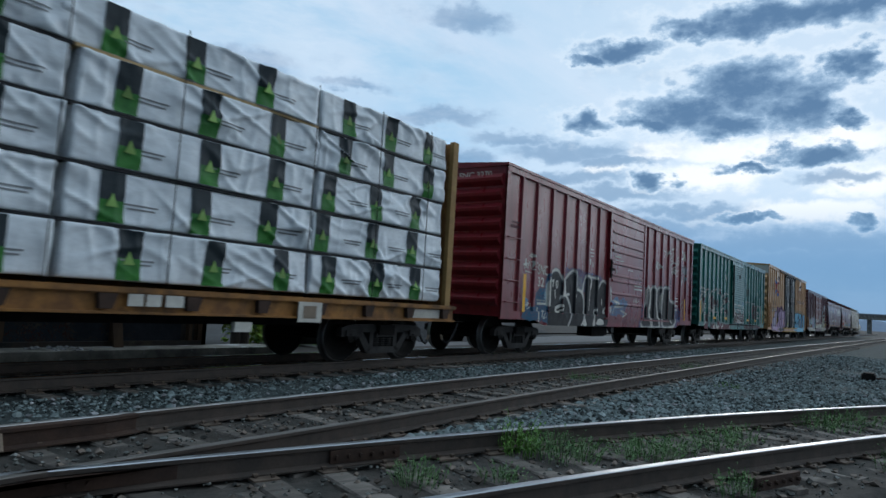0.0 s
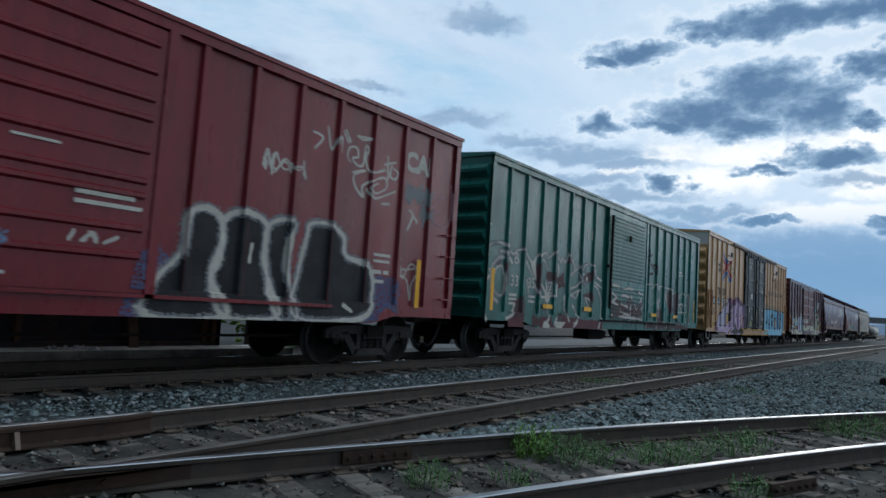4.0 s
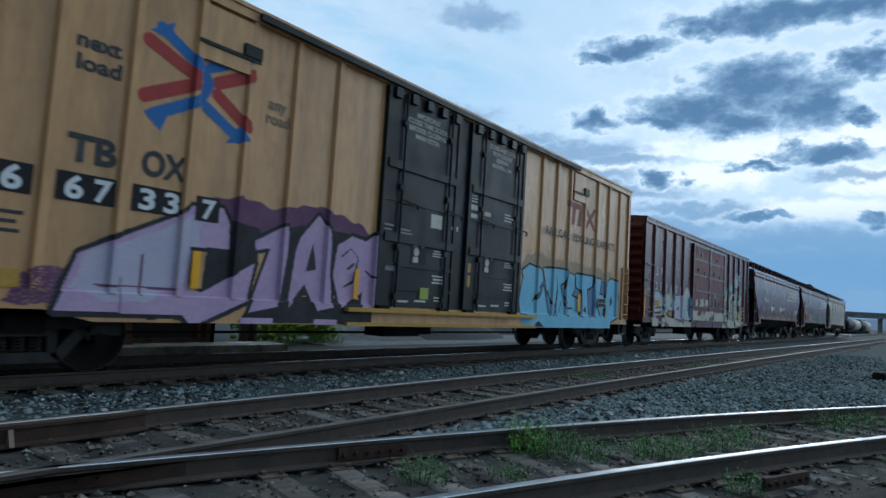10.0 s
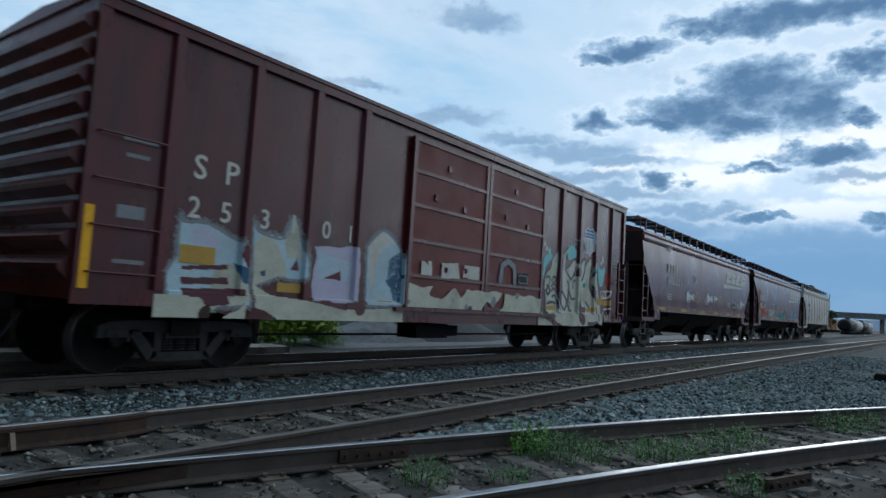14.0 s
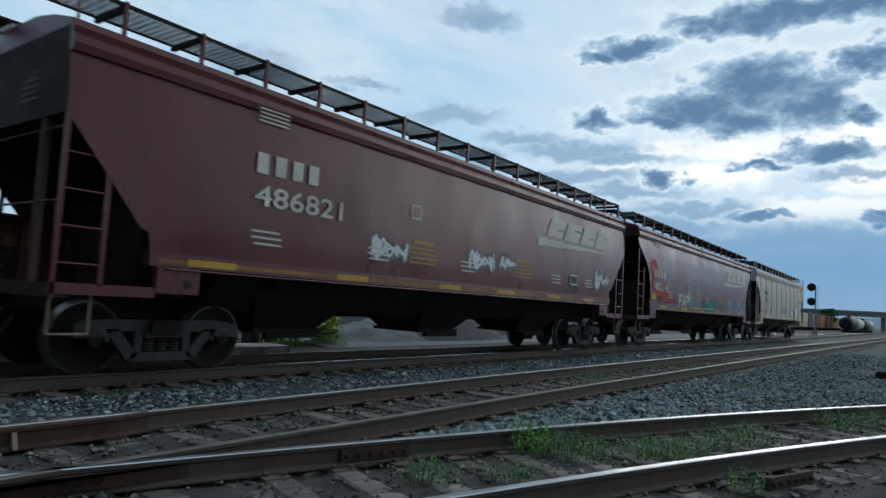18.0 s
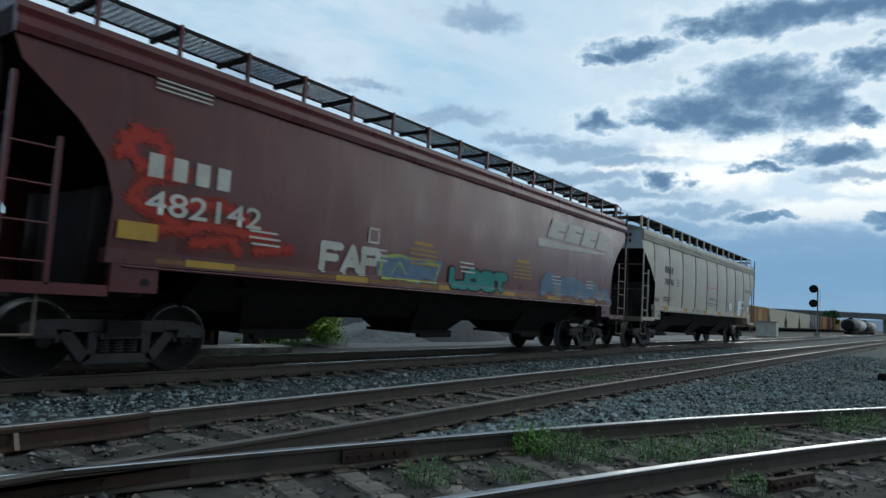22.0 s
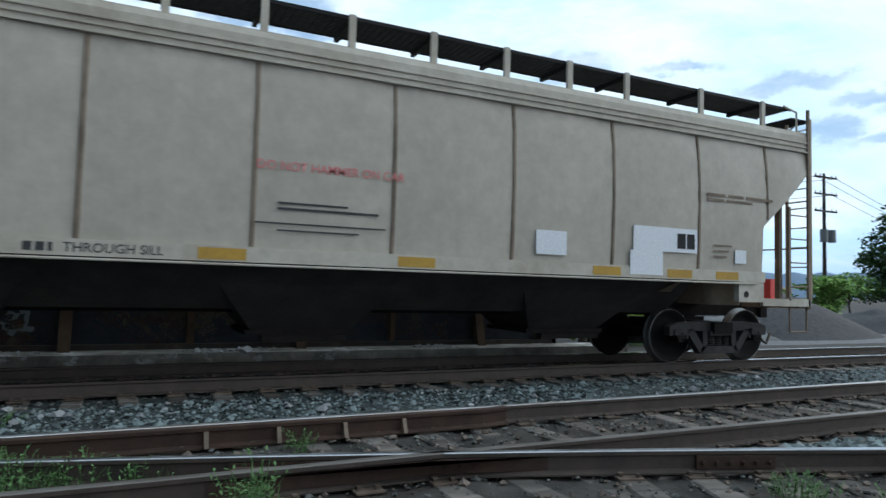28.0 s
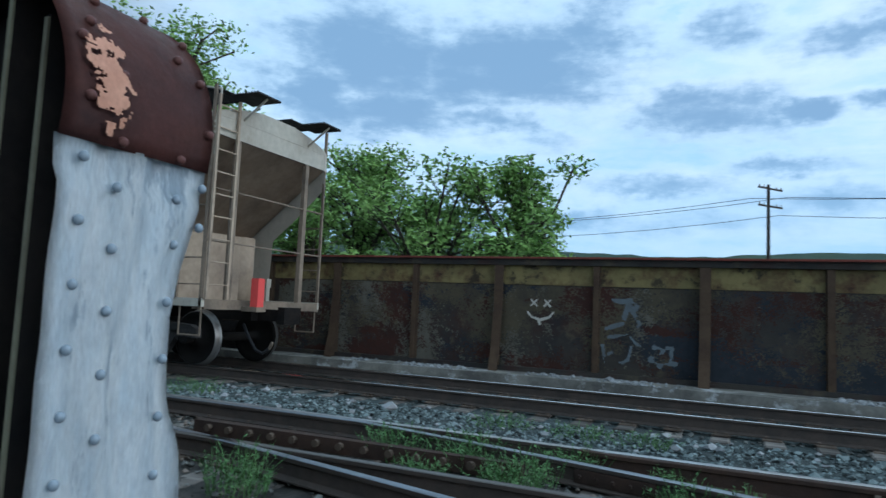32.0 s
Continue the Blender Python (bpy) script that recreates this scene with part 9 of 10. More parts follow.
                    for lo, hi, mt, nm in ((zm, z1_ - 0.01, "wrap_black", "band"), (z0_ + 0.01, zm, "wrap_green", "green_band")):
                        bm = bmesh.new()
                        cols = []
                        for i in range(11):
                            x = bx + 0.31 * i / 10
                            cols.append([bm.verts.new((x, s * (0.10 + w + 0.012 + crease(x, z, k, seam)), z)) for z in [lo + (hi - lo) * j / 10 for j in range(11)]])
                        for p, q in zip(cols, cols[1:]):
                            for j in range(10):
                                bm.faces.new((p[j], q[j], q[j + 1], p[j + 1])).smooth = True
                        part(nm, bm, mt, bu, "printed " + ("black" if nm == "band" else "green") + " band")
                    bm = bmesh.new()
                    prism(bm, [(bx + 0.08, zm - 0.08), (bx + 0.23, zm - 0.08), (bx + 0.155, zm + 0.09)], s * (0.10 + w + crease(bx + 0.155, zm, k, seam)) - 0.028, s * (0.10 + w + crease(bx + 0.155, zm, k, seam)) - 0.022)
                    part("print", bm, "leaf", bu)
                for dx in (0.55, 1.75, 2.95):
                    if x0_ + dx + 0.62 < x1_:
                        for a0, a1, zz in ((0.15, 0.62, 0.25), (0.2, 0.58, 0.20)):
                            bm = bmesh.new()
                            cols = []
                            for i in range(6):
                                x = x0_ + dx + a0 + (a1 - a0) * i / 5
                                cols.append([bm.verts.new((x, s * (0.10 + w + 0.010 + crease(x, z, k, seam)), z)) for z in (z0_ + zz, z0_ + zz + 0.024)])
                            for p, q in zip(cols, cols[1:]):
                                bm.faces.new((p[0], q[0], q[1], p[1]))
                            part("print_line", bm, "grey_paint", bu)
            # dunnage coloured black to paint the shaded gaps; one strip stays wood
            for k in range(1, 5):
                part("spacer", boxes((seam, min(seam + 3.9, 11.0), min(s * 0.12, s * 1.36), max(s * 0.12, s * 1.36), tiers[k] - 0.014, tiers[k] + 0.029)), "lumber" if k == 4 and seam == 3.50 else "black", car, "dunnage between tiers, mostly blackened as shaded gaps")
    for x in (3.4, 4.9, 7.3, 8.9, 10.4):
        bm = bmesh.new()
        tube(bm, (x, -1.44, 1.1), (x, -1.43, 4.60), 0.008, 5)
        part("tie_down", bm, "black", car, "black tie-down cable")


extra("lumber_paint", (0.36, 0.22, 0.08), 0.65, second=(0.22, 0.13, 0.05), scale=3, amount=0.7)
lumber_car()


# ---- plants ----
def leaf_cloud(name, centres, n, size, mat, parent, seed, drop=0.0, flat=0.5):
    """Leaves as small bent cards scattered through uneven lumps: (x, y, z, rx, ry, rz)."""
    rs = np.random.RandomState(seed)
    vol = np.array([c[3] * c[4] * c[5] for c in centres])
    pick = rs.choice(len(centres), n, p=vol / vol.sum())
    C = np.array(centres)[pick]
    d = rs.normal(size=(n, 3))
    d /= np.linalg.norm(d, axis=1)[:, None]
    rad = rs.uniform(0.25, 1.0, n) ** 0.45
    lump = 1 + 0.28 * np.sin(d[:, 0] * 5 + pick * 2.1) * np.cos(d[:, 2] * 6 + pick) + 0.12 * rs.normal(size=n)
    P = C[:, :3] + d * (rad * lump)[:, None] * C[:, 3:]
    u = rs.normal(size=(n, 3)) * np.array([1, 1, flat])
    u /= np.linalg.norm(u, axis=1)[:, None]
    w = np.cross(u, rs.normal(size=(n, 3)))
    w /= np.linalg.norm(w, axis=1)[:, None] + 1e-9
    s = (size * rs.uniform(0.55, 1.35, n))[:, None]
    a, b = u * s, w * s * 0.42
    V = np.stack([P - a, P + b - a * 0.1, P + a, P - b - a * 0.1], 1).reshape(-1, 3)
    F = np.arange(4 * n).reshape(-1, 4)
    me = bpy.data.meshes.new(name)
    me.from_pydata(V.tolist(), [], F.tolist())
    me.materials.append(M[mat])
    ob = new(name, me)
    if parent:
        ob.parent = parent
    return ob


def tree(label, x, y, height, crown, n, size, mat, seed, base=-0.4, name="tree"):
    t = thing(name, label, "tree" if name == "tree" else "shrub")
    rs = random.Random(seed)
    bm = bmesh.new()
    r0 = height * 0.022
    top = Vector((x + rs.uniform(-.3, .3), y, base + height * 0.62))
    prev, rad = Vector((x, y, base)), r0
    for i in range(1, 6):
        p = Vector((x, y, base)).lerp(top, i / 5) + Vector((rs.uniform(-.08, .08), rs.uniform(-.08, .08), 0)) * height * 0.1
        tube(bm, prev, p, rad, 7)
        prev, rad = p, rad * 0.85
    part("trunk", bm, "bark", t)
    for c in crown:
        bm = bmesh.new()
        a = Vector((x, y, base)).lerp(top, rs.uniform(0.35, 0.9))
        b = Vector(c[:3])
        mid = a.lerp(b, 0.5) + Vector((0, 0, 0.12 * height * rs.uniform(0, 0.4)))
        tube(bm, a, mid, r0 * 0.45, 6), tube(bm, mid, b, r0 * 0.28, 5)
        for _ in range(4):
            e = b + Vector((rs.uniform(-1, 1) * c[3], rs.uniform(-1, 1) * c[4], rs.uniform(-0.4, 0.9) * c[5])) * 0.8
            tube(bm, mid.lerp(b, rs.uniform(0.3, 1)), e, r0 * 0.13, 4)
        part("limb", bm, "bark", t)
    leaf_cloud("crown", crown, n, size, mat, t, seed)
    return t


def crown_of(x, y, z0, z1, r, k, seed, lump=1.0):
    rs = random.Random(seed)
    out = []
    for i in range(k):
        a, q = rs.uniform(0, 6.28), rs.uniform(0, 0.75)
        z = rs.uniform(z0 + 0.15 * (z1 - z0), z1 - 0.15 * (z1 - z0))
        s = 1.0 - 0.45 * abs((z - z0) / (z1 - z0) - 0.42)
        out.append((x + r * q * s * math.cos(a), y + r * q * s * math.sin(a), z, r * lump * rs.uniform(0.22, 0.40), r * lump * rs.uniform(0.22, 0.40), (z1 - z0) * lump * rs.uniform(0.07, 0.15)))
    return out


for args in ((-14.6, 23.5, 1.2, 8.4, 3.8, 22, 3), (-11.0, 22.0, 1.0, 7.0, 4.2, 26, 5), (-7.6, 23.0, 1.2, 7.2, 3.4, 20, 7), (-18.6, 25.0, 1.5, 8.2, 3.6, 18, 9)):
    tree("leafy green tree behind the bridge girder", args[0], args[1], args[3], crown_of(*args[:5], args[5] + 14, args[6], 0.80), 10000, 0.115, "leaf", args[6])
tree("tall green tree behind the bridge", -24.5, 21.0, 14.6, crown_of(-24.5, 21.0, 3.0, 14.6, 5.2, 46, 12), 26000, 0.13, "leaf", 12)
tree("low dense dark-green tree beyond the gravel pile", 31.0, 33.5, 4.6, crown_of(31.0, 33.5, 0.3, 4.6, 3.1, 26, 14), 7000, 0.14, "leaf_dark", 14)
tree("dark-green tree beside the gravel pile", 48.5, 27.5, 8.0, crown_of(48.5, 27.5, 0.2, 8.0, 4.2, 30, 16), 8000, 0.20, "leaf_dark", 16)
tree("yellow-green shrub at the end of the girder", 10.4, 15.4, 3.1, [(9.6, 15.3, 2.5, 0.9, 0.9, 0.35), (10.6, 15.2, 2.7, 1.0, 0.8, 0.30), (11.5, 15.5, 2.2, 0.8, 0.8, 0.35), (10.0, 15.0, 1.9, 0.8, 0.8, 0.4), (11.0, 14.8, 1.5, 1.0, 0.8, 0.5),
                                                                     (11.9, 15.0, 1.1, 0.9, 0.8, 0.45), (10.4, 14.7, 0.9, 0.9, 0.7, 0.5), (8.7, 15.6, 2.6, 0.6, 0.6, 0.3)], 4200, 0.12, "leaf_bright", 18, name="shrub")
tree("low yellow-green shrub beside the main track", 12.8, 14.5, 1.2, [(12.3, 14.3, 0.35, 0.9, 0.7, 0.4), (13.2, 14.4, 0.45, 0.9, 0.7, 0.45), (13.9, 14.6, 0.15, 0.7, 0.6, 0.35), (11.5, 14.2, 0.1, 0.8, 0.6, 0.3), (13.4, 14.6, 0.8, 0.5, 0.5, 0.3)], 3600, 0.09, "leaf_bright", 20, name="shrub")
tree("dark round tree far down the line", 236, 24.5, 6.6, crown_of(236, 24.5, 0.8, 6.8, 4.6, 12, 22), 1500, 0.5, "leaf_dark", 22)
for i in range(12):
    x, y = 120 + 22 * i + 8 * math.sin(i * 2.7), 62 + 3.2 * i + 6 * math.cos(i * 1.9)
    h = 7.5 + 2.2 * math.sin(i * 1.7)
    tree("distant tree behind the yard", x, y, h, crown_of(x, y, 0.6, h, 5.2, 9, 40 + i), 700, 0.6, "leaf_dark", 40 + i)
for i in range(9):
    x, y = -60 + 19 * i, 95 + 6 * math.sin(i * 2.1)
    if not -8 < x < 60:
        h = 8.0
        tree("distant tree beyond the bridge", x, y, h, crown_of(x, y, 0.6, h, 5.5, 9, 70 + i), 700, 0.6, "leaf_dark", 70 + i)


def weed(x, y, r, h, n, seed, mat="weed_leaf", label="wispy green weed growing between the ties"):
    """Thin stems with small leaves along them."""
    t = thing("weed", label, "weed", "weeds between the tracks", at=pose(x, y, -0.215))
    rs = random.Random(seed)
    bm = bmesh.new()
    for _ in range(n):
        a, q = rs.uniform(0, 6.28), r * rs.uniform(0, 1) ** 0.6
        bx, by = q * math.cos(a), q * math.sin(a)
        hh = h * rs.uniform(0.45, 1.0) * (1 - 0.35 * q / r)
        lx, ly = rs.gauss(0, 0.22) * hh + bx * 0.25, rs.gauss(0, 0.22) * hh + by * 0.25
        p0, p1, p2 = Vector((bx, by, 0)), Vector((bx + lx * 0.4, by + ly * 0.4, hh * 0.6)), Vector((bx + lx, by + ly, hh))
        for u, v in ((p0, p1), (p1, p2)):
            s = Vector((0.0035, 0, 0)) if rs.random() < 0.5 else Vector((0, 0.0035, 0))
            bm.faces.new([bm.verts.new(k) for k in (u - s, u + s, v + s * 0.5, v - s * 0.5)])
        for _k in range(rs.randint(5, 9)):
            f = rs.uniform(0.15, 1.0)
            c = p0.lerp(p1, f / 0.6) if f < 0.6 else p1.lerp(p2, (f - 0.6) / 0.4)
            d = Vector((rs.gauss(0, 1), rs.gauss(0, 1), rs.uniform(0.1, 0.9))).normalized() * rs.uniform(0.016, 0.040) * (0.7 + h)
            w = d.cross(Vector((0, 0, 1))).normalized() * d.length * 0.25
            bm.faces.new([bm.verts.new(k) for k in (c, c + d * 0.5 + w, c + d, c + d * 0.5 - w)])
    ob = part("leaves", bm, mat, t)
    return t


for i, (x, y, r, h, n) in enumerate(((5.55, 2.98, 0.20, 0.36, 60), (5.75, 2.62, 0.36, 0.26, 120), (6.45, 2.08, 0.36, 0.20, 120), (6.95, 1.95, 0.25, 0.18, 60), (7.55, 1.72, 0.34, 0.22, 100), (8.3, 1.55, 0.25, 0.20, 60), (10.3, 0.95, 0.45, 0.24, 120), (11.2, 0.6, 0.4, 0.22, 90),
                                     (4.10, 3.02, 0.22, 0.18, 60), (5.70, 1.10, 0.16, 0.22, 40), (7.9, 0.10, 0.2, 0.2, 50), (4.65, 2.64, 0.2, 0.14, 40), (8.8, 0.05, 0.3, 0.2, 60), (12.6, 5.50, 0.35, 0.14, 70), (18.5, 4.70, 0.4, 0.2, 60), (13.3, 5.4, 0.3, 0.10, 50),
                                     (-3.55, 3.70, 0.24, 0.36, 80), (-2.45, 5.30, 0.32, 0.32, 110), (-1.62, 5.50, 0.30, 0.26, 100), (-0.87, 5.45, 0.2, 0.2, 50), (-7.4, 7.1, 0.4, 0.22, 80), (-2.6, 4.62, 0.25, 0.22, 80), (-1.95, 4.82, 0.25, 0.24, 80),
                                     (-1.25, 7.3, 0.35, 0.14, 70), (-0.65, 4.9, 0.3, 0.26, 90), (-0.3, 5.0, 0.26, 0.22, 70), (0.62, 3.98, 0.16, 0.34, 50), (0.05, 4.78, 0.22, 0.2, 60), (1.25, 5.45, 0.12, 0.2, 25), (-1.85, 4.9, 0.3, 0.3, 80), (0.7, 4.72, 0.15, 0.22, 40),
                                     (-1.95, 7.3, 0.4, 0.16, 80), (-2.9, 7.45, 0.4, 0.16, 80), (-3.2, 5.35, 0.35, 0.28, 100), (-1.3, 3.6, 0.3, 0.25, 80), (-0.4, 3.4, 0.25, 0.3, 70), (0.45, 3.35, 0.2, 0.3, 60), (14.5, 3.0, 0.3, 0.15, 40), (11.8, 13.6, 0.6, 0.4, 120), (13.4, 13.7, 0.6, 0.35, 120))):
    weed(x, y, r * 0.95, h * 1.35, int(n * 1.15), 100 + i, "fresh_leaf" if i in (0, 38, 39) else "weed_leaf", "bright green leafy weed beside the rail" if i == 0 else "wispy green weed growing between the ties")


# ---- beyond the tracks ----
def mound(name, label, cx, cy, rx, ry, h, mat, base=-0.3):
    bm = bmesh.new()
    rows = []
    for i in range(29):
        row = []
        for j in range(29):
            u, v = -1 + i / 14, -1 + j / 14
            d = math.hypot(u, v)
            z = h * max(0, 1 - d ** 1.35) + 0.28 * noise.noise((u * 4, v * 4, 5)) * max(0, 1 - d) + 0.12 * noise.noise((u * 13, v * 13, 2)) * max(0, 1 - d)
            row.append(bm.verts.new((cx + rx * u, cy + ry * v, base + z)))
        rows.append(row)
    for r, s in zip(rows, rows[1:]):
        for j in range(28):
            bm.faces.new((r[j], s[j], s[j + 1], r[j + 1])).smooth = True
    return tagged(mesh_ob(name, bm, mat), label, "gravel pile", "gravel piles")


mound("gravel_pile", "heap of dark grey crushed stone beside the main track", 21.0, 18.3, 6.8, 4.6, 2.15, "pile")
mound("gravel_pile", "low heap of pale crushed stone beside the main track", 17.2, 15.4, 3.0, 1.6, 0.75, "pale_gravel")
mound("gravel_pile", "low heap of dark crushed stone far along the track", 31.5, 18.5, 5.0, 3.0, 1.0, "pile")
for x in (10.05, 10.32):
    bm = bmesh.new()
    cylinder(bm, (x, 13.1, 0.12), (0, 0, 1), 0.11, 0.9, 12)
    tagged(mesh_ob("bollard", bm, "creosote"), "short black weathered wooden post", "post", "posts at the bridge end")


def pole(x, y, h, arms, turn, trans=False):
    t = thing("utility_pole", "dark wooden utility pole with crossarms", "utility pole", "utility poles", at=pose(x, y, 0, 0, 0, turn))
    bm = bmesh.new()
    cylinder(bm, (0, 0, h / 2 - 0.4), (0, 0, 1), 0.17, h, 10, 0.11)
    part("pole", bm, "creosote", t)
    for i in range(arms):
        z = h - 0.8 - 1.35 * i
        part("crossarm", boxes((-1.35, 1.35, -0.22, -0.12, z, z + 0.13)), "creosote", t)
        for dx in (-1.25, -0.7, 0.7, 1.25):
            bm = bmesh.new()
            cylinder(bm, (dx, -0.17, z + 0.22), (0, 0, 1), 0.05, 0.18, 8, 0.03)
            part("insulator", bm, "grey_paint", t)
    if trans:
        for dx in (-0.5, 0.5):
            bm = bmesh.new()
            cylinder(bm, (dx, -0.3, h - 5.4), (0, 0, 1), 0.28, 1.0, 12)
            part("transformer", bm, "grey_paint", t, "grey transformer can")
    return t


POLES = [(49.5, 33.6, 11.4, 3, True), (1.4, 55.0, 11.9, 2, False), (25.5, 108.0, 12.4, 1, False), (140.0, 58.0, 11.0, 2, False), (-45.0, 58.0, 11.0, 2, False), (46.0, 60.0, 6.0, 1, False)]
for i, (x, y, h, a, tr) in enumerate(POLES):
    pole(x, y, h, a, 52 if i == 1 else 8 * i, tr)


def wire(a, b, sag, r=0.022):
    bm = bmesh.new()
    pts = [Vector(a).lerp(Vector(b), i / 10) - Vector((0, 0, sag * 4 * (i / 10) * (1 - i / 10))) for i in range(11)]
    run(bm, pts, r, 5)
    tagged(mesh_ob("power_line", bm, "black"), "thin black overhead wire between poles", "wire", "overhead wires")


for dx, dz in ((-1.25, -0.55), (1.25, -0.55), (0.7, -1.9)):
    wire((1.4 + dx, 54.8, 11.0 + dz), (49.5 + dx, 33.4, 11.2 + dz), 1.6)
    wire((1.4 + dx, 54.8, 11.0 + dz), (-45.0 + dx, 58, 10.8 + dz), 1.4)
    wire((49.5 + dx, 33.4, 11.2 + dz), (140 + dx, 58, 10.8 + dz), 2.0)


def ridge(name, label, dist, a0, a1, height, rough, mat, seed):
    """A wooded skyline between two bearings."""
    bm = bmesh.new()
    rows = []
    n = 140
    for i in range(n + 1):
        a = radians(a0 + (a1 - a0) * i / n)
        fade = min(1, i / 14, (n - i) / 14)
        z = height * fade * (1 + rough * noise.noise((i * 0.06, seed, 0)) + 0.35 * rough * noise.noise((i * 0.4, seed, 3)) + 0.10 * rough * noise.noise((i * 1.7, seed, 5)))
        rows.append([bm.verts.new((d * math.cos(a), d * math.sin(a), zz)) for d, zz in ((dist * 0.72, -3), (dist * 0.88, z * 0.6), (dist, z), (dist * 1.15, -3))])
    for r, s in zip(rows, rows[1:]):
        for j in range(3):
            bm.faces.new((r[j], s[j], s[j + 1], r[j + 1])).smooth = True
    tagged(mesh_ob(name, bm, mat), label, "hill", kind="structure")


ridge("backdrop_hill", "wooded green hillside on the horizon", 900, 66, 165, 82, 0.10, "hill", 2)
# far ridges get their haze from the blue colour alone
ridge("backdrop_mountain", "mountain ridge on the horizon, haze in its blue colour", 2300, 20, 75, 75, 0.35, "far_hill", 7)
ridge("backdrop_ridge", "low ridge on the horizon, haze in its blue colour", 2400, -40, 25, 26, 0.4, "far_hill", 9)


def shed():
    t = thing("low_building", "low white industrial building with a red roof", "building", at=pose(84, 80, -0.3, 0, 0, -20))
    part("wall", boxes((-14, 14, -5, 5, 0, 2.4)), "off_white", t)
    bm = bmesh.new()
    prism(bm, [(-5.4, 2.4), (0, 3.6), (5.4, 2.4)], -14.4, 14.4, "x")
    part("roof", bm, "roof_red", t)
    for i in range(6):
        part("window", boxes((-12 + 4.4 * i, -10.4 + 4.4 * i, -5.04, -4.99, 0.9, 1.8)), "ink", t)
    return t


shed()


def signal_mast():
    t = thing("rail_signal", "black railway signal mast with two round heads", "railway signal", at=pose(104.0, 12.25, -0.25))
    bm = bmesh.new()
    cylinder(bm, (0, 0, 3.4), (0, 0, 1), 0.075, 6.8, 10)
    part("mast", bm, "grey_paint", t)
    part("base", boxes((-0.35, 0.35, -0.35, 0.35, 0, 0.5)), "concrete", t)
    for z in (6.55, 4.55):
        bm = bmesh.new()
        cylinder(bm, (-0.25, 0.45, z), (1, 0, 0), 0.55, 0.05, 24)
        part("target", bm, "signal_black", t)
        bm = bmesh.new()
        cylinder(bm, (-0.45, 0.45, z), (1, 0, 0), 0.13, 0.4, 12)
        part("hood", bm, "signal_black", t)
        part("head", boxes((-0.2, 0.15, 0.2, 0.7, z - 0.2, z + 0.2), (-0.05, 0.05, 0.0, 0.3, z - 0.05, z + 0.05)), "signal_black", t)
    part("ladder", boxes((-0.04, -0.02, -0.35, -0.32, 0.3, 6.6), (-0.04, -0.02, -0.12, -0.09, 0.3, 6.6), *[(-0.04, -0.02, -0.35, -0.09, 0.6 + 0.4 * i, 0.62 + 0.4 * i) for i in range(15)]), "grey_paint", t)


signal_mast()
cab = thing("equipment_cabinet", "pale grey metal trackside equipment cabinet", "cabinet", at=pose(75.0, 13.35, -0.25))
part("body", boxes((-0.6, 0.6, -0.95, 0.95, 0.1, 1.55)), "off_white", cab), part("roof", boxes((-0.66, 0.66, -1.02, 1.02, 1.55, 1.63)), "grey_paint", cab), part("plinth", boxes((-0.65, 0.65, -1.0, 1.0, -0.1, 0.1)), "concrete", cab)
part("door_seam", boxes((-0.61, -0.602, -0.01, 0.01, 0.2, 1.5)), "ink", cab)


# ---- cars standing in the far yard ----
def far_wheels(t, L):
    for x in (1.6, 3.2, L - 3.2, L - 1.6):
        bm = bmesh.new()
        cylinder(bm, (x, 0, 0.42), (0, 1, 0), 0.42, 1.6, 10)
        part("wheelset", bm, "steel_dark", t)
    part("frame", boxes((0.2, L - 0.2, -1.2, 1.2, 0.75, 1.05)), "steel_dark", t)


def far_tank(x, y, L, mat, label, z=-0.6):
    t = thing("tank_car", label, "tank car", "cars standing in the far yard", at=pose(x, y, z))
    far_wheels(t, L)
    bm = bmesh.new()
    rs = [(0.0, 0.9), (0.25, 1.25), (0.8, 1.48), (L - 0.8, 1.48), (L - 0.25, 1.25), (L, 0.9)]
    rings = [[bm.verts.new((a, r * math.cos(6.2832 * i / 20), 2.55 + r * math.sin(6.2832 * i / 20))) for i in range(20)] for a, r in rs]
    for p, q in zip(rings, rings[1:]):
        for i in range(20):
            bm.faces.new((p[i], p[(i + 1) % 20], q[(i + 1) % 20], q[i])).smooth = True
    bm.faces.new(rings[0][::-1]), bm.faces.new(rings[-1])
    part("tank", bm, mat, t)
    bm = bmesh.new()
    cylinder(bm, (L / 2, 0, 4.15), (0, 0, 1), 0.5, 0.4, 12)
    part("dome", bm, mat, t)
    part("walkway", boxes((L / 2 - 1.3, L / 2 + 1.3, -1.0, 1.0, 3.95, 4.0)), "steel_dark", t)


def far_box(x, y, L, mat, label, top=4.4, z=-0.6):
    t = thing("standing_boxcar", label, "boxcar", "cars standing in the far yard", at=pose(x, y, z))
    far_wheels(t, L)
    part("body", boxes((0.1, L - 0.1, -1.5, 1.5, 1.05, top)), mat, t)
    part("roof", boxes((0.05, L - 0.05, -1.58, 1.58, top, top + 0.12)), mat, t)
    for i in range(11):
        part("side_post", boxes((0.8 + (L - 1.6) * i / 10 - 0.06, 0.8 + (L - 1.6) * i / 10 + 0.06, -1.57, -1.501, 1.05, top - 0.05)), mat, t)
    part("door", boxes((L / 2 - 1.6, L / 2 + 1.6, -1.59, -1.50, 1.1, top - 0.15)), mat, t)


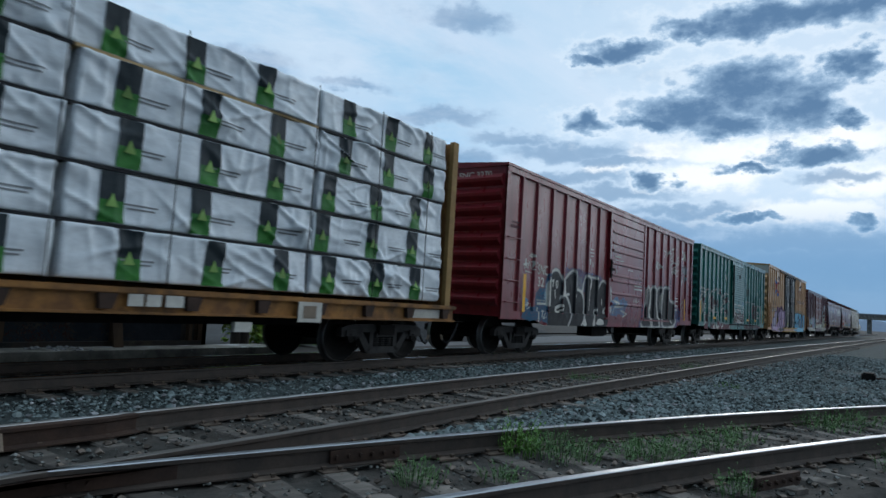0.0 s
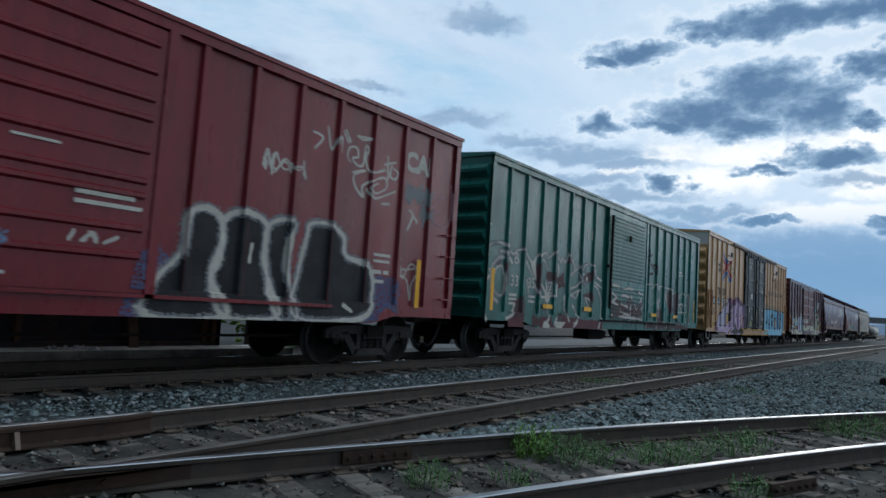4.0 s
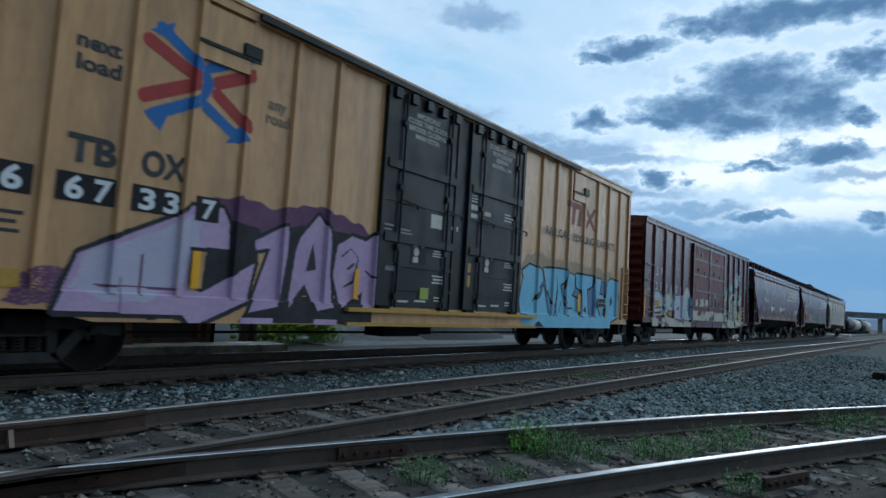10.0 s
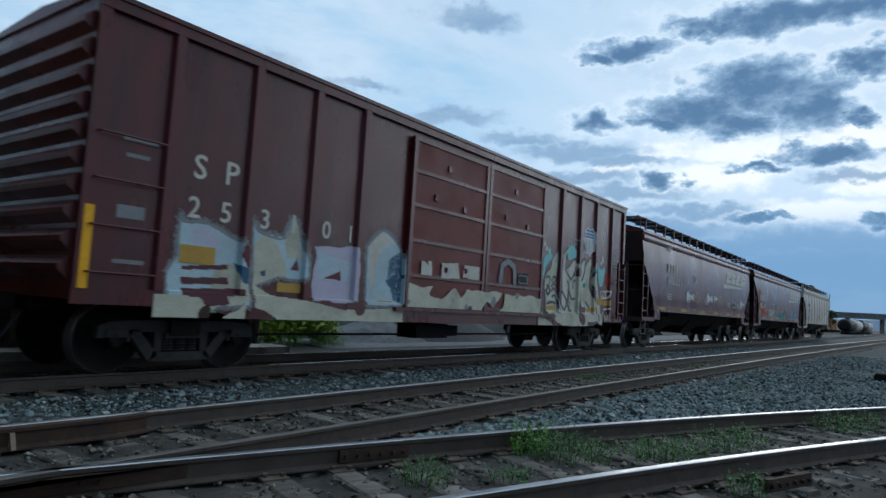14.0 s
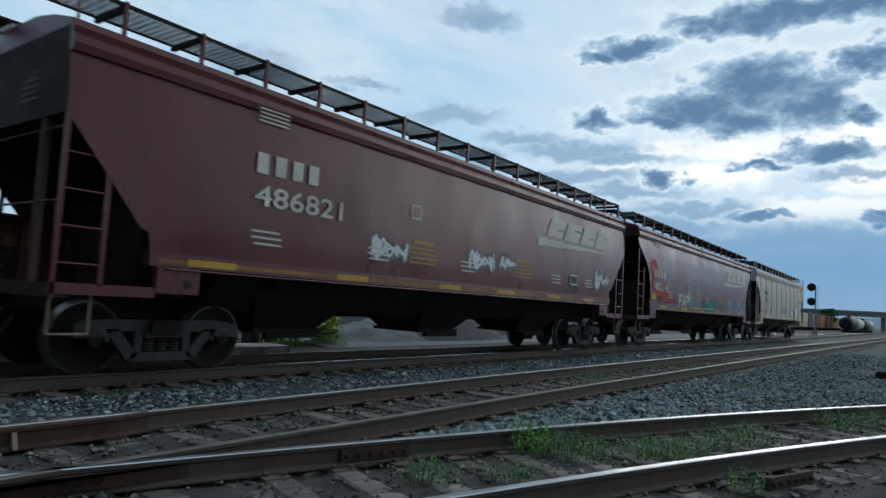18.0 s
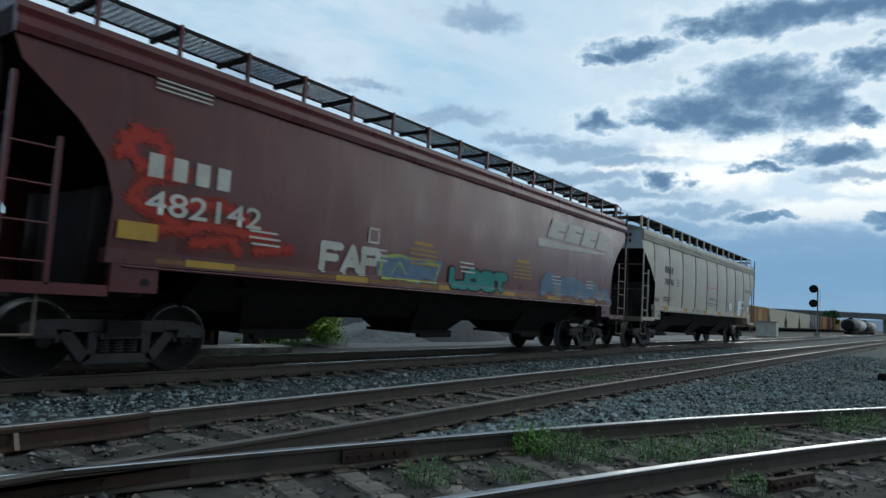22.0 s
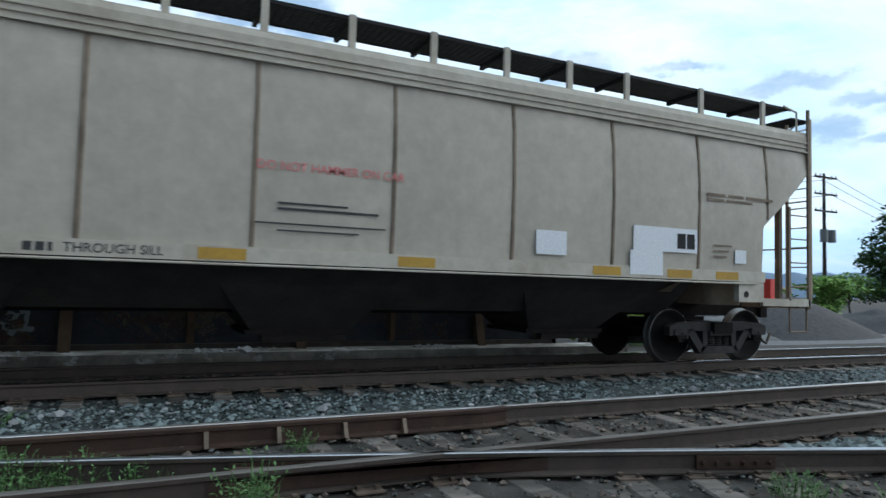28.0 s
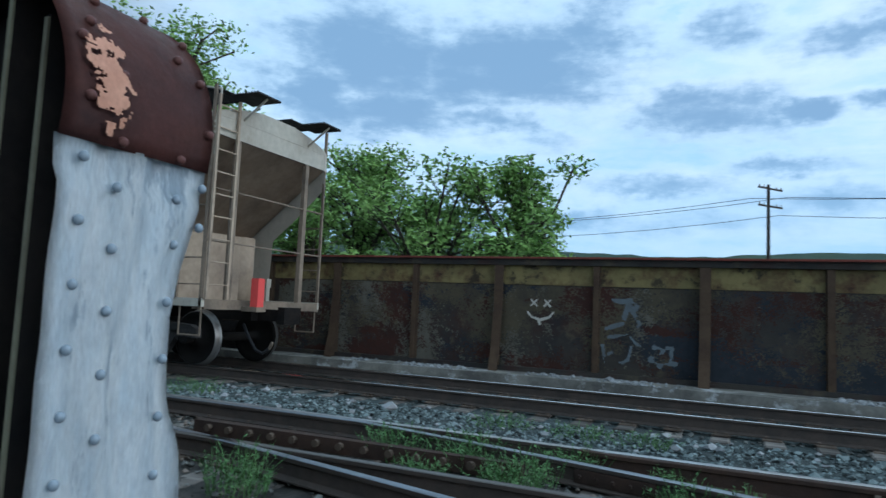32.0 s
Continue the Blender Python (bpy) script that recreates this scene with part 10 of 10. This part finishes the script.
def far_hopper(x, y, L, mat, label, z=-0.6):
    t = thing("standing_hopper", label, "covered hopper", "cars standing in the far yard", at=pose(x, y, z))
    far_wheels(t, L)
    bm = bmesh.new()
    prism(bm, [(0.1, 4.3), (0.1, 3.4), (1.4, 1.9), (1.4, 1.2), (L - 1.4, 1.2), (L - 1.4, 1.9), (L - 0.1, 3.4), (L - 0.1, 4.3)], -1.5, 1.5)
    bmesh.ops.recalc_face_normals(bm, faces=bm.faces)
    part("body", bm, mat, t)
    part("roof", boxes((0.1, L - 0.1, -1.3, 1.3, 4.3, 4.5)), mat, t)
    part("sill", boxes((1.3, L - 1.3, -1.56, -1.50, 1.15, 1.35)), mat, t)


extra("far_tan", (0.42, 0.22, 0.09), 0.7, second=(0.34, 0.17, 0.08), scale=0.5, amount=0.7)
extra("far_teal", (0.16, 0.44, 0.44), 0.5, second=(0.30, 0.52, 0.52), scale=0.4, amount=0.7)
extra("far_beige", (0.50, 0.45, 0.34), 0.6, second=(0.40, 0.36, 0.28), scale=0.5, amount=0.6)
extra("far_brown", (0.16, 0.075, 0.055), 0.7, second=(0.12, 0.06, 0.05), scale=0.5, amount=0.6)
for i, (x, y, h) in enumerate(((40.0, 27.0, 2.6), (45.5, 29.0, 3.4), (36.0, 29.0, 2.2))):
    tree("low green bush beyond the gravel pile", x, y, h, crown_of(x, y, -0.3, h, 2.8, 12, 90 + i), 2600, 0.16, "leaf", 90 + i, name="shrub")
far_tank(60.5, 24.5, 18, "off_white", "white tank car standing in the yard")
far_tank(79.5, 24.5, 17.5, "far_teal", "pale teal tank car standing in the yard")
far_box(98, 24.5, 15.5, "far_brown", "brown boxcar standing in the yard"), far_box(114.5, 24.5, 15.5, "far_tan", "tan boxcar standing in the yard")
for i in range(3):
    far_hopper(131 + 17.5 * i, 24.5, 17, "far_beige", "beige covered hopper standing in the yard")
for i, mt in enumerate(("grey_paint", "far_tan", "far_brown", "far_tan", "off_white")):
    far_box(184 + 16.5 * i, 24.5, 15.8, mt, {"grey_paint": "grey", "far_tan": "tan", "far_brown": "brown", "off_white": "white"}[mt] + " boxcar standing in the yard")
for i, mt in enumerate(("black", "off_white", "black", "off_white")):
    far_tank(182 + 18.5 * i, 15.2 - 0.2 * i, 17, mt, ("black" if mt == "black" else "white") + " tank car standing down the line")
far_rails = track("yard_track", "rails of a far yard track", [[(x, 23.75) for x in (20, 140, 280)], [(x, 25.25) for x in (20, 140, 280)]], ("rail_rust", "rail_dull"))
far_rails.location.z = -0.6 + 0.02
strip("yard_bed", 20, 290, lambda x: 21.5, lambda x: 27.5, -0.60 - 0.17, "gravel", "gravel bed of the far yard", 6.0)
ob = thing("road_bridge", "long grey road bridge far down the line", "bridge", at=pose(330, 0, 0))
part("deck", boxes((-4, 4, -90, 60, 5.6, 7.2)), "concrete", ob)
for y in (-80, -55, -30, -8, 14, 36, 56):
    part("pier", boxes((-2, 2, y - 0.8, y + 0.8, -0.5, 5.6)), "concrete", ob)
part("parapet", boxes((-4.2, -4.0, -90, 60, 7.2, 8.0)), "grey_paint", ob)
box1 = thing("switch_stand", "small dark trackside switch box on the gravel", "switch box", at=pose(21.8, 0.93, -0.21))
part("body", boxes((-0.35, 0.35, -0.16, 0.16, 0.0, 0.16)), "steel_dark", box1), part("lid", boxes((-0.3, 0.3, -0.13, 0.13, 0.16, 0.20)), "steel_dark", box1), part("rod", boxes((-0.03, 0.03, -1.2, -0.16, 0.04, 0.08)), "rust", box1)


# ---- ties and plates ----
def tie_mesh(L, key, cache={}):
    if key not in cache:
        rs = random.Random(key)
        bm = bmesh.new()
        n = 6
        rows = []
        for i in range(n + 1):
            y = -L / 2 + L * i / n
            w, t = 0.108 + rs.uniform(-0.008, 0.008), rs.uniform(-0.010, 0.004)
            rows.append([bm.verts.new(p) for p in ((-w, y, -0.16), (w, y, -0.16), (w, y, t - 0.015), (w - 0.015, y, t), (-w + 0.015, y, t), (-w, y, t - 0.015))])
        for r, s in zip(rows, rows[1:]):
            for j in range(6):
                bm.faces.new((r[j], r[(j + 1) % 6], s[(j + 1) % 6], s[j]))
        bm.faces.new(rows[0][::-1]), bm.faces.new(rows[-1])
        bmesh.ops.recalc_face_normals(bm, faces=bm.faces)
        me = bpy.data.meshes.new("tie")
        bm.to_mesh(me)
        bm.free()
        me.materials.append(M["tie"])
        cache[key] = me
    return cache[key]


def plate_mesh(cache=[]):
    if not cache:
        bm = boxes((-0.10, 0.10, -0.17, 0.17, 0.0, 0.014))
        for x, y in ((-0.06, -0.09), (0.06, 0.09), (0.06, -0.125)):
            box(bm, x - 0.012, x + 0.012, y - 0.012, y + 0.012, 0.014, 0.030)
            box(bm, x - 0.018, x + 0.018, y - 0.018, y + 0.018, 0.030, 0.042)
        me = bpy.data.meshes.new("tie_plate")
        bm.to_mesh(me)
        bm.free()
        me.materials.append(M["plate"])
        cache.append(me)
    return cache[0]


extra("chip", (0.20, 0.165, 0.140), 0.9, second=(0.075, 0.058, 0.047), scale=8, amount=0.7, vary=0.5)
extra("plate", (0.14, 0.105, 0.082), 0.75, second=(0.07, 0.054, 0.043), scale=6, amount=0.7, vary=0.3)
rs = random.Random(11)


def lay_tie(parent, x, y, turn, L, rails, near):
    ob = new("tie", tie_mesh(L, rs.randint(0, 5) + int(L * 10) * 10))
    ob.parent = parent
    ob.matrix_basis = pose(x, y, -0.185 + rs.uniform(-0.012, 0.004), rs.uniform(-0.4, 0.4), 0, turn + rs.uniform(-1.5, 1.5))
    if near:
        for ry in rails:
            p = new("tie_plate", plate_mesh())
            p.parent = parent
            c = Vector((x, y, 0)) + Matrix.Rotation(radians(turn), 3, "Z") @ Vector((0, ry, 0))
            p.matrix_basis = pose(c.x, c.y, -0.1835, 0, 0, turn)


x = -26.0
while x < 62:
    lay_tie(main_track, x, Y_MAIN, 0, 2.6, (-0.7525, 0.7525), -6 < x < 16)
    x += 0.53
x = -14.0
while x < 58:
    slope_ = math.degrees(math.atan((lane(x + 0.5) - lane(x - 0.5))))
    long_ = -5 < x < 3.2
    lay_tie(middle_track, x, lane(x) - GAUGE / 2 - (0.65 if long_ else 0), slope_, 3.9 if long_ else 2.6, (-0.7525 + (0.65 if long_ else 0), 0.7525 + (0.65 if long_ else 0)), -6 < x < 22)
    x += 0.55
x = 3.3
while x < 22:
    s = -0.262 - 0.0158 * x
    k = math.hypot(1, s)
    cx, cy = x + 0.5 * GAUGE * s / k, curve_a(x) - 0.5 * GAUGE / k
    lay_tie(near_track, cx, cy, math.degrees(math.atan(s)), 2.6, (-0.7525, 0.7525), x < 14)
    x += 0.52


# ---- loose stones ----
def stones(name, n, place, size, mat, seed, label, lift=0.0):
    """Angular stones, each with its own shape, joined as one spread."""
    r = np.random.RandomState(seed)
    P = place(r, n)
    n = len(P)
    base = np.array([(1, 0, 0), (-1, 0, 0), (0, 1, 0), (0, -1, 0), (0, 0, 1), (0, 0, -1), (0.6, 0.6, 0.55), (-0.55, -0.6, 0.6)], float)
    faces = np.array([(0, 6, 4), (6, 2, 4), (0, 2, 6), (2, 1, 4), (1, 7, 4), (7, 3, 4), (1, 3, 7), (3, 0, 4), (2, 0, 5), (1, 2, 5), (3, 1, 5), (0, 3, 5)])
    s = size * np.exp(r.normal(0, 0.38, n))
    V = base[None] * (1 + r.uniform(-0.35, 0.35, (n, 8, 3))) * s[:, None, None] * np.array([1, 1, 0.72])
    a = r.uniform(0, 6.28, n)
    c, q = np.cos(a), np.sin(a)
    X = V[..., 0] * c[:, None] - V[..., 1] * q[:, None]
    Y = V[..., 0] * q[:, None] + V[..., 1] * c[:, None]
    V = np.stack([X, Y, V[..., 2]], 2) + P[:, None, :] + np.array([0, 0, lift]) + np.stack([0 * s, 0 * s, s * 0.15], 1)[:, None, :]
    F = (faces[None] + (8 * np.arange(n))[:, None, None]).reshape(-1, 3)
    me = bpy.data.meshes.new(name)
    me.from_pydata(V.reshape(-1, 3).tolist(), [], F.tolist())
    me.materials.append(M[mat])
    return tagged(new(name, me), label, "stones", kind="stuff")


def field_shoulder(r, n):
    x = -8 + 44 * r.uniform(size=n) ** 1.25
    y = 6.0 + 1.98 * r.uniform(size=n)
    return np.stack([x, y, -0.195 + 0 * x], 1)


def field_gravel(r, n):
    x = 4.8 + 34 * r.uniform(size=n) ** 1.35
    lo = np.maximum(4.85 - 0.262 * x - 0.0079 * x * x + 0.3, -7)
    hi = np.where(x < 10, 4.05, 4.05 - 0.0115 * (x - 10) - 0.00008 * (x - 10) ** 2)
    y = lo + (hi - lo) * r.uniform(size=n)
    return np.stack([x, y, -0.2 + 0 * x], 1)[y > lo + 0.02]


def field_tracks(r, n):
    x = r.uniform(-7, 24, n)
    y = np.where(r.uniform(size=n) < 0.5, r.uniform(4.2, 5.9, n), 4.85 - 0.262 * x - 0.0079 * x * x - r.uniform(-0.1, 2.4, n))
    return np.stack([x, y, -0.222 + 0 * x], 1)[(y > 0.4) | (x > 3)]


def field_main(r, n):
    x = r.uniform(-14, 40, n)
    y = r.uniform(8.2, 11.3, n)
    return np.stack([x, y, -0.21 + 0 * x], 1)


stones("ballast_stones", 30000, field_shoulder, 0.0175, "stone", 1, "loose grey crushed stones between two tracks")
stones("gravel_stones", 34000, field_gravel, 0.0235, "stone", 2, "loose grey crushed stones over the field")
stones("scattered_stones", 9000, field_tracks, 0.014, "stone_dark", 3, "dirty stones scattered between the ties", 0.035)
stones("wood_chips", 2600, field_tracks, 0.024, "chip", 7, "brown wood chips and grit between the ties", 0.034)
stones("track_stones", 12000, field_main, 0.020, "stone_dark", 4, "dark stones under the main track")
stones("pale_stones", 420, field_shoulder, 0.034, "stone_pale", 5, "pale stones among the ballast", 0.015)
def field_ledge(r, n):
    c = r.choice([-7.6, -6.2, -5.6, -3.4, -2.2, -1.9, 1.2, 1.7, 5.5], n)
    x = c + r.normal(0, 0.28, n)
    return np.stack([x, 11.70 + np.clip(r.normal(0, 0.2, n), -0.33, 0.3), 0.008 + 0 * x], 1)


stones("ledge_rubble", 420, field_ledge, 0.030, "stone_pale", 8, "white rubble and droppings on the bridge ledge")
stones("pale_stones", 260, field_gravel, 0.034, "stone_pale", 6, "pale stones among the gravel", 0.015)


# ---- the way of the train ----
def along(t):
    i = min(int(t / 2), 15)
    return RUN[i] + (RUN[i + 1] - RUN[i]) * (t - 2 * i) / 2


def motions():
    for car, a in CARS:
        walk(car, [(2 * i, pose(a - s, Y_MAIN, 0)) for i, s in enumerate(RUN)])
    turn = [(0.125 * i, math.degrees(-along(0.125 * i) / WHEEL_R)) for i in range(257)]
    for w, wx in WHEELS:
        walk(w, [(t, pose(wx, 0, WHEEL_R, 0, a, 0)) for t, a in turn])


motions()
